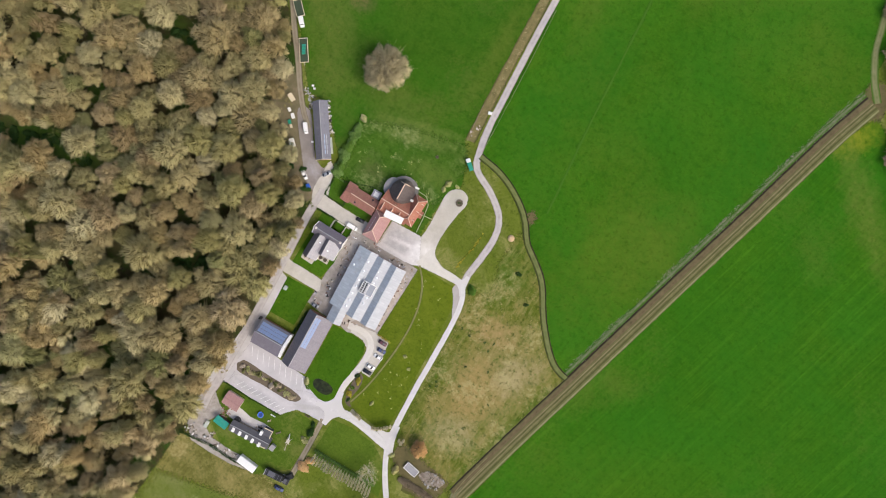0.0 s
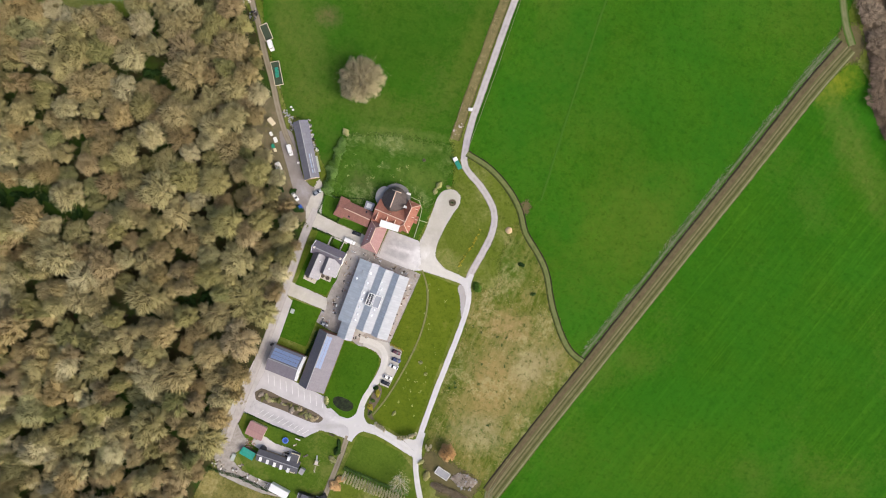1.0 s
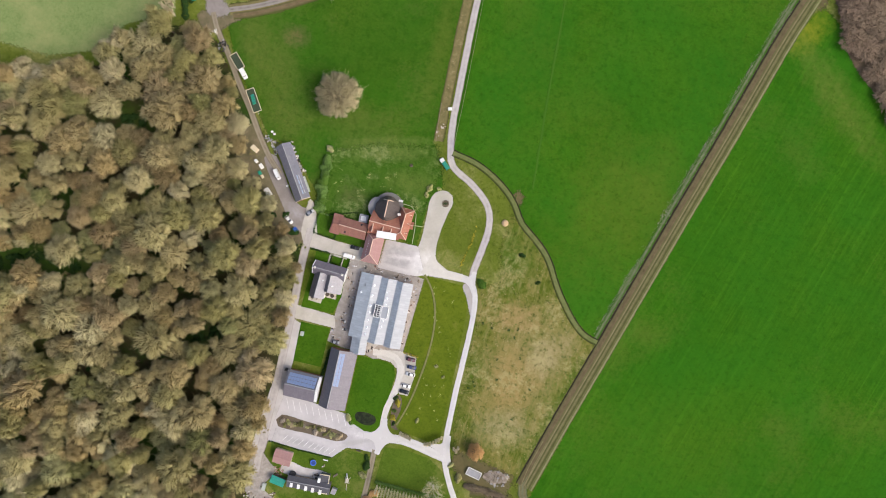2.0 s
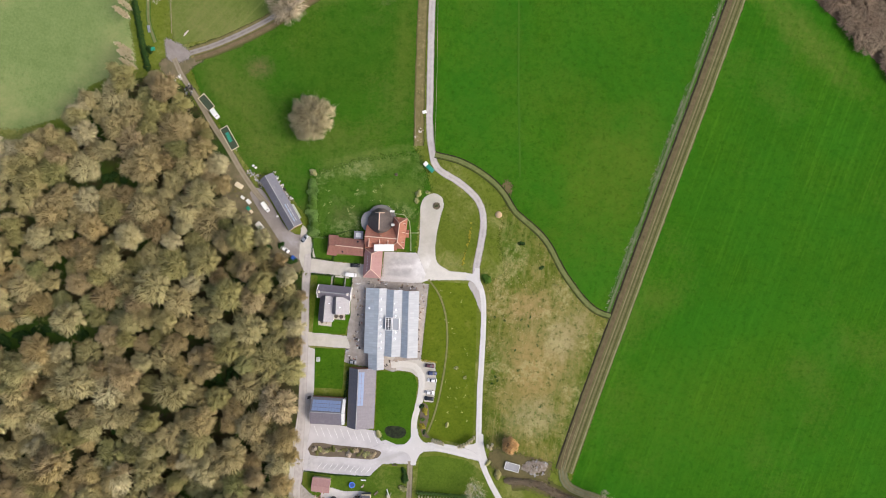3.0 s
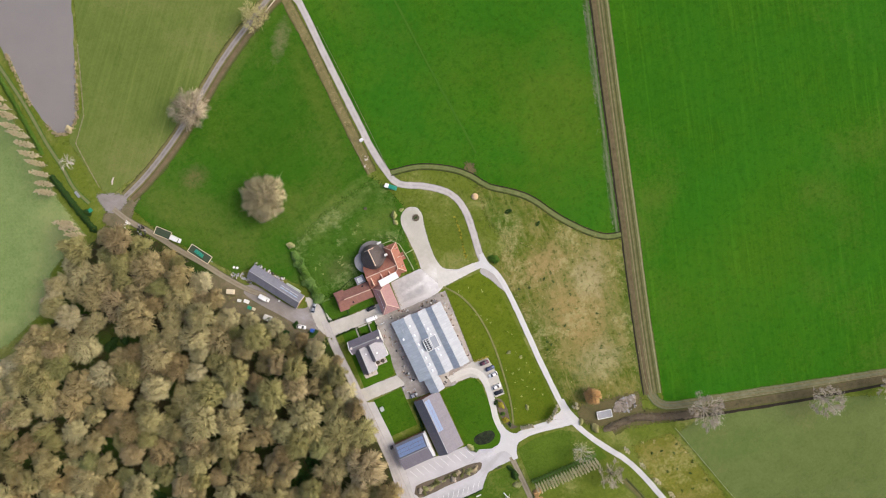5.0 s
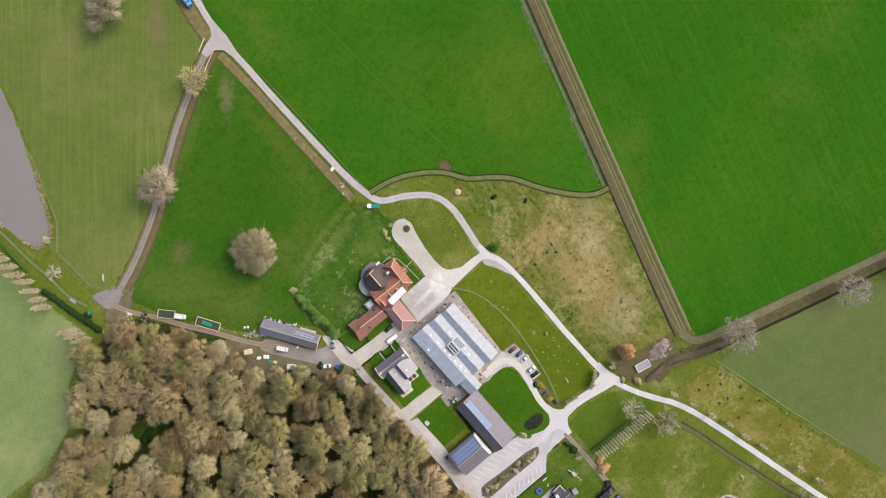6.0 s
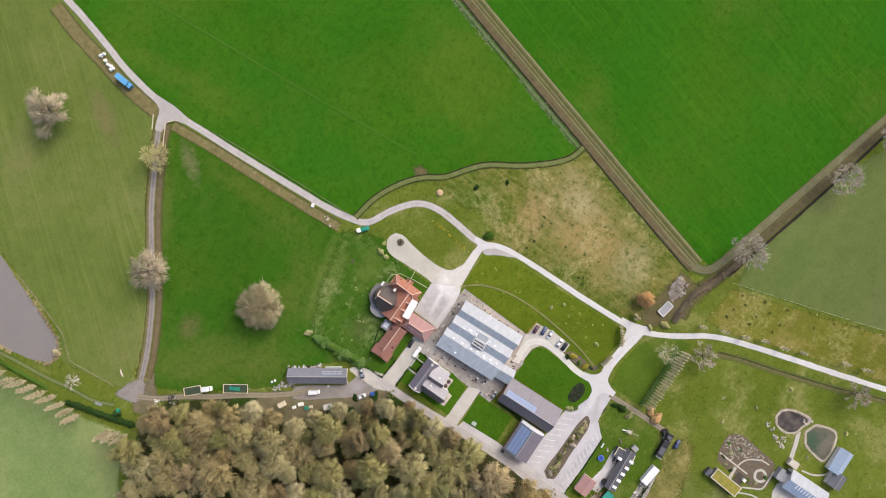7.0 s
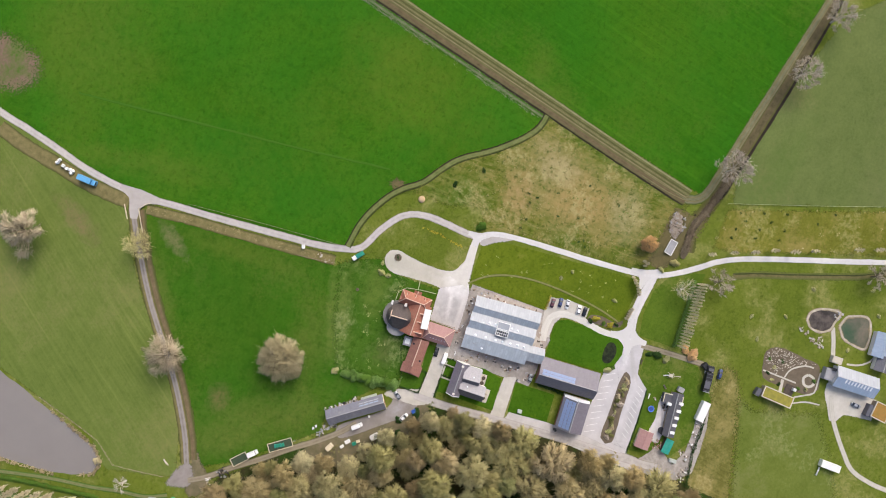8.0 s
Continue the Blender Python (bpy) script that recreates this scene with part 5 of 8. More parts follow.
# ---------------------------------------------------------------- single trees
tree("oak_tree", *(-66.9, 51.9), 10.8, 13.5, 7, M_twig_pale, M_bark, "large round bare oak alone in the paddock", clumps=120, per=95, tuft=0.145, low=0.15, wide=0.13, lobes=0.05, flat=0.15, r0=0.5)
tree("oak_tree", *(-83.6, 100.9), 9.4, 13, 8, M_twig_soft, M_bark, "large bare oak over the narrow lane", clumps=38, per=60, tuft=0.26, low=0.3, wide=0.12, lobes=0.16, r0=0.45)
tree("oak_tree", *(-41.4, 129.6), 5.6, 10, 9, M_twig, M_bark, "small bare tree over the narrow lane", clumps=30, per=40, gap=0.3)
tree("oak_tree", *(-53.8, 179.7), 9.5, 14, 10, M_twig_soft, M_bark, "broad bare oak with clumped crown in the west meadow", clumps=24, per=120, tuft=0.27, low=0.3, wide=0.14, lobes=0.2, r0=0.5)
tree("ash_tree", *(82.7, -107.9), 8.0, 13, 12, M_twig_grey, M_bark_pale, "thin grey bare ash beside the drain", bare=True, twig=6, boughs=22, second=4, third=5, length=1.1, wide=0.13, bough=0.2)
tree("ash_tree", *(134.3, -122.8), 7.2, 13, 13, M_twig_grey, M_bark_pale, "thin grey bare ash beside the drain", bare=True, twig=6, boughs=20, second=4, third=5, length=1.1, wide=0.13, bough=0.2)
tree("ash_tree", *(163.9, -129.1), 6.8, 12, 14, M_twig_grey, M_bark_pale, "thin grey bare ash beside the drain", bare=True, twig=6, boughs=20, second=4, third=5, length=1.1, wide=0.13, bough=0.2)
tree("beech_tree", *(38.4, -84.9), 3.6, 6.0, 15, M_twig_rust, M_bark, "small beech with orange-brown winter leaves", clumps=34, per=80, tuft=0.30, wide=0.24, low=0.2, lobes=0.08)
tree("bare_tree", *(24.8, -106.1), 4.8, 8.0, 16, M_twig_pale, M_bark_pale, "pale leafless tree with crooked limbs", bare=True, limbs=12, clumps=14, per=14, wide=0.12, r0=0.22)
tree("oak_tree", *(33.4, -120.1), 6.2, 9, 17, M_twig_grey, M_bark, "thin bare tree by the hedge", twig=5, second=5, third=4, length=0.9, wide=0.13, bough=0.2)
tree("oak_tree", *(60.6, -186.0), 5.6, 9, 18, M_twig_grey, M_bark, "thin grey bare tree beside the road", twig=5, second=5, third=4, length=0.9, wide=0.13, bough=0.2)
tree("bare_tree", *(-144.9, 99.9), 4.0, 6, 19, M_twig_pale, M_bark_pale, "pale dead tree by the lake bank", bare=True, limbs=7, clumps=0, r0=0.38)

# ---------------------------------------------------------------- building materials
M_slate = roofing("slate", (0.15, 0.15, 0.175), (0.085, 0.085, 0.10), (0.16, 0.155, 0.14), 0.28, 0.42, spec=0.55, rib=0.4)
M_slate_shed = roofing("shed_slate", (0.215, 0.215, 0.25), (0.13, 0.13, 0.155), (0.27, 0.265, 0.26), 0.28, 0.45, spec=0.5, rib=0.4)
# Brighter copies of the slate: sunlight and sheen on a slope put into its colour.
M_slate_lit = roofing("lit_slate", (0.34, 0.33, 0.35), (0.23, 0.22, 0.24), (0.36, 0.34, 0.32), 0.28, 0.42, spec=0.5, rib=0.4)
M_slate_mid = roofing("mid_slate", (0.195, 0.178, 0.208), (0.12, 0.108, 0.13), (0.24, 0.235, 0.235), 0.28, 0.45, spec=0.5, rib=0.4)
M_tile = roofing("clay_tile", (0.36, 0.172, 0.132), (0.22, 0.10, 0.078), (0.32, 0.21, 0.15), 0.3, 0.8, rib=0.3)
M_tile_pink = roofing("faded_tile", (0.43, 0.255, 0.24), (0.30, 0.17, 0.16), (0.36, 0.25, 0.20), 0.3, 0.85, rib=0.3)
M_tile_orange = roofing("orange_tile", (0.44, 0.19, 0.125), (0.24, 0.095, 0.07), (0.44, 0.27, 0.19), 0.3, 0.8, rib=0.3)
M_tile_dark = roofing("sooty_tile", (0.135, 0.108, 0.098), (0.07, 0.058, 0.054), (0.20, 0.185, 0.17), 0.3, 0.75, rib=0.3, moss_at=(0.6, 0.8))
M_skirt = roofing("grey_skirt_slate", (0.25, 0.24, 0.235), (0.15, 0.145, 0.14), (0.33, 0.32, 0.30), 0.28, 0.6, rib=0.35)
# One cement sheet, coloured apart for its sunlit and its shaded, bluer slopes.
M_sheet_shade = roofing("shade_side_sheet", (0.45, 0.50, 0.545), (0.29, 0.33, 0.37), (0.36, 0.37, 0.37), 2.2, 0.5, ribs=True, rib=1.1, spec=0.5)
M_sheet_sun = roofing("sun_side_sheet", (0.42, 0.44, 0.468), (0.29, 0.312, 0.345), (0.42, 0.42, 0.41), 2.2, 0.5, ribs=True, rib=1.1, spec=0.5, moss_at=(0.62, 0.8))
M_blue_sheet = roofing("blue_sheet", (0.35, 0.43, 0.55), (0.26, 0.33, 0.44), (0.38, 0.43, 0.49), 2.0, 0.4, ribs=True, rib=0.6, spec=0.5)
M_green_sheet = roofing("teal_sheet", (0.03, 0.33, 0.25), (0.02, 0.22, 0.17), (0.10, 0.34, 0.27), 2.0, 0.45, ribs=True, rib=0.35)
M_render = stained("white_render", (0.78, 0.76, 0.72), (0.60, 0.57, 0.52))
M_white = plain("white_paint", (0.80, 0.80, 0.78), 0.5, vary=0.12)
M_cream = stained("cream_paint", (0.70, 0.62, 0.45), (0.52, 0.45, 0.32))
M_brick = stained("brick_wall", (0.33, 0.17, 0.11), (0.22, 0.11, 0.07), scale=1.0, grain=8)
M_timber = stained("dark_timber", (0.10, 0.08, 0.065), (0.05, 0.04, 0.035), scale=1.2, grain=8)
M_wood = stained("weathered_wood", (0.34, 0.28, 0.21), (0.20, 0.16, 0.12), scale=1.2, grain=8)
M_ridge = stained("ridge_tile", (0.72, 0.54, 0.43), (0.52, 0.36, 0.27), scale=2)
M_lead = stained("lead", (0.36, 0.36, 0.37), (0.24, 0.24, 0.25), 0.6, 0.6, 3)
M_low_lead = stained("weathered_lead", (0.30, 0.30, 0.30), (0.19, 0.19, 0.19), 0.7, 0.6, 3)
M_steel = plain("grey_steel", (0.42, 0.43, 0.45), 0.4, 0.6)
M_felt = stained("roof_felt", (0.115, 0.115, 0.13), (0.07, 0.07, 0.08), 0.85, 0.8, 5)
M_panel = Nodes("solar_glass", 0.35, spec=0.3)
M_panel = M_panel.colour(M_panel.mix(M_panel.noise(1.2, where=M_panel.obj), (0.16, 0.225, 0.385), (0.21, 0.28, 0.445)))
M_glass = Nodes("dark_glass", 0.08, spec=0.6).colour((0.03, 0.036, 0.045))
M_dome = plain("rooflight_dome", (0.82, 0.85, 0.88), 0.25, spec=0.5, vary=0.05)
M_stone = stained("pale_stone", (0.60, 0.55, 0.47), (0.40, 0.36, 0.30), scale=1.0, grain=6)
M_earth = stained("bare_earth", (0.165, 0.13, 0.09), (0.08, 0.066, 0.045), 0.95, 0.5, 3)
M_sedum = stained("sedum_roof", (0.34, 0.29, 0.05), (0.17, 0.18, 0.04), 0.95, 0.6, 4, 0.8)
M_sedum_rust = stained("rust_sedum", (0.36, 0.19, 0.045), (0.22, 0.16, 0.04), 0.95, 0.6, 4, 0.8)
M_rubber = plain("tyre_rubber", (0.025, 0.025, 0.027), 0.8)
M_black = plain("black_paint", (0.018, 0.019, 0.022), 0.45)
M_tarp = stained("pale_tarpaulin", (0.50, 0.54, 0.50), (0.36, 0.40, 0.36), 0.5, 0.8, 4)
M_blue = plain("blue_paint", (0.03, 0.10, 0.42), 0.45)
M_sky_blue = plain("light_blue_paint", (0.12, 0.37, 0.64), 0.5)
M_teal = plain("green_paint", (0.02, 0.27, 0.17), 0.5)


SIZE = {}


def house(name, rect, eaves, ridge, wall, roof, label, category="house", **k):
    cx, cy, a, L, W = rect
    e = empty(name, cx, cy, 0, a, label, category)
    roofed(e, 0, 0, L, W, eaves, ridge, wall, roof, **k)
    SIZE[e] = (L / 2, W / 2)
    return e


def local(e, x, y):
    """A place on the plan in the coordinates of a thing that was set down with empty()."""
    v = e.matrix_basis.inverted() @ Vector((x, y, 0))
    return v.x, v.y


def annex(e, rect, eaves, ridge, wall, roof, **k):
    """A further ridged part of the same building."""
    cx, cy, a, L, W = rect
    lx, ly = local(e, cx, cy)
    turn = a - math.degrees(e.matrix_basis.to_euler().z)
    roofed(e, lx, ly, L, W, eaves, ridge, wall, roof, turn=turn, **k)


def on_slope(e, name, lx, ly, lz, sx, sy, sz, pitch, material, label="", turn=0.0):
    """A flat piece lying on a slope: pitch is about the local x axis."""
    bm = bmesh.new()
    bmesh.ops.create_cube(bm, size=1.0, matrix=pose(lx, ly, lz, 0, 0, turn) @ pose(0, 0, 0, pitch, 0, 0) @ Matrix.Diagonal((sx, sy, sz, 1)))
    return part(name, bm, material, e, label)


def dome(e, x, y, z, r, material=None):
    bm = bmesh.new()
    bmesh.ops.create_uvsphere(bm, u_segments=8, v_segments=5, radius=r, matrix=pose(x, y, z) @ Matrix.Diagonal((1.25, 1, 0.7, 1)))
    return part("rooflight", bm, material or M_dome, e)


def chimney(e, x, y, z0, z1, sx=0.8, sy=0.6, material=None, pots=2):
    bm = box_bm(bmesh.new(), x, y, (z0 + z1) / 2, sx, sy, z1 - z0)
    box_bm(bm, x, y, z1 + 0.06, sx + 0.16, sy + 0.16, 0.14)
    c = part("chimney", bm, material or M_brick, e)
    for i in range(pots):
        beam("chimney_pot", (x + (i - (pots - 1) / 2) * 0.35, y, z1 + 0.1), (x + (i - (pots - 1) / 2) * 0.35, y, z1 + 0.55), 0.12, M_ridge, c)


# ---------------------------------------------------------------- long shed by the wood
shed = house("long_shed", (-77.6, 13.3, -53.6, 26.4, 6.1), 2.9, 4.9, M_brick, M_slate_shed, "long dark slate-roofed shed beside a muddy yard", "shed", ridge_mat=M_lead)
for i in range(4):
    on_slope(shed, "rooflight", 3.2 + i * 2.3, 1.3, 4.32, 1.9, 0.5, 0.08, -31, M_blue_sheet, "narrow blue-grey rooflight")
    on_slope(shed, "rooflight", 3.2 + i * 2.3, 2.15, 3.84, 1.9, 0.4, 0.08, -31, M_steel, "narrow pale rooflight")
for side in (-1, 1):
    beam("bargeboard", (SIZE[shed][0] + 0.25, side * (SIZE[shed][1] + 0.3), 2.9), (SIZE[shed][0] + 0.25, 0, 5.05), 0.16, M_cream, shed, "cream-painted bargeboard")

# ---------------------------------------------------------------- oast house
oast = empty("oast_house", *(-28.5, 3.2), 0, 4, "rambling red-tiled house with a dark kiln roof", "house")
annex(oast, (-29.9, 2.2, 1.5, 14.0, 9.6), 4.6, 8.2, M_brick, M_tile_orange, ridge_mat=M_ridge)
annex(oast, (-22.3, 5.2, 90.0, 13.2, 5.4), 4.8, 8.4, M_brick, M_tile_orange, hip=(2.4, 2.4), ridge_mat=M_ridge)


def kiln(e, cx, cy, r, eaves, top, run):
    """A many-sided steep roof with a short ridge, over round walls."""
    n = 12
    ring = [(cx + r * 1.02 * math.cos(2 * math.pi * i / n + 0.26), cy + r * 1.12 * math.sin(2 * math.pi * i / n + 0.26)) for i in range(n)]
    shape("kiln_wall", [(x, y, 0) for x, y in ring] + [(x, y, eaves) for x, y in ring], [(i, (i + 1) % n, (i + 1) % n + n, i + n) for i in range(n)], M_brick, e)
    a, b = Vector((cx, cy + run / 2, top)), Vector((cx, cy - run / 2, top))
    for i in range(n):
        p, q = Vector((*ring[i], eaves)), Vector((*ring[(i + 1) % n], eaves))
        c = Vector((cx, cy, eaves))
        p, q = c + (p - c) * 1.05, c + (q - c) * 1.05
        ends = [a if v.y > cy else b for v in (p, q)]
        pts = [p, q, ends[1]] + ([ends[0]] if ends[0] != ends[1] else [])
        slab("kiln_slope", pts, 0.14, M_tile_dark, e)
    beam("ridge_cap", a + Vector((0, 0, 0.12)), b + Vector((0, 0, 0.12)), 0.26, M_ridge, e)
    for v in (ring[1], ring[4]):
        beam("hip_cap", a + Vector((0, 0, 0.1)), a.lerp(Vector((*v, eaves + 0.5)), 0.55), 0.24, M_ridge, e)


kx, ky = local(oast, *(-31.2, 9.2))
kiln(oast, kx, ky, 5.3, 4.6, 10.2, 7.6)
# low flat roofs round the kiln
bm = bmesh.new()
bmesh.ops.create_cone(bm, cap_ends=True, segments=20, radius1=3.7, radius2=3.6, depth=2.8, matrix=pose(*local(oast, *(-36.9, 9.0)), 1.4) @ Matrix.Diagonal((0.95, 1.25, 1, 1)))
part("low_roof", bm, M_low_lead, oast, "pale grey flat roof")
bm = bmesh.new()
bmesh.ops.create_cone(bm, cap_ends=True, segments=20, radius1=6.6, radius2=6.5, depth=2.6, matrix=pose(*local(oast, *(-31.3, 10.7)), 1.3))
part("low_roof", bm, M_skirt, oast, "weathered grey skirt roof")
box("roof_box", *local(oast, *(-26.6, 14.7)), 3.2, 2.0, 0.9, 0.9, M_white, oast, "white roof box")
# dormers and their ridges
for px, py in ((-35.0, -0.5), (-30.3, -0.7), (-26.5, -0.7)):
    lx, ly = local(oast, px, py)
    roofed(oast, lx, ly, 3.6, 2.8, 5.7, 7.5, M_brick, M_tile_orange, turn=-90, ridge_mat=M_ridge, z0=3.0, over=0.15)
for px, py in ((-21.3, 9.5), (-21.3, 5.5), (-21.3, 1.1)):
    lx, ly = local(oast, px, py)
    roofed(oast, lx, ly, 2.8, 2.6, 4.5, 6.3, M_brick, M_tile_orange, turn=0, ridge_mat=M_ridge, z0=3.0, over=0.15)
lx, ly = local(oast, *(-19.2, 5.3))
roofed(oast, lx, ly, 2.2, 2.6, 2.5, 4.0, M_brick, M_tile_orange, turn=0, ridge_mat=M_ridge)
chimney(oast, *local(oast, *(-25.1, 8.4)), 5.5, 9.3, 1.1, 0.9, M_render)
chimney(oast, *local(oast, *(-29.8, 2.9)), 6.5, 9.4, 0.8, 0.6)
chimney(oast, *local(oast, *(-23.0, 11.7)), 6.0, 9.0, 0.9, 0.6)
on_slope(oast, "canopy", *local(oast, *(-28.0, -2.2)), 7.8, 8.9, 3.1, 0.14, 5, M_white, "bright white temporary roof sheet", 3)

wing = house("tiled_wing", (-43.7, -3.5, 0.3, 12.1, 6.6), 3.2, 6.2, M_brick, M_tile, "low red-tiled wing beside the oast house", "house", ridge_mat=M_ridge)
annex(wing, (-51.8, -3.7, 0.3, 3.9, 8.4), 2.9, 5.6, M_brick, M_tile, hip=(0.8, 0))
on_slope(wing, "rooflight", -3.2, -2.6, 4.35, 0.8, 0.9, 0.1, 41, M_glass)
on_slope(wing, "rooflight", 3.2, 2.6, 4.35, 0.8, 0.9, 0.1, -41, M_glass)
small = house("flat_extension", (-40.7, 2.2, 4.1, 3.6, 3.4), 2.6, 2.75, M_render, M_lead, "small grey flat-roofed extension", "extension", over=0.1)
box("rooflight", 0, 0, 2.95, 2.4, 2.2, 0.3, M_white, small, "white rooflight", bevel=0.05)

barn = house("hipped_barn", (-32.7, -9.8, 92.4, 12.5, 7.4), 3.6, 6.4, M_brick, M_tile_pink, "faded pink-red tiled barn with hipped ends", "barn", hip=(3.6, 2.0), ridge_mat=M_ridge, shift=0.5)
for i in range(6):
    on_slope(barn, "rooflight", -3.4 + i * 1.3, 2.3, 4.95, 0.4, 0.5, 0.1, -41, M_dome)
pergola = empty("pergola", *(-28.7, -10.2), 0, -87, "weathered timber pergola along the court", "pergola")
for s in (-0.8, 0.8):
    beam("rail", (-5.6, s, 2.5), (5.6, s, 2.5), 0.09, M_wood, pergola)
    for i in range(5):
        beam("post", (-5.4 + i * 2.7, s, 0.1), (-5.4 + i * 2.7, s, 2.5), 0.08, M_wood, pergola)
for i in range(14):
    box("rafter", -5.4 + i * 0.83, 0, 2.62, 0.14, 2.3, 0.14, M_wood, pergola)

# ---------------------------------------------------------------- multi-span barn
# Light by slope is in the colour: sun-side sheet east, shade-side sheet west.
span = house("multi_span_barn", (-28.4, -35.5, 94.5, 29.2, 9.2), 4.3, 6.3, M_brick, M_sheet_sun, "wide multi-span barn roofed in pale cement sheets", "barn", shift=-1.4, other=M_sheet_shade, over=0.15)
annex(span, (-20.3, -35.6, 94.0, 29.7, 7.2), 4.3, 6.3, M_brick, M_sheet_sun, shift=0.1, other=M_sheet_shade, over=0.15)
annex(span, (-12.8, -35.3, 94.9, 29.7, 7.4), 4.3, 6.3, M_brick, M_sheet_sun, shift=0.7, other=M_sheet_shade, over=0.15)
annex(span, (-26.2, -53.8, 96.1, 7.2, 6.7), 3.4, 5.4, M_brick, M_sheet_sun, shift=-0.6, other=M_sheet_shade, over=0.15)
for px, py in ((-26.9, -25.3), (-26.4, -29.9), (-26.1, -34.5), (-25.6, -37.5), (-25.3, -41.1), (-24.8, -44.4), (-24.6, -47.4), (-31.7, -29.9), (-19.7, -29.4), (-19.5, -32.2), (-18.7, -39.5), (-18.7, -42.3), (-20.8, -26.8)):
    dome(span, *local(span, px, py), 5.95, 0.52)
for i, (px, py) in enumerate(((-30.8, -26.2), (-29.0, -33.1), (-21.0, -23.5), (-13.9, -29.9), (-12.4, -40.0))):
    on_slope(span, "vent", *local(span, px, py), 5.7, 1.6, 0.35, 0.25, 0, M_steel)
# two framed roof lanterns
for nm, (px, py), w, mat_in in (("roof_lantern", (-22.3, -36.0), 2.7, M_glass), ("roof_lantern", (-19.0, -35.7), 3.2, M_sheet_sun)):
    lx, ly = local(span, px, py)
    lan = box(nm, lx, ly, 6.2, 5.3, w - 0.3, 0.5, mat_in, span, "white-framed roof lantern")
    for s_ in (-1, 1):
        box("lantern_frame", lx, ly + s_ * (w / 2 - 0.1), 6.3, 5.7, 0.28, 0.75, M_white, lan)
        box("lantern_frame", lx + s_ * 2.75, ly, 6.3, 0.28, w, 0.75, M_white, lan)
    if mat_in is M_glass:
        for j in range(5):
            box("glazing_bar", lx - 1.9 + j * 0.95, ly, 6.48, 0.14, w - 0.4, 0.14, M_white, lan)
        box("glazing_bar", lx, ly, 6.49, 5.2, 0.2, 0.12, M_white, lan)

# ---------------------------------------------------------------- offices and workshop
# Sunlit east slope in the brighter slate, shaded west slope in the dark one.
office = house("office_range", (-30.8, -71.2, 93.9, 26.6, 11.5), 3.6, 6.6, M_brick, M_slate_mid, "long slate-roofed range with solar panels", "building", shift=1.6, other=M_slate, ridge_mat=M_lead)
for i in range(9):
    for j in range(2):
        on_slope(office, "solar_panel", SIZE[office][0] - 1.9 - i * 1.68, 0.75 - j * 1.25, 6.45 - j * 0.5, 1.6, 1.2, 0.06, 22, M_panel)
for i in range(4):
    on_slope(office, "rooflight", -2.0 - i * 2.6, 2.9, 5.75, 0.7, 0.7, 0.08, -36, M_glass)
# South slope coloured as lit, north slope as shaded slate.
shop = house("workshop", (-45.7, -78.8, 3.2, 14.3, 11.5), 3.8, 6.6, M_brick, M_slate_mid, "slate-roofed workshop with a blue solar array", "building", other=M_slate, ridge_mat=M_lead)
for i in range(10):
    for j in range(3):
        on_slope(shop, "solar_panel", -5.9 + i * 1.28, 1.35 + j * 1.5, 6.22 - j * 0.77, 1.2, 1.5, 0.06, -26.5, M_panel)
for side in (-1, 1):
    on_slope(shop, "parapet", SIZE[shop][0] + 0.45, side * SIZE[shop][1] / 2, 5.35, 1.3, SIZE[shop][1] + 0.6, 0.3, -26.5 * side, M_white, "white-painted gable parapet")
box("gable_wall", SIZE[shop][0] + 0.45, 0, 1.9, 0.7, SIZE[shop][1] * 2, 3.8, M_render, shop)
box("flue", *local(shop, *(-55.0, -74.2)), 1.6, 0.9, 0.9, 3.2, M_black, shop, "dark timber store", bevel=0.05)

# ---------------------------------------------------------------- white house
villa = house("slate_house", (-48.3, -24.9, 1.0, 14.6, 5.4), 4.4, 7.0, M_render, M_slate_mid, "white-rendered house under grey slate roofs", "house", ridge_mat=M_lead)
# Both wings: glare coloured into the east slopes, shade into the west ones.
annex(villa, (-51.1, -32.5, 91.3, 11.2, 6.1), 4.2, 6.9, M_render, M_slate_lit, other=M_slate, shift=0.4, ridge_mat=M_lead)
annex(villa, (-45.0, -30.4, 94.0, 7.4, 7.4), 4.2, 6.9, M_render, M_slate_lit, other=M_slate, shift=1.5, ridge_mat=M_lead)
for s_ in (-1, 1):
    for side in (-1, 1):
        beam("bargeboard", (s_ * (SIZE[villa][0] + 0.3), side * (SIZE[villa][1] + 0.3), 4.3), (s_ * (SIZE[villa][0] + 0.3), 0, 7.15), 0.2, M_white, villa, "white bargeboard")
chimney(villa, -6.4, 0, 6.0, 8.0, 0.7, 0.9, M_render)
chimney(villa, 6.4, 0, 6.0, 8.0, 0.7, 0.9, M_render)
for px, py in ((-49.6, -25.2), (-44.9, -31.2), (-49.8, -29.9)):
    dome(villa, *local(villa, px, py), 6.4, 0.35)
for pts in ([(-55.1, -39.2), (-48.8, -38.9), (-48.8, -41.0), (-54.8, -41.0)], [(-48.6, -35.0), (-43.1, -34.7), (-42.8, -37.3), (-48.6, -37.6)]):
    sheet("terrace", pts, 0.2, M_stone, "cream stone terrace behind the house", "terrace", False, 0.05)


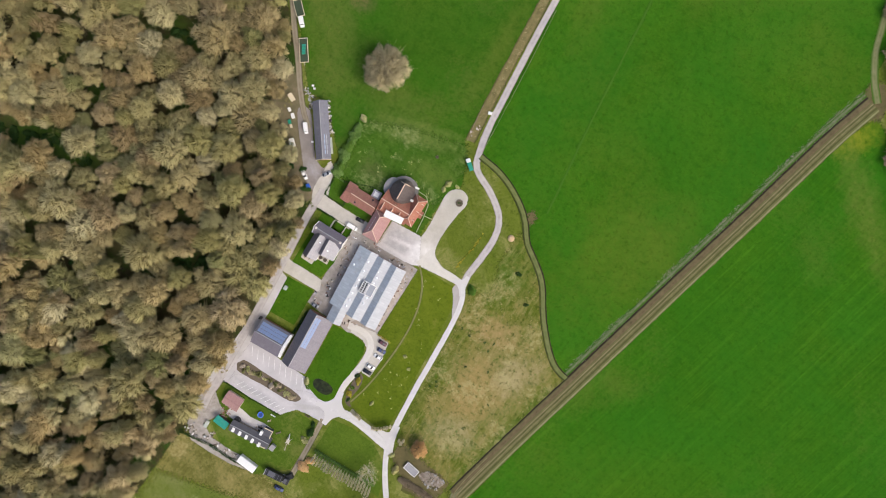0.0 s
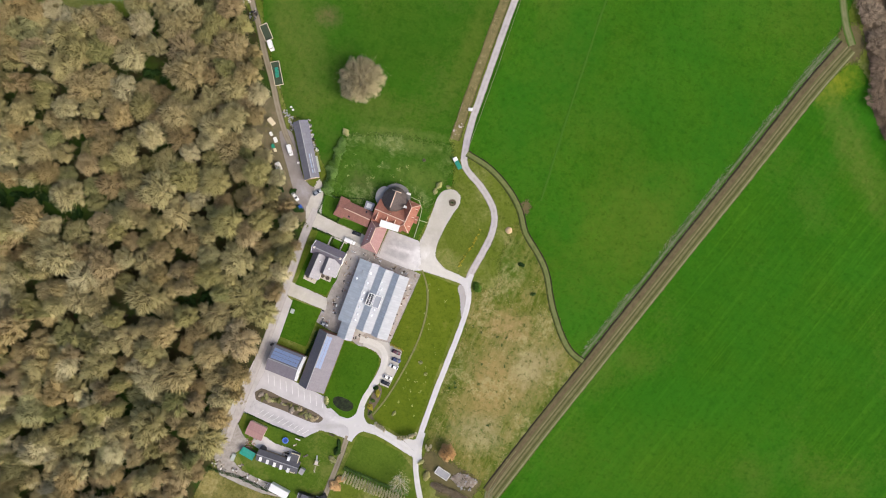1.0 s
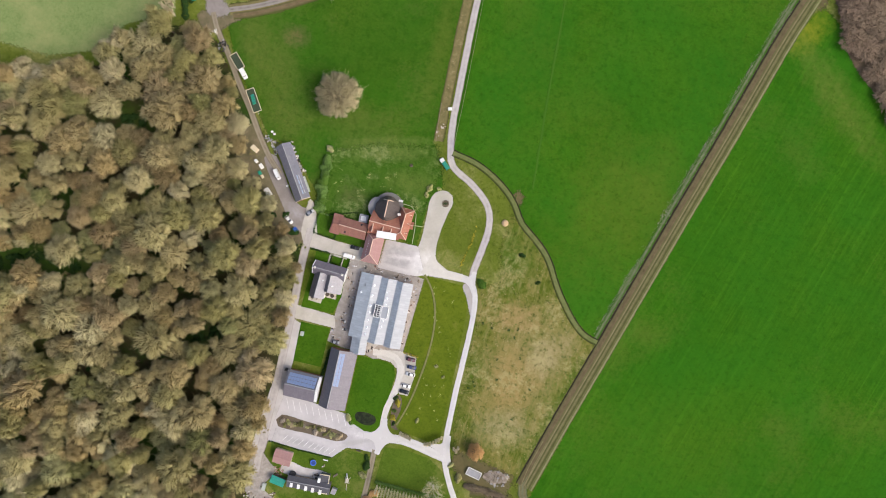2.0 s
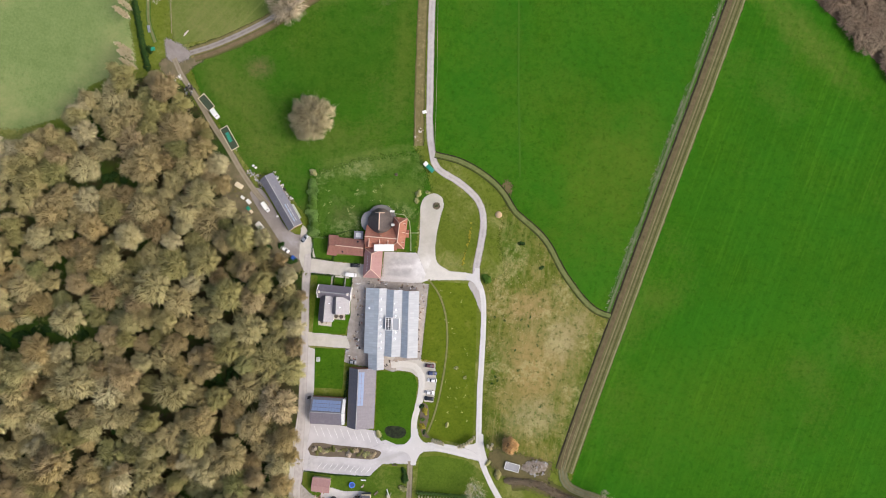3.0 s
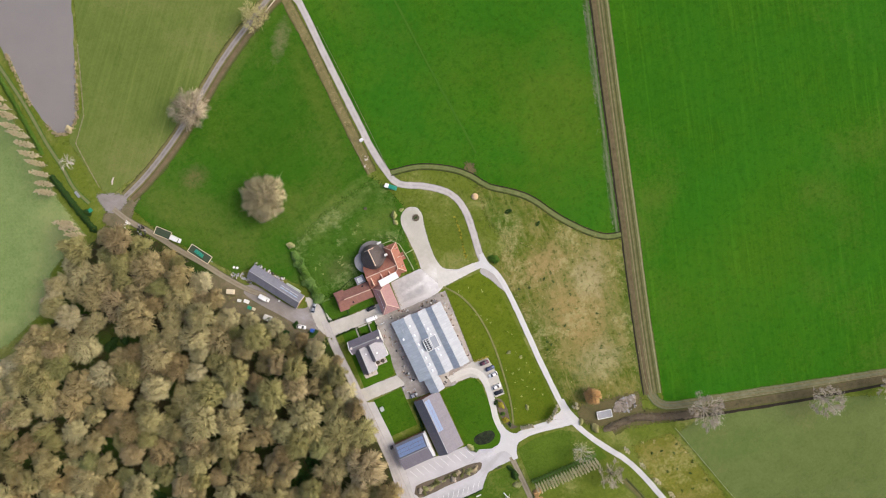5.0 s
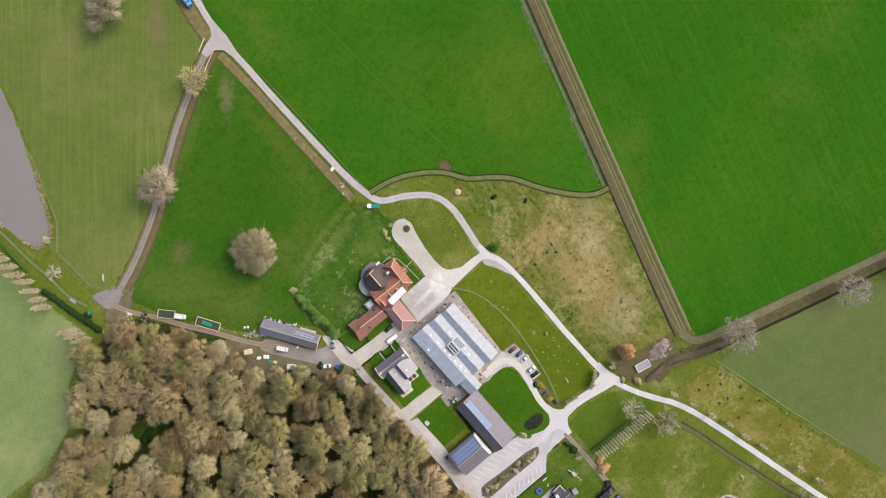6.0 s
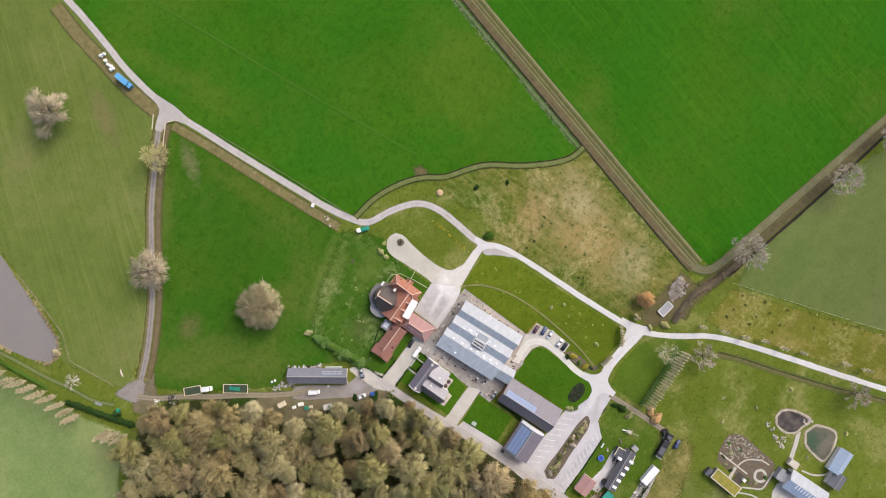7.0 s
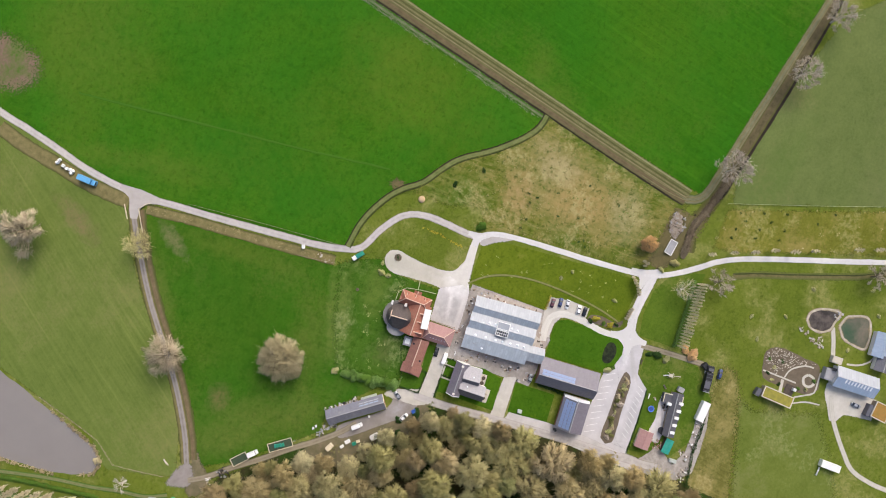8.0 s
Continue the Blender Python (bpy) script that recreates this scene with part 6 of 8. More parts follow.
def garden_table(x, y, n=4):
    t = empty("garden_table", x, y, 0.2, 0, "round dark garden table with stools on the terrace", "table")
    bm = bmesh.new()
    bmesh.ops.create_cone(bm, cap_ends=True, segments=16, radius1=0.9, radius2=0.9, depth=0.06, matrix=pose(0, 0, 0.73))
    part("tabletop", bm, M_timber, t)
    beam("leg", (0, 0, 0), (0, 0, 0.72), 0.07, M_timber, t)
    for i in range(n):
        a = 2 * math.pi * i / n
        box("stool", math.cos(a) * 1.3, math.sin(a) * 1.3, 0.24, 0.4, 0.4, 0.48, M_wood, t, bevel=0.04)


for q in ((-53.2, -38.9), (-51.2, -38.4), (-47.0, -36.0), (-44.6, -36.0)):
    garden_table(*q)


# ---------------------------------------------------------------- vehicles
def wheels(e, L, W, r=0.32):
    for sx in (-1, 1):
        for sy in (-1, 1):
            bm = bmesh.new()
            bmesh.ops.create_cone(bm, cap_ends=True, segments=14, radius1=r, radius2=r, depth=0.22, matrix=pose(sx * L * 0.3, sy * (W / 2 - 0.1), r, 90))
            part("wheel", bm, M_rubber, e)


def loft(stations):
    """Rounded cross sections along x: (x, half width, low, high)."""
    verts, faces = [], []
    for x, w, z0, z1 in stations:
        verts += [(x, -w * 0.92, z0), (x, -w, z0 + (z1 - z0) * 0.45), (x, -w * 0.86, z1), (x, 0, z1 + 0.03), (x, w * 0.86, z1), (x, w, z0 + (z1 - z0) * 0.45), (x, w * 0.92, z0)]
    for i in range(len(stations) - 1):
        for j in range(6):
            faces.append((i * 7 + j, i * 7 + j + 1, i * 7 + j + 8, i * 7 + j + 7))
        faces.append((i * 7 + 6, i * 7, i * 7 + 7, i * 7 + 13))
    faces += [tuple(range(7))[::-1], tuple(range(len(verts) - 7, len(verts)))]
    return verts, faces


def car(x, y, turn, paint, label, L=4.3, W=1.8, group="parked cars"):
    e = empty("car", x, y, 0.1, turn, label, "car", group)
    h, w = L / 2, W / 2
    shape("body", *loft([(-h, w * 0.8, 0.35, 0.72), (-h + 0.12, w * 0.95, 0.25, 0.92), (-h * 0.5, w, 0.22, 0.96), (h * 0.45, w, 0.22, 0.93), (h - 0.25, w * 0.94, 0.25, 0.78), (h, w * 0.75, 0.35, 0.62)]), paint, e, smooth=True)
    shape("glasshouse", *loft([(-h * 0.86, w * 0.74, 0.9, 0.98), (-h * 0.62, w * 0.82, 0.9, 1.38), (h * 0.05, w * 0.84, 0.9, 1.43), (h * 0.2, w * 0.82, 0.9, 1.36), (h * 0.5, w * 0.8, 0.88, 0.96)]), M_glass, e)
    box("roof_panel", -h * 0.24, 0, 1.44, L * 0.36, W * 0.68, 0.07, paint, e, bevel=0.03)
    wheels(e, L, W)
    return e


def van(x, y, turn, paint, label, L=5.2, W=1.95, H=2.1, group="parked vans"):
    e = empty("van", x, y, 0.1, turn, label, "van", group)
    h, w = L / 2, W / 2
    shape("body", *loft([(-h, w * 0.94, 0.3, H * 0.97), (-h + 0.1, w, 0.25, H), (h * 0.38, w, 0.25, H), (h * 0.55, w * 0.97, 0.25, H * 0.92), (h * 0.72, w * 0.96, 0.25, 1.1), (h, w * 0.85, 0.3, 0.9)]), paint, e)
    on_slope(e, "windscreen", h * 0.645, 0, 1.56, 0.06, W * 0.78, 0.95, 0, M_glass)
    wheels(e, L, W)
    return e


P_white, P_black = plain("white_car_paint", (0.80, 0.80, 0.80), 0.3, spec=0.5, vary=0.05), plain("black_car_paint", (0.02, 0.022, 0.026), 0.25, spec=0.5)
P_blue, P_grey, P_red = plain("blue_car_paint", (0.05, 0.07, 0.17), 0.3, spec=0.5), plain("silver_car_paint", (0.36, 0.38, 0.41), 0.3, 0.4), plain("wine_car_paint", (0.10, 0.03, 0.045), 0.3, spec=0.5)
a_ = 0
car(*(-1.7, -53.7), a_, P_red, "dark wine-red hatchback beside a low hedge")
car(*(-0.2, -57.0), a_ + 4, P_blue, "dark blue hatchback parked on the drive")
car(*(0.1, -60.2), a_ + 183, P_white, "white hatchback parked on the drive")
car(*(-0.4, -65.9), a_ + 2, P_white, "white estate car parked on the drive")
car(*(-0.4, -68.7), a_ + 180, P_black, "black hatchback next to the flower bed")
car(*(-41.0, -11.8), 5, P_black, "black car on the pale gravel drive", 4.2)
van(*(-42.3, -16.3), 0, P_white, "white van at the edge of the drive", 5.0)
van(*(-84.9, 10.2), -49, P_white, "white van on the muddy yard", 5.0)
car(*(-73.8, -8.2), -30, P_white, "white car by the edge of the wood", 4.4)
car(*(-65.5, -2.2), 55, P_grey, "grey-blue car by the garden fence", 4.2)
car(*(-37.1, -56.0), 0, P_grey, "small silver car between the barns", 3.6)
car(*(3.0, -198.8), -95, P_grey, "dark grey car on the pale forecourt", 4.4)

M_slim = twigs("slim_twigs", [(0.78, 0.70, 0.48), (0.80, 0.73, 0.53)], depth=0.2)
# ---------------------------------------------------------------- columnar trees
def columns(spots_, name, H, R, material, label, group, seed, per=34, clumps=26, wide=0.16, spike=2.2, splay=0.3, spray=1.0):
    """A row of narrow upright trees: a few are built and then copied."""
    made = []
    for i, (x, y) in enumerate(spots_):
        if i < 3:
            t = empty(name, x, y, 0, 0, label, "tree", group)
            rng = random.Random(seed + i)
            bm = tube_bm(bmesh.new(), [(0, 0, 0), (0.05, 0, H * 0.4), (0, 0.04, H * 0.92)], [0.2, 0.13, 0.03], 6)
            for k in range(16):
                a, z = k * 2.4, H * (0.12 + 0.05 * k)
                tube_bm(bm, [(0, 0, z), (math.cos(a) * R * 0.6, math.sin(a) * R * 0.6, z + H * 0.08)], [0.06, 0.02], 3)
            part("trunk", bm, M_limb, t)
            c = new("crown", tri_mesh("crown", crown_arrays(seed + i, R, H, clumps=clumps, per=per, low=0.1, spray=spray, wide=wide, flat=0.9, spike=spike, splay=splay), material))
            c.parent = t
            made.append(t)
        else:
            rng = random.Random(seed * 7 + i)
            c = copy_thing(made[i % 3], pose(x, y, 0, 0, 0, rng.uniform(0, 360)))
            k = rng.uniform(0.85, 1.12)
            c.scale = (k, k, rng.uniform(0.88, 1.1))


columns([*[(-174.5, 176.5), (-172.4, 169.5), (-169.6, 163.4), (-167.1, 158.0), (-165.2, 149.4), (-164.4, 143.9), (-163.1, 138.1), (-162.4, 133.4), (-161.4, 128.6), (-160.9, 122.8), (-159.0, 118.3), (-158.1, 113.2), (-157.2, 107.9), (-156.2, 103.4), (-156.6, 98.4), (-156.4, 93.5), (-157.1, 89.6)], *[(-153.8, 73.5), (-152.4, 70.5), (-151.1, 66.9)]], "poplar_tree", 14.5, 1.25, M_poplar, "tall narrow bare poplar in a row", "row of poplars", 300, 50, 34, 0.22, 1.0, 0.5)
columns([(ax + (bx - ax) * k / 21, ay + (by - ay) * k / 21) for (ax, ay), (bx, by) in [((29.5, -112.5), (0.2, -113.5))] for k in range(22)], "hornbeam_tree", 12.0, 0.36, M_slim, "slim bare upright tree behind the clipped hedge", "row of slim trees", 330, 24, 22, 0.26, 0.1, 0.7, 0.5)
columns([*[(51.8, -131.0), (55.6, -139.0), (58.1, -147.7), (61.8, -156.3), (69.2, -174.7), (72.4, -183.2), (44.0, -113.0), (48.1, -121.9)]], "birch_tree", 7.5, 0.9, M_slim, "slim pale young birch beside the white road", "young birches", 350, 26, 14, 0.18, 0.1, 0.7, 0.6)
columns([*[(3.5, -87.0), (4.7, -87.4), (5.9, -87.5), (7.1, -87.6), (8.3, -88.0), (15.5, -88.6), (16.7, -88.1), (17.8, -87.4), (19.0, -86.7), (20.0, -85.7), (21.0, -84.8), (22.0, -83.6), (28.8, -86.8), (30.1, -87.4), (30.6, -85.8)]], "birch_tree", 5.0, 0.42, M_slim, "slim pale young birch in the meadow corner", "young birches", 360, 24, 20, 0.26, 0.1, 0.7, 0.45)

# trees of the small wood beyond the east field
COPSE = [*[(106.9, 205.5), (116.1, 189.9)], *[(129.9, 170.6), (139.0, 157.5), (147.2, 144.0), (150.6, 137.0), (157.9, 130.1), (166.9, 123.9)], *[(178.3, 114.7), (201.3, 93.9), (230.4, 67.9), (240.7, 99.0), (199.5, 148.3), (158.2, 192.5)]]
M_scrub = grass("scrub_floor", (0.085, 0.065, 0.04), (0.20, 0.15, 0.10), (0.07, 0.09, 0.03), (0.55, 0.7), 0.06)
field(COPSE, M_scrub, "brown leaf litter under the copse", soft=3)
copse_rng, copse = random.Random(3), []
for _ in range(4000):
    x, y = copse_rng.uniform(min(p[0] for p in COPSE), max(p[0] for p in COPSE)), copse_rng.uniform(min(p[1] for p in COPSE), max(p[1] for p in COPSE))
    if inside(x, y, COPSE) and off_edge(x, y, COPSE) > 1.0 and all(math.hypot(x - a, y - b) > 6.4 for a, b in copse):
        copse.append((x, y))
M_copse, low_crowns = twigs("copse_twigs", [(0.42, 0.31, 0.22), (0.34, 0.26, 0.18), (0.48, 0.38, 0.27)], depth=0.5), []
for i, (x, y) in enumerate(copse):
    t = empty("oak_tree", x, y, 0, 50 * i, "bare brown tree at the rim of a copse", "tree", "trees of the copse")
    t.scale = (1.3, 1.3, 0.26)
    if i < 3:
        low_crowns.append(tri_mesh("crown", *(lambda v, f: (v, M_copse, f))(*plume_arrays(620 + i, 4.6, 14.0, clumps=22, per=70, tuft=0.34, wide=0.12))))
    for nm, data in (("trunk", KINDS[i % 9][0]), ("crown", low_crowns[i % 3])):
        new(nm, data).parent = t


# ---------------------------------------------------------------- hedges, shrubs, beds
def run_hedge(name, pts, width, height, material, seed, label, category="hedge", density=60, leaf=0.22):
    """A hedge in straight lengths along a line of points."""
    for i, (a, b) in enumerate(zip(pts, pts[1:])):
        L_ = math.hypot(b[0] - a[0], b[1] - a[1])
        hedge(name, (a[0] + b[0]) / 2, (a[1] + b[1]) / 2, math.degrees(math.atan2(b[1] - a[1], b[0] - a[0])), L_ + width * 0.6, width, height, material, seed + i, label, category, density, leaf)


def bush(x, y, r, material, seed, label, h=None, name="bush", group=""):
    return hedge(name, x, y, seed * 37 % 360, r * 2.1, r * 1.9, h or r * 1.1, material, seed, label, "bush", 75, min(0.3, 0.1 + r * 0.09), group)


M_laurel = twigs("laurel", [(0.15, 0.28, 0.06), (0.22, 0.36, 0.10)], depth=0.6)
run_hedge("laurel_hedge", [(-65.0, 23.5), (-63.7, 15.0), (-63.2, 7.1), (-62.1, 0.6)], 3.4, 2.2, M_laurel, 401, "thick evergreen laurel hedge beside the garden", density=130, leaf=0.3)
laurel = random.Random(17)
for i in range(13):
    (ax, ay), (bx, by) = (-64.7, 24.1), (-61.8, 0.1)
    k = (i + 0.5) / 13
    bush(ax + (bx - ax) * k + laurel.uniform(-0.9, 0.9), ay + (by - ay) * k, laurel.uniform(1.5, 2.6), laurel.choice((M_leaf_bright, M_laurel)), 470 + i, "lumpy dark green laurel bush in the garden hedge", laurel.uniform(3.0, 4.6), "laurel_bush", "laurel bushes")
run_hedge("clipped_hedge", [(30.4, -111.3), (12.2, -111.9), (-0.6, -112.2)], 1.6, 1.5, M_laurel, 410, "clipped dark green hedge beside the lawn", density=80)
run_hedge("garden_hedge", [(-61.6, -1.7), (-61.3, -10.5), (-51.4, -10.8), (-51.4, -7.9)], 0.6, 1.0, M_leaf, 415, "low dark hedge round the garden plot")
run_hedge("garden_hedge", [(-60.3, -17.8), (-50.9, -17.8)], 0.8, 1.1, M_leaf, 420, "low dark hedge behind the house")
run_hedge("garden_hedge", [(-49.9, -17.6), (-49.9, -21.7)], 0.7, 1.1, M_leaf, 422, "low dark hedge behind the house")
run_hedge("garden_hedge", [(-45.2, -17.6), (-45.2, -21.7)], 0.6, 1.0, M_leaf, 423, "low dark hedge behind the house")
run_hedge("garden_hedge", [(-41.8, -17.3), (-41.5, -21.7)], 0.7, 1.1, M_leaf, 424, "low dark hedge behind the house")
run_hedge("low_hedge", [(-5.6, -51.6), (0.9, -51.8)], 1.0, 0.8, M_leaf_yellow, 426, "low yellow-green hedge beside the parked cars")
run_hedge("low_hedge", [(-54.0, -108.5), (-39.7, -108.6), (-23.6, -107.7)], 0.5, 0.45, M_leaf, 428, "low hedge along the car park")
run_hedge("bank_shrubs", [(-156.0, 97.4), (-152.7, 86.7), (-149.2, 75.6), (-146.4, 67.4)], 3.4, 1.4, M_leaf, 430, "dark green undergrowth along the bank", density=60, leaf=0.3)
run_hedge("bank_shrubs", [(-163.2, 154.3), (-160.7, 140.2), (-158.5, 123.6), (-156.6, 109.6)], 2.6, 0.9, M_leaf_bright, 436, "green undergrowth along the lake bank", density=40, leaf=0.3)
run_hedge("climbing_shrub", [(-38.7, -60.5), (-38.4, -67.0), (-38.9, -72.7)], 1.3, 1.6, M_leaf, 440, "dark green climber against the office wall")
for i, (q, r, m, lab) in enumerate((
    ((19.6, -11.0), 2.3, M_leaf_bright, "round bright green shrub beside the road"),
    ((33.8, 6.9), 1.3, M_leaf, "dark green gorse bush in rough grass"), ((44.2, -3.2), 1.1, M_leaf, "dark green gorse bush in rough grass"),
    ((-15.8, 24.3), 1.6, M_leaf_pale, "pale round shrub in the garden"), ((-16.3, 20.9), 1.2, M_leaf_pale, "pale round shrub in the garden"),
    ((-65.0, 28.5), 1.7, M_leaf_pale, "pale green bush at the hedge end"),
    ((-11.6, 25.3), 1.0, M_leaf_pale, "pale shrub in the garden grass"), ((-13.2, 37.6), 0.9, M_leaf_bright, "green shrub beside the track"),
    ((9.2, -79.9), 1.1, M_leaf_pale, "pale shrub in the meadow"), ((-1.5, -74.7), 1.6, M_leaf_yellow, "bright yellow shrub in the flower bed"),
    ((-2.0, -81.7), 1.5, M_leaf_yellow, "bright yellow shrub in the flower bed"), ((-2.2, -78.6), 1.0, M_leaf_bright, "green shrub in the flower bed"), ((-3.3, -72.6), 1.2, M_leaf, "dark shrub in the flower bed"),
    ((-0.9, -84.3), 1.0, M_leaf, "dark shrub in the flower bed"), ((-21.5, -87.7), 1.7, M_leaf_pale, "pale shrub beside the pond"), ((-19.9, -89.5), 1.2, M_leaf_bright, "green shrub beside the pond"),
    ((10.5, -53.4), 0.9, M_leaf_pale, "pale tussock in the meadow"), ((14.9, -57.3), 0.8, M_leaf_pale, "pale tussock in the meadow"),
    ((-7.2, -106.4), 2.0, M_leaf, "dark shrub by the track"),
    ((-8.2, -102.8), 1.4, M_leaf, "dark shrub by the track"), ((-7.7, -111.1), 1.8, M_leaf_pale, "pale shrub by the track"), ((-70.2, -12.9), 2.2, M_leaf, "dark shrub at the edge of the wood"),
    ((-75.9, -6.4), 1.6, M_leaf, "dark shrub at the edge of the wood"), ((-140.9, 115.2), 1.8, M_twig_pale, "pale bush at the tip of the lake"), ((-146.6, 76.3), 1.8, M_leaf, "dark green heap beside the gateway"),
    ((-1.5, -121.6), 2.8, M_twig_rust, "orange-brown bush beside the track"), ((-0.2, -117.5), 2.0, M_twig_rust, "orange-brown bush beside the track"), ((29.8, -95.0), 1.4, M_leaf_pale, "pale tufted shrub by the junction"),
    ((34.9, -99.8), 2.0, M_twig, "brown leafless bush by the road"),
)):
    bush(*q, r, m, 500 + i, lab)
for i, q in enumerate((*[(66.8, -120.1), (70.6, -130.3), (64.3, -123.7), (67.9, -134.8), (59.3, -120.6), (62.8, -130.9), (54.9, -120.0), (58.4, -130.3), (61.5, -140.7), (66.3, -141.7), (74.6, -155.0), (81.3, -161.1), (73.8, -140.4)], *[(25.5, -28.2), (30.0, -29.2), (37.7, -27.9), (41.6, -26.4), (41.1, -30.5), (28.7, -55.2), (27.4, -58.6), (30.0, -57.0), (36.4, -42.2), (46.3, -38.8), (54.6, -51.3), (50.7, -66.8), (39.0, -51.3)])):
    bush(*q, 0.6, M_leaf, 560 + i, "small dark evergreen sapling in rough grass", 0.9, "sapling", "saplings in rough grass")

M_scrub_twig = twigs("scrub_twigs", [(0.24, 0.185, 0.12), (0.33, 0.27, 0.18)])
run_hedge("scrub", [(39.3, -102.2), (48.0, -101.7), (54.0, -102.1), (62.0, -105.1), (70.0, -107.6), (79.9, -110.5)], 3.6, 1.3, M_scrub_twig, 455, "tangled brown scrub along the drain", "scrub", 45, 0.35)
# low hedges round the garden plots
run_hedge("garden_hedge", [(-62.5, -0.9), (-57.2, -0.9)], 0.8, 0.9, M_laurel, 461, "low green hedge at the end of the garden")
run_hedge("garden_hedge", [(-57.2, -0.9), (-44.1, 4.3)], 0.4, 0.5, M_leaf, 463, "thin dark hedge across the garden")
bed = lambda pts, label, m=None, z=0.16: sheet("flower_bed", pts, z, m or M_earth, label, "flower bed", True, 0.25)
bed([(-3.5, -71.1), (-0.4, -72.1), (0.6, -77.3), (-0.4, -83.8), (2.2, -86.6), (-1.5, -86.1), (-3.3, -79.9), (-3.8, -74.7)], "brown earth bed with yellow shrubs")
bed([(-51.4, -95.3), (-38.9, -95.0), (-25.9, -94.7), (-20.2, -95.5), (-19.7, -97.1), (-23.3, -99.7), (-36.3, -100.2), (-51.4, -100.8)], "long earth island in the car park")
isle = random.Random(5)
for i in range(20):
    px, py = (-50.9, -98.2)
    qx, qy = (-21.7, -97.3)
    k = (i + 0.5) / 20
    bush(px + (qx - px) * k, py + (qy - py) * k + isle.uniform(-1.4, 1.4), isle.uniform(0.8, 1.5), isle.choice((M_leaf_pale, M_dull_shrub, M_dull_shrub, M_straw, M_twig_grey)), 600 + i, "mixed low shrub on the car park island", None, "bush", "shrubs of the car park island")

# straw-coloured tufts and pale flecks in the rough grass
def scatter(name, label, category, poly, count, size, material, seed, h=0.12):
    g, rng, out = np.random.default_rng(seed), random.Random(seed), []
    xs, ys = [p[0] for p in poly], [p[1] for p in poly]
    while len(out) < count:
        x, y = rng.uniform(min(xs), max(xs)), rng.uniform(min(ys), max(ys))
        if inside(x, y, poly) and noise.noise(Vector((x * 0.06, y * 0.06, seed))) > rng.uniform(-0.5, 0.3):
            n = 14
            c = np.array([x, y, 0.05]) + g.normal(0, 1, (n, 3)) * np.array([size, size, 0.04]) * rng.uniform(0.5, 1.3)
            s_ = g.normal(0, 1, (n, 2, 3)) * np.array([0.22, 0.22, h])
            s_[:, :, 2] = np.abs(s_[:, :, 2])
            out.append(np.stack([c, c + s_[:, 0], c + s_[:, 1]], 1).reshape(-1, 3))
    return tagged(new(name, tri_mesh(name, np.concatenate(out), material)), label, category, kind="stuff")


M_dry_tuft = twigs("dry_tufts", [(0.34, 0.28, 0.13), (0.44, 0.37, 0.20)], depth=0.3)
ROUGH = [(20.9, -14.9), (28.7, 0.6), (44.2, 3.2), (57.2, -9.7), (75.3, -22.7), (63.7, -92.7), (29.9, -87.6), (26.1, -56.5)]
scatter("grass_tufts", "straw-coloured tufts in the rough field", "grass", ROUGH, 240, 0.8, M_dry_tuft, 21, 0.08)
scatter("grass_tufts", "green tufts in the rough field", "grass", ROUGH, 70, 0.7, M_leaf_bright, 22)
scatter("grass_tufts", "pale tufts in the meadow", "grass", [(-5.1, -17.5), (15.7, -17.5), (20.9, -82.4), (2.7, -82.5), (6.6, -51.3)], 24, 0.35, M_leaf_pale, 23)
scatter("grass_tufts", "pale tufts along the orchard strip", "grass", [(46.3, -111.0), (66.9, -114.5), (90.9, -182.4), (72.6, -188.9), (47.2, -124.4)], 18, 0.4, M_straw, 26)
scatter("garden_tufts", "pale tufts in the garden grass", "grass", [(-59.8, 25.4), (-23.3, 25.4), (-18.1, 11.0), (-38.9, 16.3), (-51.9, 3.2), (-59.8, 3.2)], 20, 0.4, M_leaf_pale, 27)
RIM = [(122.6, 160.0), (115.6, 135.7), (105.0, 92.0), (92.9, 43.0), (77.6, -19.5), (75.6, -18.5), (90.7, 43.6), (102.8, 92.6), (113.3, 136.4), (120.6, 161.0)]
M_rim_tuft = twigs("bleached_grass", [(0.25, 0.27, 0.17), (0.34, 0.34, 0.24)], depth=0.5)
scatter("grass_tufts", "bleached grass along the rim of the ditch", "grass", RIM, 900, 0.6, M_rim_tuft, 31, 0.1)
scatter("grass_tufts", "straw tufts on the verge of the track", "grass", [(-27.6, 135.2), (-25.2, 115.1), (-23.7, 95.6), (-22.1, 76.1), (-19.6, 46.2), (-17.6, 46.2), (-19.6, 76.1), (-21.2, 95.6), (-22.7, 115.1), (-25.1, 135.2)], 130, 0.5, M_dry_tuft, 33, 0.08)
scatter("daffodils", "row of yellow daffodils in the grass", "flowers", [(9.6, 13.9), (10.1, 13.9), (10.1, 7.3), (8.8, -0.9), (8.1, -6.2), (7.6, -6.2), (8.4, -0.9), (9.6, 7.3)], 44, 0.16, M_leaf_yellow, 28)
scatter("bank_reeds", "pale dead reeds along the lake bank", "reeds", [(-154.8, 157.6), (-154.3, 146.7), (-153.2, 134.4), (-151.1, 124.4), (-147.1, 115.4), (-141.3, 113.9), (-136.1, 118.6), (-131.9, 130.4), (-127.5, 142.8), (-126.5, 142.5), (-131.0, 129.7), (-135.2, 117.8), (-141.0, 112.8), (-147.8, 114.5), (-152.0, 124.1), (-154.3, 134.4), (-155.3, 146.7), (-155.9, 157.9)], 200, 0.3, M_straw, 29, 0.6)

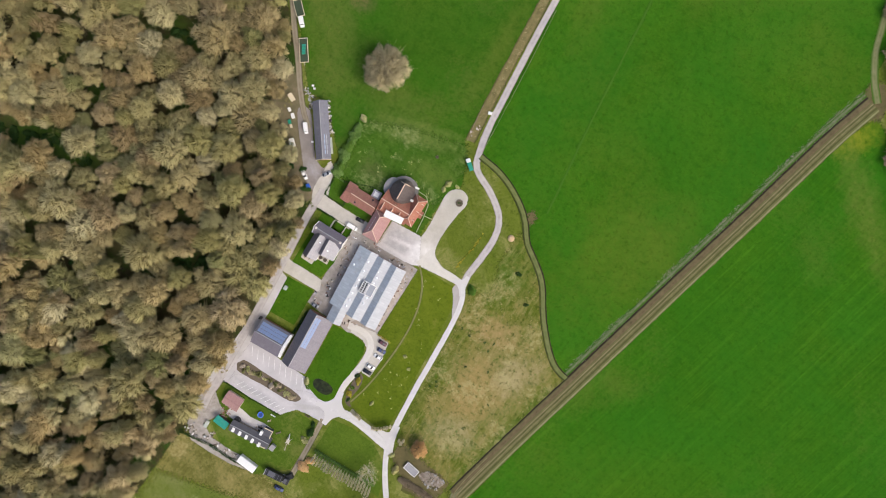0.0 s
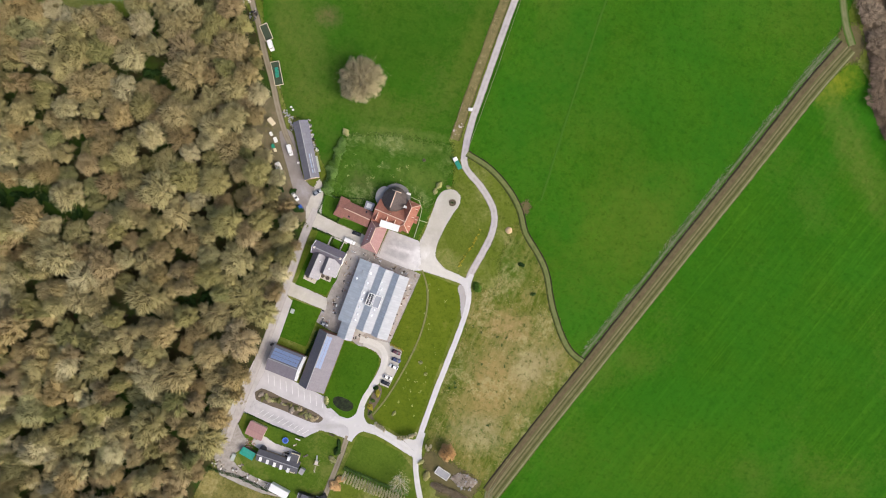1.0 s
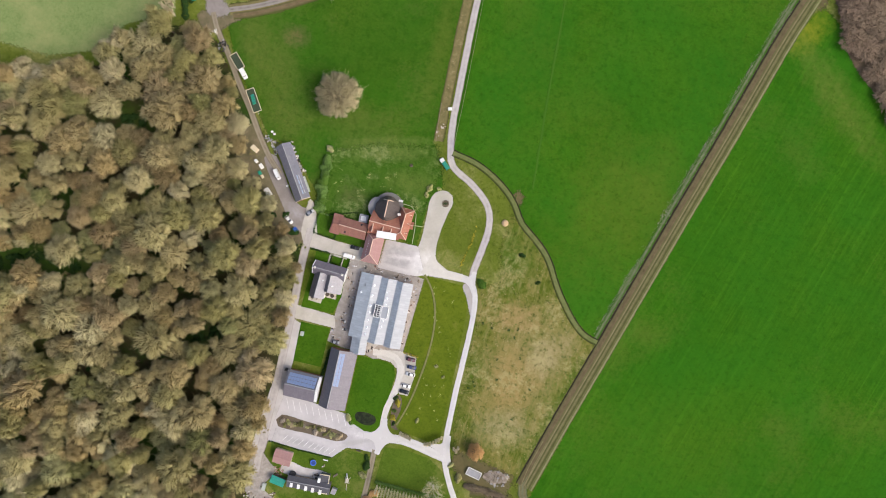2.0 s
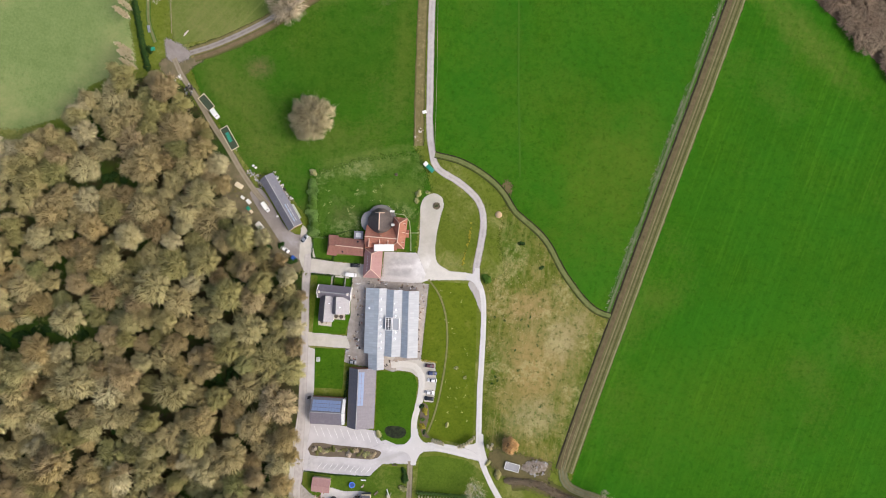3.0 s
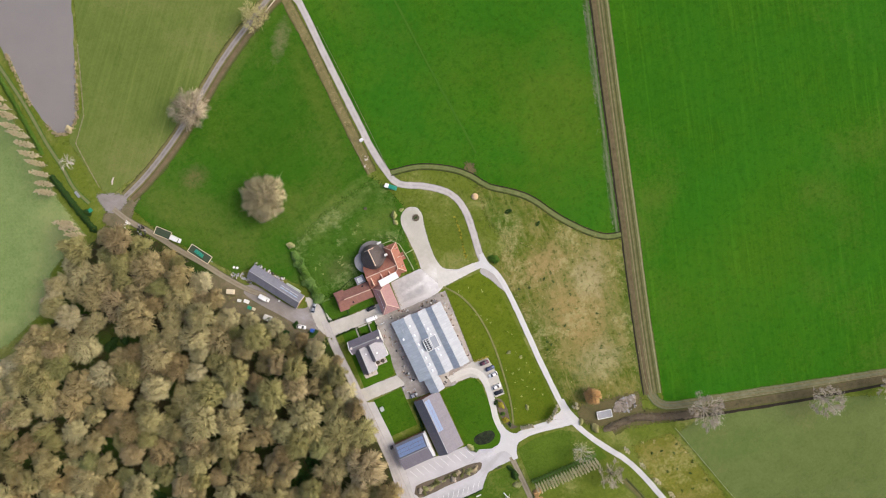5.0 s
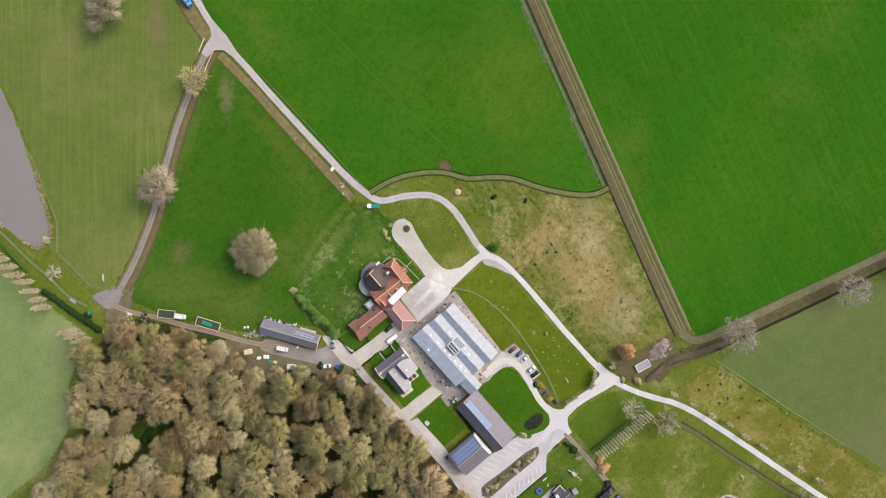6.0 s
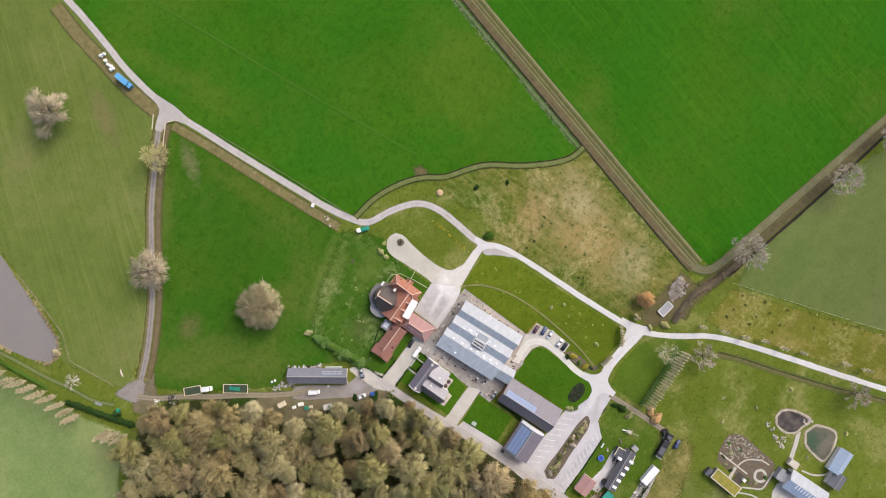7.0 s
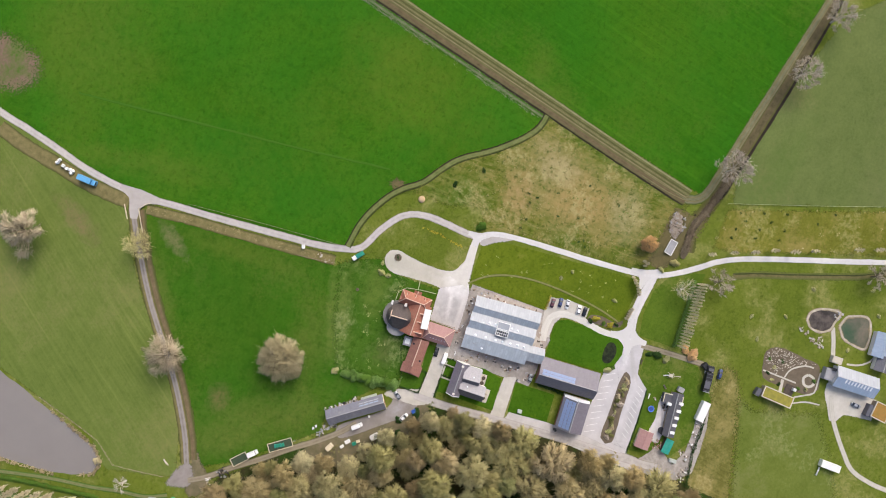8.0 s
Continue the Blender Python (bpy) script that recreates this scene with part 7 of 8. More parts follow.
field([(47.4, -113.9), (66.5, -114.7), (75.9, -141.5), (90.6, -182.5), (106.6, -226.8), (87.8, -233.4), (71.6, -189.3), (57.9, -148.0), (50.7, -128.7)], M_strip, "dry yellow-brown orchard strip with saplings", soft=6)
# worn and muddy places
patch = lambda pts, m, label: field(pts, m, label, soft=9.0)
M_worn = grass("worn_ground", (0.095, 0.085, 0.038), (0.165, 0.135, 0.065), (0.09, 0.11, 0.03), (0.55, 0.7), 0.12)
M_bare = grass("bare_earth_patch", (0.15, 0.10, 0.075), (0.23, 0.17, 0.12), (0.075, 0.135, 0.022), (0.42, 0.62), 0.09, tufts=0.2)
field([(13.1, 242.0), (24.9, 232.7), (25.8, 219.1), (20.8, 206.5), (12.2, 203.2), (3.9, 210.6), (1.8, 223.7)], M_bare, "bare pinkish-brown earth patch in the pasture", soft=22)
patch([(121.3, 157.5), (121.4, 167.0), (127.1, 170.9), (134.6, 163.3), (133.6, 153.9), (126.7, 153.1)], M_worn, "worn brown corner where the lanes meet")
patch([(21.4, 32.3), (24.5, 34.9), (26.8, 32.3), (26.1, 28.2), (23.5, 29.2)], M_worn, "trampled mud beside the bank")
patch([(30.9, -87.6), (42.5, -89.2), (59.2, -91.9), (57.9, -102.3), (69.6, -109.1), (46.7, -104.8), (34.7, -99.2), (29.3, -93.9)], M_worn, "bare brown ground round the brushwood heap")
pond = sheet("water", [(-19.1, -85.6), (-17.6, -83.6), (-13.4, -83.0), (-9.8, -83.8), (-9.0, -86.1), (-10.8, -88.2), (-14.2, -88.7), (-17.6, -88.0)], 0.18, M_dark_water, "small dark pond in the mown lawn", "pond", True, 0.15)


# ---------------------------------------------------------------- fences, posts, bay lines
def fence(pts, label, h=1.2, step=3.0, material=None, rails=2, r=0.07):
    f = empty("fence", pts[0][0], pts[0][1], 0, 0, label, "fence")
    post_me = None
    o = np.array(pts[0])
    for a, b in zip(pts, pts[1:]):
        a, b = np.array(a) - o, np.array(b) - o
        n = max(1, int(np.hypot(*(b - a)) / step))
        for k in range(n):
            p = a + (b - a) * k / n
            if post_me is None:
                ob = box("post", 0, 0, h / 2, 0.14, 0.14, h, material or M_wood, f)
                post_me = ob.data
            else:
                ob = new("post", post_me)
                ob.parent = f
            ob.location = (p[0], p[1], 0)
        for j in range(rails):
            beam("rail", (*a, h * (0.95 - 0.45 * j)), (*b, h * (0.95 - 0.45 * j)), r, material or M_wood, f, sides=4)
    return f


M_rail = stained("green_rail", (0.42, 0.46, 0.28), (0.28, 0.33, 0.17), 0.9, 1.0, 5)
fence([(-10.6, 44.3), (-11.9, 60.5), (-13.7, 81.3), (-15.8, 102.1), (-17.4, 117.7)], "weathered post-and-rail fence along the track")
fence([(-123.1, 149.8), (-127.3, 134.7), (-132.1, 118.4), (-140.1, 107.7), (-138.7, 95.8), (-137.1, 84.7)], "pale post-and-rail fence round the meadow", r=0.05)
fence([(68.9, -113.2), (75.0, -130.9), (80.8, -148.0), (86.9, -165.1), (92.8, -181.7)], "thin wire fence on pale posts", material=M_rail, rails=1, r=0.07)
fence([(-27.7, 145.1), (-33.5, 141.5)], "cream-painted gate rails beside the lane", material=M_cream, r=0.10)
fence([(-23.1, 134.1), (-24.7, 136.3), (-27.4, 138.3), (-31.9, 135.7), (-36.9, 132.7)], "cream-painted gate rails beside the lane", material=M_cream, r=0.11)
fence([(-131.1, 85.1), (-129.6, 86.9), (-131.3, 84.1)], "short pale hurdle by the gateway", material=M_stone, r=0.12)
fence([(-25.4, 13.9), (-21.2, 13.9), (-18.4, 11.0), (-17.1, 4.5), (-16.3, -2.5)], "pale low rail round the oast garden", 0.4, 2.0, M_rail, 1, 0.2)
fence([(-17.6, 5.8), (-13.4, 6.4)], "pale low rail to the gravel drive", 0.4, 2.0, M_rail, 1, 0.2)
fence([(-21.8, 63.1), (-20.5, 52.7), (-19.2, 45.4)], "brown timber rails beside the track", 1.0, 3.0, M_wood, 1)
lines = empty("bay_markings", *(-37.6, -89.0), 0.0, 0, "white painted parking bay lines on asphalt", "road marking", kind="structure")
for i in range(10):
    for (ax, ay), (bx, by) in (((-51.4, -87.5), (-49.1, -91.7)),):
        dx = i * 3.05
        ox, oy = lines.location.x, lines.location.y
        box("bay_line", (ax + bx) / 2 + dx - ox, (ay + by) / 2 - oy, 0.105, math.hypot(bx - ax, by - ay), 0.15, 0.012, M_white, lines, turn=math.degrees(math.atan2(by - ay, bx - ax)))
    (cx0, cy0), (cx1, cy1), (ax, ay), (bx, by) = (-46.9, -105.2), (-24.3, -104.9), (-47.8, -106.6), (-46.0, -103.7)
    box("bay_line", cx0 + (cx1 - cx0) * i / 9 - ox, cy0 + (cy1 - cy0) * i / 9 - oy, 0.106, math.hypot(bx - ax, by - ay), 0.15, 0.012, M_white, lines, turn=math.degrees(math.atan2(by - ay, bx - ax)))


# ---------------------------------------------------------------- trailers, stores and yard clutter
def trailer(x, y, turn, L, W, floor_mat, rim_mat, label, name="flat_trailer"):
    e = empty(name, x, y, 0, turn, label, "trailer")
    box("deck", 0, 0, 0.75, L, W, 0.14, floor_mat, e)
    for s_ in (-1, 1):
        box("side_board", 0, s_ * W / 2, 0.95, L, 0.22, 0.5, rim_mat, e)
        box("end_board", s_ * L / 2, 0, 0.95, 0.22, W, 0.5, rim_mat, e)
    wheels(e, L * 0.6, W, 0.36)
    beam("drawbar", (L / 2, 0, 0.6), (L / 2 + 1.4, 0, 0.5), 0.08, M_steel, e)
    return e


def store(name, x, y, turn, sx, sy, sz, material, label, category="container", z=0.05):
    e = empty(name, x, y, z, turn, label, category)
    box("body", 0, 0, sz / 2, sx, sy, sz, material, e, bevel=0.08)
    n = max(3, int(sx / 0.9))
    for i in range(n):
        box("rib", -sx / 2 + (i + 0.5) * sx / n, 0, sz + 0.03, 0.09, sy * 0.96, 0.07, material, e)
    return e


def heap(name, x, y, r, h, count, mats, seed, label, category, spread=1.0):
    """A pile of odd pieces of timber, metal and plastic."""
    rng = random.Random(seed)
    e = empty(name, x, y, 0.03, 0, label, category)
    for i in range(count):
        a, d = rng.uniform(0, 6.28), r * math.sqrt(rng.random())
        s = (rng.uniform(0.3, 1.3), rng.uniform(0.2, 0.7), rng.uniform(0.15, 0.5))
        bm = bmesh.new()
        bmesh.ops.create_cube(bm, size=1.0, matrix=pose(math.cos(a) * d, math.sin(a) * d * spread, max(0.2, h * (1 - d / r)) * rng.uniform(0.4, 1), rng.uniform(-18, 18), rng.uniform(-18, 18), rng.uniform(0, 180)) @ Matrix.Diagonal((*s, 1)))
        part("piece", bm, rng.choice(mats), e)
    return e


M_deck = stained("green_deck", (0.06, 0.085, 0.05), (0.03, 0.045, 0.03), 0.8, 0.8, 4)
trailer(*(-117.5, 54.9), -43, 7.6, 3.6, M_deck, M_cream, "long dark green flatbed trailer with cream side boards")
van(*(-112.9, 50.1), -47, P_white, "white box van at the end of a trailer", 4.6, 2.2, 2.4)
pen = trailer(*(-105.1, 39.8), -54, 11.0, 3.8, M_deck, M_cream, "long narrow trailer with white sides and green sheeting")
for i in range(4):
    box("sheeting", -2.2 + i * 1.2, 0.2 - 0.1 * i, 1.1, 1.0, 1.6, 0.5, M_teal if i % 2 else M_green_sheet, pen, "green plastic sheeting", bevel=0.1)
heap("tyre_heap", *(-126.1, 60.2), 2.6, 1.2, 26, (M_rubber, M_rubber, M_steel, M_black), 31, "heap of black tyres and scrap by the track", "scrap heap")
heap("stone_heap", *(-132.0, 64.7), 1.6, 0.7, 12, (M_stone, M_white), 32, "pale heap of stones by the track", "stone heap")
store("garden_trailer", *(-145.2, 76.7), 20, 2.0, 1.5, 1.0, M_teal, "small green trailer on the bank", "trailer")
store("rowing_boat", *(-148.1, 85.8), -74, 3.2, 1.1, 0.5, M_steel, "pale grey upturned boat on the bank", "boat")
store("caravan", *(-98.1, 18.6), -27, 3.3, 2.1, 2.1, M_cream, "cream caravan at the edge of the wood", "caravan")
store("box_trailer", *(-86.6, 1.2), -42, 3.6, 2.3, 2.2, M_render, "off-white box trailer at the edge of the wood", "trailer")
store("storage_tank", *(-96.0, 13.4), -35, 1.7, 1.2, 1.2, M_white, "small white tank among yard clutter", "tank")
store("garden_trailer", *(-93.1, 11.8), -42, 2.4, 1.5, 1.0, M_white, "small white trailer among yard clutter", "trailer")
store("green_bin", *(-92.9, 8.7), -45, 1.7, 1.4, 1.2, M_teal, "green wheeled bin among yard clutter", "bin")
store("garden_trailer", *(-91.3, 7.4), -49, 1.6, 1.1, 0.9, M_cream, "small cream trailer among yard clutter", "trailer")
store("blue_tank", *(-69.7, -11.6), -37, 2.0, 1.6, 1.2, M_blue, "blue plastic tank at the edge of the wood", "tank")
store("sheeted_stack", *(-71.2, 9.5), -53, 7.4, 2.2, 1.2, M_tarp, "stack under a pale tarpaulin beside the shed", "stack")
junk_rng = random.Random(77)
for i in range(9):
    (ax, ay), (bx, by) = (-82.7, 25.1), (-73.3, 14.2)
    k = (i + 0.5) / 9
    heap("scrap_heap", ax + (bx - ax) * k + junk_rng.uniform(-0.5, 0.5), ay + (by - ay) * k + junk_rng.uniform(-0.5, 0.5), 1.0, 0.9, 7, (M_steel, M_lead, M_timber, M_white, M_rubber, M_stone), 40 + i, "heap of scrap against the long shed", "scrap heap")
for i, q in enumerate(((-93.7, 24.9), (-90.3, 23.6), (-88.4, 20.4), (-82.7, 25.1))):
    heap("scrap_heap", *q, 1.9, 0.9, 14, (M_steel, M_lead, M_stone, M_timber), 60 + i, "grey heap of scrap at the shed end", "scrap heap")
for i, q in enumerate(((-92.9, 28.5), (-91.6, 27.7), (-79.1, 6.6))):
    store("crate", *q, 30, 1.0, 0.8, 0.7, M_white, "small white crate in the grass", "crate")
# green lorry, tank and poles by the track end
lorry = empty("flatbed_lorry", *(-12.4, 36.8), 0.08, 142, "green flatbed lorry with a white cab on the track", "lorry")
box("flatbed", -0.9, 0, 0.95, 3.9, 2.0, 0.35, M_green_sheet, lorry, "green flatbed", bevel=0.05)
box("load", -1.2, 0.1, 1.3, 2.2, 1.5, 0.4, M_teal, lorry, bevel=0.1)
box("cab", 2.05, 0, 1.15, 1.7, 1.95, 1.7, M_white, lorry, "white cab", bevel=0.15)
box("windscreen", 2.75, 0, 1.6, 0.4, 1.6, 0.6, M_glass, lorry)
wheels(lorry, 5.2, 2.0, 0.4)
store("water_tank", *(-17.3, 61.8), 20, 1.9, 1.3, 1.2, M_white, "white water tank on the verge", "tank")
heap("pole_stack", *(-18.4, 50.1), 2.0, 0.4, 8, (M_wood, M_stone), 71, "loose timber poles on the verge", "timber stack", 2.2)
# blue lorry and wrapped bales
blue = empty("curtain_lorry", *(-23.3, 164.6), 0.1, -93, "light blue curtain-sided lorry beside white bales", "lorry")
box("box_body", -0.7, 0, 1.9, 6.6, 2.5, 2.6, M_sky_blue, blue, "light blue curtain body", bevel=0.12)
box("cab", 3.6, 0, 1.5, 1.7, 2.3, 2.0, M_sky_blue, blue, "light blue cab", bevel=0.2)
box("windscreen", 4.35, 0, 1.9, 0.3, 1.9, 0.8, M_glass, blue)
wheels(blue, 8.0, 2.5, 0.45)
for i, q in enumerate([(-20.5, 180.6), (-19.1, 180.0), (-21.0, 177.6), (-21.7, 175.7), (-21.6, 174.0), (-21.9, 172.6), (-22.9, 173.0)]):
    bm = bmesh.new()
    bmesh.ops.create_cone(bm, cap_ends=True, segments=16, radius1=0.78, radius2=0.78, depth=1.25, matrix=pose(0, 0, 0.8, 90, 0, 35))
    bmesh.ops.bevel(bm, geom=list(bm.edges), offset=0.08, segments=2, affect="EDGES")
    b_ = tagged(part("round_bale", bm, M_white), "white plastic-wrapped round bale on the verge", "bale", "wrapped bales")
    b_.matrix_basis = pose(*q, 0.06, 0, 0, 20 * i)
hay = bmesh.new()
bmesh.ops.create_uvsphere(hay, u_segments=18, v_segments=8, radius=1.6, matrix=Matrix.Diagonal((1, 1, 0.6, 1)))
h_ = tagged(part("straw_heap", hay, stained("straw_heap", (0.58, 0.42, 0.25), (0.42, 0.29, 0.16), 0.95, 1.0, 6)), "round heap of orange straw in the grass", "straw heap")
h_.matrix_basis = pose(*(21.9, 18.8), 0.1)
# tree guard ring, turning-place planting
for q, r in (((-27.0, 31.9), 0.8), ((-6.9, 19.6), 1.7)):
    bm = bmesh.new()
    bmesh.ops.create_cone(bm, cap_ends=False, segments=18, radius1=r, radius2=r * 0.9, depth=0.4, matrix=pose(0, 0, 0.2))
    bmesh.ops.create_cone(bm, cap_ends=True, segments=18, radius1=r * 0.86, radius2=r * 0.8, depth=0.14, matrix=pose(0, 0, 0.1))
    g_ = tagged(part("planter_ring", bm, M_earth), "ring of dark earth round a planting place", "planter")
    g_.matrix_basis = pose(*q, 0.09)
    bush(*q, r * 0.55, M_leaf, 660 + int(r * 10), "small dark shrub in an earth ring", 0.5)
store("electric_box", *(-53.0, -56.6), 5, 1.6, 2.0, 1.1, M_tarp, "grey-green box on the square lawn", "box", 0.14)

# ---------------------------------------------------------------- brushwood heap and open shed by the road
trailer(*(41.0, -95.4), -9, 6.6, 3.4, M_lead, M_white, "white-rimmed open trailer beside the brushwood heap")
heap("brushwood_heap", *(52.5, -94.3), 5.6, 1.4, 60, (M_wood, M_lead, M_stone, M_steel, M_timber, M_stone), 81, "grey heap of brushwood and timber", "brushwood", 0.8)
b2 = new("brushwood", tri_mesh("brushwood", leafy_arrays(9, 11, 7, 1.0, 900, 0.5)[0], M_twig_grey))
b2.matrix_basis = pose(*(51.3, -94.5), 0.05, 0, 0, 10)
tagged(b2, "grey tangle of cut branches on bare ground", "brushwood")

# ---------------------------------------------------------------- yard clutter by the barns
yrng = random.Random(91)
for i, (px, py) in enumerate((*[(-37.6, -27.4), (-36.3, -30.6), (-37.1, -34.5), (-36.1, -38.4), (-36.6, -42.3), (-35.8, -45.6), (-35.3, -49.3), (-38.9, -20.2), (-33.7, -19.1), (-25.9, -18.9), (-19.2, -19.4), (-14.2, -19.1), (-9.8, -26.6), (-9.3, -33.1), (-9.0, -38.9), (-8.5, -44.8), (-9.8, -48.2), (-23.3, -52.6), (-20.2, -53.9), (-16.8, -53.2), (-22.0, -56.0), (-40.2, -51.4), (-38.9, -54.0), (-30.6, -20.2), (-36.8, -15.0)], )):
    heap("yard_clutter", px, py, 0.8, 0.5, 4, (M_steel, M_timber, M_white, M_black, M_wood, M_rubber, M_stone), 200 + i, "small pile of crates and tools on concrete", "clutter")
for i in range(46):
    # crates and oddments along the barn walls and across the yard
    side = yrng.random()
    if side < 0.35:
        px, py = -8.2 + yrng.uniform(-1.0, 0.9), yrng.uniform(-51, -20)
    elif side < 0.75:
        px, py = yrng.uniform(-40.5, -34.8), yrng.uniform(-57, -20)
    else:
        px, py = yrng.uniform(-34, -8), -18.2 + yrng.uniform(-1.0, 0.8)
    heap("yard_clutter", px, py, 0.5, 0.35, yrng.randint(2, 4), (M_steel, M_timber, M_wood, M_stone, M_lead, M_wood, M_tile), 240 + i, "small pile of crates and tools on concrete", "clutter")
sheet("terrace", [(-24.1, -51.3), (-17.6, -51.1), (-20.2, -55.2), (-23.3, -57.1)], 0.10, M_pale_yard, "pale gravel paving before the barn", "paving", False, 0.1)

# ---------------------------------------------------------------- lower garden
hall = empty("garden_hall", *(-29.9, -121.6), 0, 6, "long low hall with dark felt roof and white dormers", "hall")
roofed(hall, 0, 0, 19.5, 4.6, 2.6, 3.9, M_wood, M_felt, ridge_mat=M_lead, shift=0.6)
for i, (px, py) in enumerate(((-24.0, -122.9), (-27.5, -123.0), (-30.7, -123.1), (-34.1, -123.3), (-37.5, -123.5), (-25.9, -117.9))):
    lx, ly = local(hall, px, py)
    d_ = box("dormer", lx, ly, 2.9, 1.25, 2.0, 1.9, M_white, hall, "white box dormer", bevel=0.08)
porch = store("porch", *(-23.5, -119.3), -83, 8.6, 4.2, 2.6, M_felt, "dark flat-roofed porch of the garden hall", "porch")
for s_ in (-1, 1):
    box("fascia", s_ * 4.25, 0, 2.6, 0.35, 4.3, 0.34, M_cream, porch, "cream fascia")
box("fascia", 0, 2.1, 2.6, 8.2, 0.4, 0.34, M_cream, porch, "cream fascia")
yard([(-23.1, -114.9), (-22.5, -118.0), (-31.3, -120.1), (-39.1, -121.3), (-44.8, -120.6), (-44.8, -116.8), (-41.6, -114.6), (-34.3, -115.7), (-27.0, -114.7)], 0.085, M_yard, "pale grey paved patio beside the hall")
heap("patio_clutter", *(-28.4, -118.5), 2.0, 0.7, 14, (M_timber, M_steel, M_black, M_wood), 301, "dark garden furniture stacked on the patio", "clutter", 1.6)
heap("brick_heap", *(-45.3, -119.2), 2.2, 0.9, 24, (M_tile_pink, M_brick, M_wood, M_stone), 302, "heap of red bricks and boards", "brick heap", 1.6)
bm = bmesh.new()
bmesh.ops.create_cone(bm, cap_ends=True, segments=20, radius1=1.6, radius2=1.55, depth=1.6, matrix=pose(0, 0, 0.8))
tank = tagged(part("round_tank", bm, M_black), "round black water tank on the patio", "tank")
tank.matrix_basis = pose(*(-38.7, -120.1), 0.085)
teal = empty("teal_store", *(-44.1, -124.2), 0, -5, "teal-roofed storage shed in the garden", "shed")
roofed(teal, 0, 0, 6.2, 3.4, 2.3, 2.8, M_timber, M_green_sheet, over=0.1)
store("green_skip", *(-49.7, -129.3), -88, 3.4, 1.6, 1.0, M_tarp, "pale green skip beside the rubble", "skip")
lodge = house("garden_lodge", (-44.9, -113.1, -0.5, 7.8, 5.8), 2.5, 3.6, M_cream, M_tile_pink, "small cream lodge with a pinkish tiled roof", "lodge", other=M_tile_pink)


def trampoline(x, y):
    e = empty("trampoline", x, y, 0.08, 0, "round trampoline with a bright blue pad", "trampoline")
    bm = bmesh.new()
    bmesh.ops.create_cone(bm, cap_ends=True, segments=28, radius1=1.15, radius2=1.15, depth=0.03, matrix=pose(0, 0, 0.78))
    part("mat", bm, plain("dark_blue_mat", (0.03, 0.06, 0.22), 0.7), e, "dark blue mat")
    n, verts, faces = 32, [], []
    for i in range(n):
        a = 2 * math.pi * i / n
        for r, z in ((1.15, 0.80), (1.7, 0.80), (1.72, 0.70), (1.15, 0.72)):
            verts.append((math.cos(a) * r, math.sin(a) * r, z))
    for i in range(n):
        for j in range(4):
            faces.append((i * 4 + j, ((i + 1) % n) * 4 + j, ((i + 1) % n) * 4 + (j + 1) % 4, i * 4 + (j + 1) % 4))
    shape("pad", verts, faces, plain("blue_pad", (0.05, 0.16, 0.62), 0.5), e, "bright blue pad")
    for i in range(6):
        a = 2 * math.pi * i / 6
        beam("leg", (math.cos(a) * 1.6, math.sin(a) * 1.6, 0), (math.cos(a) * 1.6, math.sin(a) * 1.6, 0.75), 0.04, M_steel, e)
    bm = bmesh.new()
    tube_bm(bm, [(math.cos(2 * math.pi * i / 24) * 1.74, math.sin(2 * math.pi * i / 24) * 1.74, 0.82) for i in range(25)], [0.05] * 25, 5)
    part("rim", bm, M_steel, e, "pale steel rim")
    e.scale = (0.82, 0.82, 1.0)


trampoline(*(-31.0, -112.1))


def bench(x, y, turn, label="white garden bench on the lawn", m=None):
    e = empty("garden_bench", x, y, 0.08, turn, label, "bench")
    box("seat", 0, 0, 0.45, 2.4, 0.55, 0.07, m or M_white, e, bevel=0.02)
    box("backrest", 0, 0.3, 0.72, 2.4, 0.07, 0.45, m or M_white, e, bevel=0.02)
    for sx in (-1, 1):
        box("leg", sx * 1.0, 0, 0.22, 0.1, 0.5, 0.44, m or M_white, e)


bench(*(-26.0, -109.4), 3)
bench(*(-12.6, -100.9), 0, "dark wooden bench on the lawn", M_timber)
bench(*(-19.6, -114.7), -129, "weathered wooden bench on the lawn", M_wood)
play = empty("play_frame", *(-13.7, -115.3), 0.08, -82, "pale timber climbing frame on the lawn", "play frame")
for sx in (-1, 1):
    for sy in (-1, 1):
        beam("leg", (sx * 1.2, sy * 1.2, 0), (sx * 0.9, sy * 0.6, 2.2), 0.1, M_stone, play)
box("platform", 0, 0, 1.3, 1.9, 1.5, 0.1, M_stone, play)
beam("swing_beam", (0.9, 0, 2.2), (4.0, 0.6, 2.2), 0.1, M_stone, play)
beam("leg", (4.0, -0.6, 0), (4.0, 0.6, 2.2), 0.09, M_stone, play)
beam("slide", (-0.9, 0, 1.3), (-3.0, -0.8, 0.1), 0.25, M_white, play)
store("garden_shed", *(-18.2, -121.6), -96, 2.7, 2.3, 1.9, M_lead, "small pale grey garden shed", "shed")
heap("toy_heap", *(-26.0, -112.4), 0.7, 0.4, 5, (M_sedum, M_white, M_wood), 305, "scattered garden toys on the lawn", "toys")
trucks = empty("black_lorry", *(-9.5, -131.2), 0.06, 6, "black articulated lorry beside the meadow", "lorry")
box("box_body", -1.2, 0, 1.7, 9.0, 3.0, 2.4, M_black, trucks, bevel=0.15)
for i in range(6):
    box("roof_bar", -5.0 + i * 1.5, 0, 2.95, 0.25, 2.8, 0.12, M_felt, trucks)
box("cab", 5.0, 0.1, 1.5, 2.6, 3.1, 2.6, M_black, trucks, bevel=0.3)
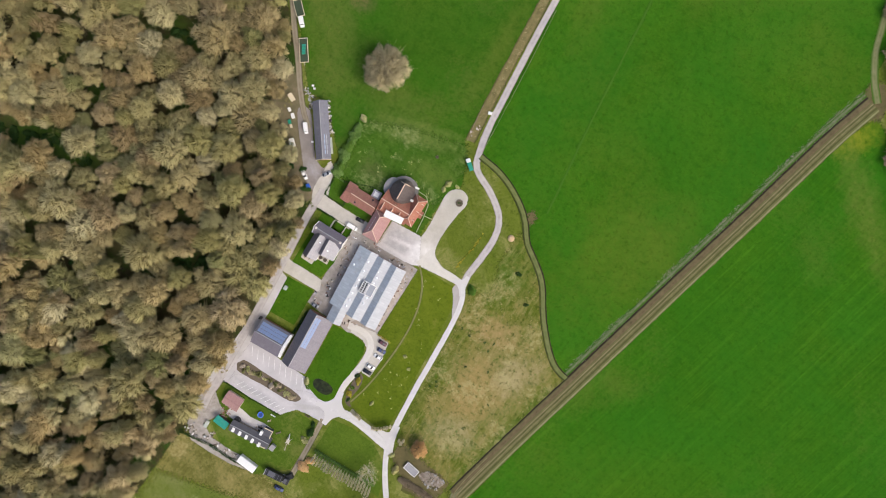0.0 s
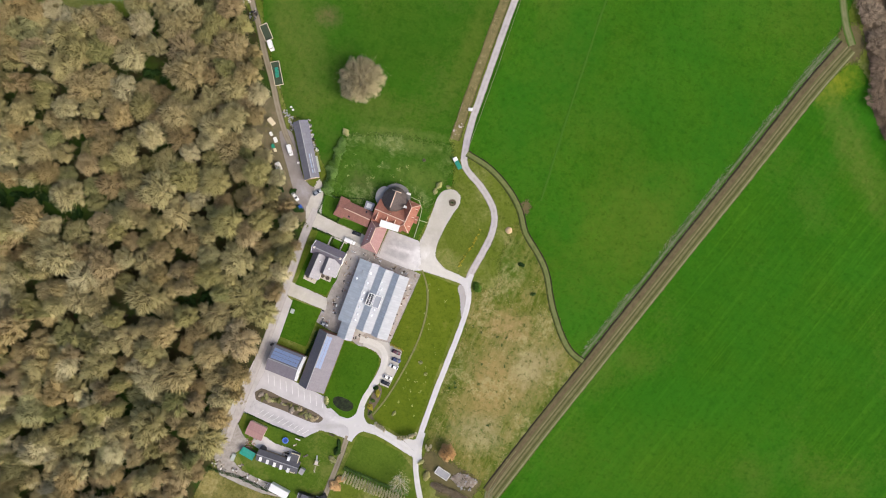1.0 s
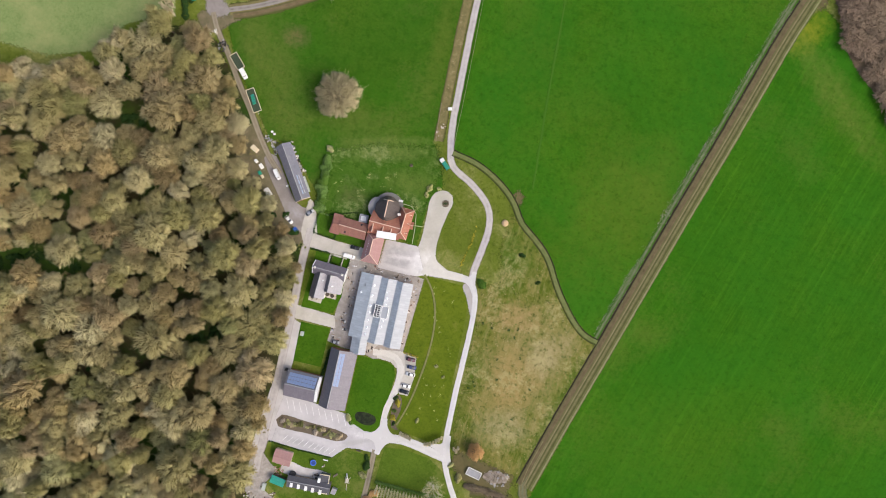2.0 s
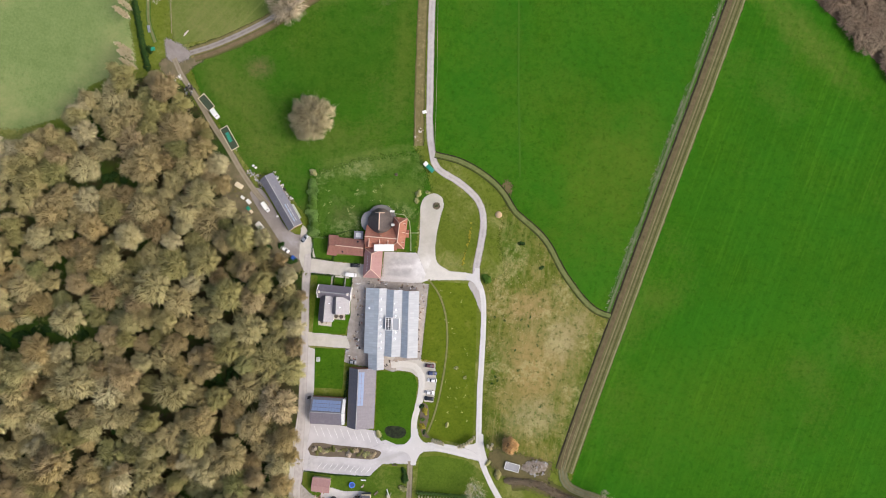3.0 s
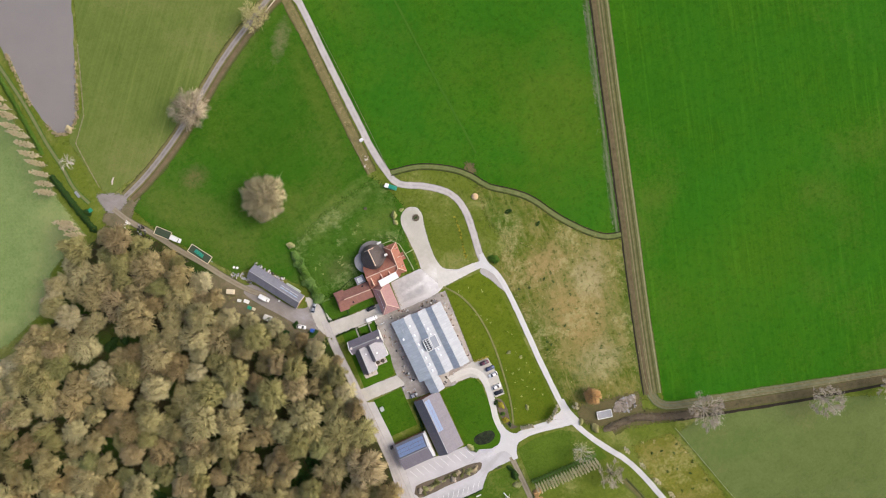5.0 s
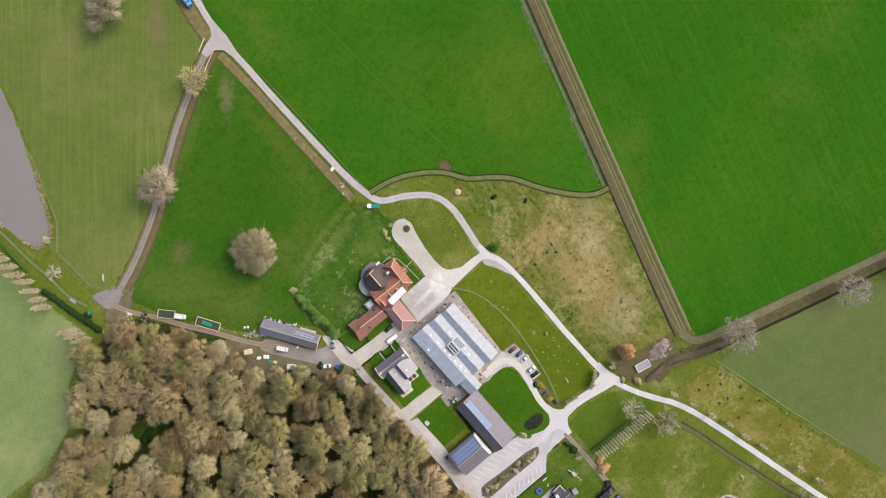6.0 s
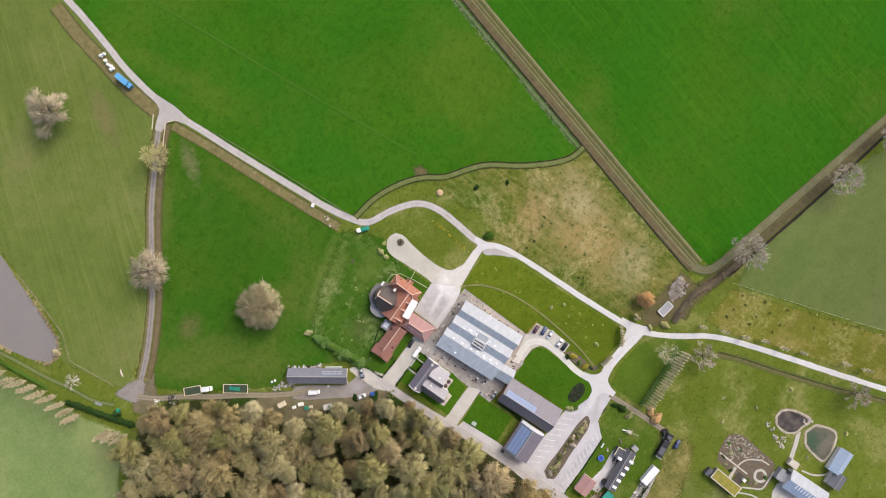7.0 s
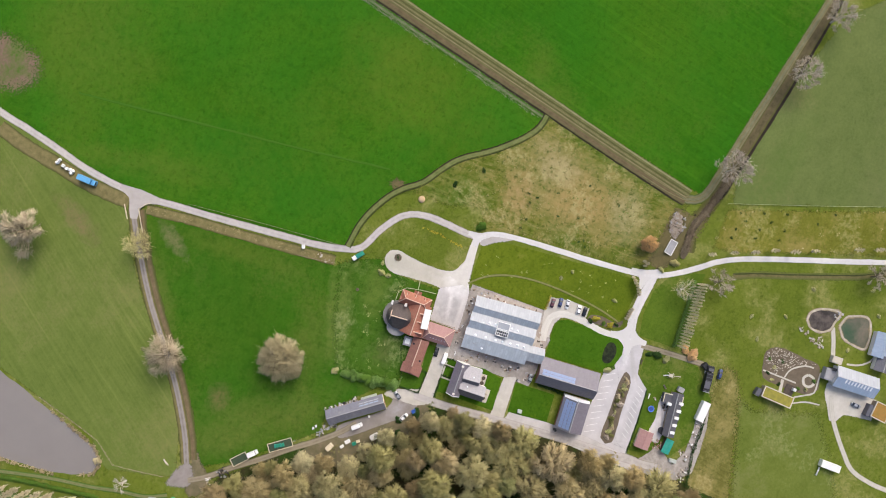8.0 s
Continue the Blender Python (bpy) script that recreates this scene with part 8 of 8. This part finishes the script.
box("windscreen", 6.1, 0.1, 2.1, 0.5, 2.5, 0.8, M_glass, trucks)
box("roof_deflector", 4.6, 0.1, 3.0, 1.5, 2.2, 0.5, M_felt, trucks, "dark grey roof deflector", bevel=0.15)
for side in (-1, 1):
    box("fuel_tank", 2.9, side * 1.5, 0.8, 1.4, 0.5, 0.6, M_steel, trucks, bevel=0.1)
    box("mirror", 5.9, side * 1.75 + 0.1, 2.0, 0.2, 0.35, 0.5, M_black, trucks)
box("headboard", -5.6, 0, 3.05, 0.3, 3.0, 0.5, M_steel, trucks)
box("tarpaulin", -2.4, 0.2, 3.0, 3.2, 2.4, 0.35, M_slate, trucks, "dark blue-grey tarpaulin", bevel=0.12)
wheels(trucks, 11, 2.9, 0.5)
car(*(-5.4, -136.1), 1, P_blue, "dark blue car beside the black lorry", 4.6)
store("black_container", *(-4.3, -128.6), -127, 3.2, 2.4, 2.0, M_black, "black metal container beside the lorry", "container")
store("white_lorry_body", *(-23.9, -134.0), -4, 9.2, 3.4, 2.6, M_white, "long white lorry body beside the garden", "lorry")
for i, q in enumerate([(-44.5, -132.3), (-46.8, -134.8), (-49.7, -137.2), (-52.7, -135.9), (-40.3, -134.9), (-35.4, -134.7), (-31.3, -134.6), (-58.7, -121.9), (-57.1, -123.3), (-58.3, -125.9), (-56.2, -136.0), (-55.5, -133.3)]):
    heap("rubble_heap", *q, 1.5, 0.7, 9, (M_stone, M_timber, M_earth, M_white, M_wood, M_lead), 320 + i, "heap of rubble and timber by the wood", "rubble")
run_hedge("field_hedge", [(-19.3, -135.4), (-31.9, -136.8), (-42.9, -136.6), (-58.4, -138.8)], 1.6, 1.4, M_leaf, 450, "ragged dark hedge along the meadow", density=40)

# ---------------------------------------------------------------- visitor buildings beyond the meadow
centre = house("visitor_hall", (12.7, -193.3, -87.3, 19.0, 8.8), 3.4, 5.4, M_render, M_blue_sheet, "visitor hall with a pale sheet roof and blue slope", "hall", other=M_sheet_sun)
for i in range(9):
    on_slope(centre, "rooflight", -5.4 + i * 1.45, -1.1, 5.2, 0.6, 2.0, 0.1, 24, M_dome, "white rooflight bar")
store("entrance_block", *(11.9, -182.9), -88, 7.0, 5.5, 2.9, M_lead, "grey flat-roofed entrance of the visitor hall", "entrance")
store("roof_plant", *(14.6, -182.5), -88, 1.6, 1.4, 3.6, M_black, "dark roof plant box", "plant box")
store("entrance_block", *(19.1, -183.1), -88, 4.5, 3.2, 2.2, M_stone, "pale stone lobby of the visitor hall", "lobby")
yard([(8.0, -183.5), (8.4, -207.5), (-1.2, -208.2), (-2.2, -200.0), (-3.0, -195.5), (-7.5, -192.8), (-8.0, -190.2), (-2.0, -187.0), (3.0, -184.0)], 0.08, M_pale_yard, "pale gravel forecourt of the visitor hall")
path = lambda pts, w, label="pale gravel garden path": ribbon("path", pts, w, 0.085, M_gpath, label, "path", fray=0.12, crown=0.02, step=1.5)
M_gpath = gravel("garden_path", (0.42, 0.395, 0.34), (0.54, 0.51, 0.45), (0.27, 0.25, 0.16), 0.5, 0.2)
path([(3.2, -187.0), (-5.0, -190.7), (-11.6, -195.0), (-18.9, -200.9), (-24.9, -206.7), (-27.5, -214.4), (-28.4, -225.1), (-27.2, -244.3)], 2.5, "pale gravel drive to the visitor hall")
path([(20.0, -182.0), (26.6, -179.9), (32.6, -177.5)], 2.4)
path([(19.0, -189.0), (20.5, -194.4), (24.0, -198.7), (27.8, -200.0)], 1.0)
path([(3.5, -164.4), (8.0, -166.1), (11.7, -171.6), (12.1, -175.6)], 0.9)
path([(8.4, -174.4), (7.7, -177.1), (5.0, -177.9), (3.2, -176.0), (3.7, -173.7), (6.4, -172.7), (8.4, -174.4)], 1.5, "round paved garden seat place")
path([(11.2, -179.2), (5.9, -179.5), (1.5, -179.4), (-0.8, -176.1), (-3.4, -171.6)], 0.9)
path([(2.3, -164.0), (-3.5, -164.7)], 1.8, "white paved path in the rock garden")
path([(-6.3, -171.8), (-3.7, -177.2), (-2.7, -183.6)], 0.8)
path([(3.3, -154.3), (3.1, -162.4), (2.9, -170.1)], 0.9, "grey stone kerb of the rock garden")
bed([(6.4, -153.0), (11.8, -152.7), (15.4, -156.6), (15.7, -163.3), (14.8, -170.5), (14.5, -176.9), (11.1, -178.7), (3.6, -180.8), (-0.4, -176.0), (-0.7, -169.2), (-1.0, -161.1), (0.1, -155.2)], "brown rock garden strewn with pale stones", None, 0.06)
ROCK = [(6.0, -153.4), (11.4, -153.1), (14.9, -156.7), (15.2, -163.5), (14.4, -170.6), (14.1, -176.5), (9.0, -165.7), (3.5, -160.0)]
rk = random.Random(8)
stones = bmesh.new()
got = 0
while got < 280:
    x, y = rk.uniform(min(p[0] for p in ROCK), max(p[0] for p in ROCK)), rk.uniform(min(p[1] for p in ROCK), max(p[1] for p in ROCK))
    if inside(x, y, ROCK):
        s_ = rk.uniform(0.12, 0.34)
        bmesh.ops.create_icosphere(stones, subdivisions=1, radius=s_, matrix=pose(x, y, 0.08 + s_ * 0.3, 0, 0, rk.uniform(0, 180)) @ Matrix.Diagonal((1, 0.75, 0.6, 1)))
        got += 1
tagged(part("rockery_stones", stones, M_stone), "pale stones scattered over the rock garden", "stones", kind="stuff")
for i, q in enumerate([(9.2, -155.2), (6.3, -158.5), (10.0, -161.2), (2.8, -156.5), (0.6, -159.4), (-0.3, -163.0), (1.6, -175.3), (6.5, -177.6), (0.9, -171.9)]):
    bush(*q, 0.9, rk.choice((M_leaf, M_leaf_bright, M_leaf_pale)), 680 + i, "low shrub in the rock garden", 0.6, "bush", "shrubs of the rock garden")


def green_roof(rect, material, label):
    cx, cy, a, L, W = rect
    e = empty("green_roofed_pavilion", cx, cy, 0, a, label, "pavilion")
    box("wall", 0, 0, 1.4, L - 0.5, W - 0.5, 2.8, M_wood, e)
    box("planted_roof", 0, 0, 2.9, L - 0.9, W - 0.9, 0.22, material, e)
    for s_ in (-1, 1):
        box("parapet", 0, s_ * (W / 2 - 0.2), 2.95, L, 0.42, 0.4, M_stone, e, "pale stone parapet")
        box("parapet", s_ * (L / 2 - 0.2), 0, 2.95, 0.42, W - 0.84, 0.4, M_stone, e, "pale stone parapet")
    return e


green_roof((-5.9, -162.9, -92.9, 14.1, 5.3), M_sedum, "flat-roofed pavilion planted with yellow sedum")
store("dark_annex", *(-6.8, -154.4), -99, 2.0, 3.6, 2.4, M_slate, "small dark annex beside the pavilion", "annex")
store("white_hut", *(-0.2, -169.9), -93, 1.4, 1.4, 1.6, M_white, "small white hut on dark paving", "hut")
store("deck", *(-1.0, -168.3), -93, 4.2, 4.6, 0.2, M_timber, "dark timber deck in the rock garden", "deck")
green_roof((4.0, -208.8, -96.1, 7.4, 7.7), M_sedum_rust, "flat-roofed pavilion planted with rust-brown sedum")
store("dark_annex", *(2.8, -204.2), -6, 5.6, 2.2, 2.6, M_slate, "dark slate annex beside the pavilion", "annex")
blue_h = house("blue_roofed_house", (32.3, -198.8, 3.8, 11.1, 5.8), 3.0, 4.6, M_render, M_blue_sheet, "house with blue-grey sheet roof", "house")
annex(blue_h, (24.5, -202.5, 2.0, 6.7, 6.0), 2.8, 4.2, M_render, M_slate, ridge_mat=M_lead)
store("white_container", *(-26.9, -196.4), -90, 8.8, 3.2, 2.4, M_white, "long white container beside the drive", "container")
fence([(-33.0, -192.4), (-29.1, -192.6)], "short white fence panel on the grass", material=M_white, r=0.14)
M_rimstone = gravel("pond_stones", (0.28, 0.235, 0.17), (0.58, 0.52, 0.43), (0.24, 0.20, 0.12), 0.0, 0.3)
M_brown_water = Nodes("brown_water", 0.15, spec=0.35)
M_brown_water = M_brown_water.colour(M_brown_water.mix(M_brown_water.ramp(M_brown_water.noise(0.3), 0.35, 0.65), (0.040, 0.034, 0.028), (0.11, 0.09, 0.075)))
for pts, m, lab in (([(31.8, -165.2), (35.7, -166.0), (38.9, -170.3), (40.2, -175.9), (39.6, -178.8), (35.3, -177.6), (31.0, -176.4), (28.5, -172.4), (29.0, -167.8)], M_brown_water, "dark oval pond with a pale stone rim"),
                    ([(34.1, -180.2), (39.1, -181.7), (40.5, -184.0), (42.0, -188.1), (41.7, -191.8), (37.4, -194.1), (31.4, -194.9), (28.2, -193.9), (28.1, -189.0), (29.8, -183.4)], stained("pond_silt", (0.155, 0.125, 0.095), (0.05, 0.085, 0.045), 0.3, 0.12, 2.0, amount=1.0, drifts=((33, -184, 5, 4, 30, (0.035, 0.085, 0.04), 0.8), (36, -191, 6, 3, 0, (0.20, 0.16, 0.12), 0.7))), "shallow silted pond with a pale stone rim")):
    sheet("water", pts, 0.075, m, lab, "pond", True, 0.1)
    ribbon("pond_rim", pts + pts[:1], 1.5, 0.11, M_rimstone, "pale stone rim of the pond", "rim", fray=0.9, step=0.8)
heap("stone_steps", *(38.3, -178.2), 2.2, 0.5, 14, (M_stone, M_lead, M_steel), 350, "grey stone weir between the ponds", "stone weir")
for i, q in enumerate([(27.0, -164.1), (26.0, -167.3), (24.4, -170.3), (23.7, -173.0), (22.8, -175.0), (25.7, -173.9)]):
    heap("rockery", *q, 1.3, 0.5, 8, (M_stone, M_wood, M_stone), 360 + i, "brownish rocks below the pond", "rocks")
for i, q in enumerate([(-7.2, -163.4), (25.2, -187.3), (44.7, -195.3), (46.0, -163.3), (54.7, -189.0), (24.4, -140.9), (15.6, -146.9), (29.8, -155.5)]):
    bush(*q, 1.0, M_leaf_pale, 690 + i, "pale tuft of long grass", 0.3)
ditch([(38.5, -127.0), (43.0, -136.9), (47.9, -151.6), (52.2, -163.8), (58.5, -180.8), (63.6, -192.1), (76.0, -223.9)], 3.6, 0.09, M_ditch_grass, "dry brown ditch beside the white road")
ditch([(39.5, -126.5), (43.6, -136.7), (48.5, -151.4), (52.8, -163.6), (59.1, -180.6), (64.2, -191.9), (76.6, -223.7)], 0.8, 0.13, M_dark_strip, "dark line along the dry ditch")

# narrow paths between the garden plots behind the house
for pts in ([(-51.4, -17.8), (-43.1, -17.8)], [(-50.9, -17.8), (-50.9, -22.2)], [(-44.9, -17.8), (-44.9, -22.2)], [(-41.5, -17.3), (-41.5, -22.0)]):
    ribbon("path", pts, 0.9, 0.17, M_gpath, "pale narrow path between garden plots", "path", fray=0.1, crown=0.02, step=1.0)
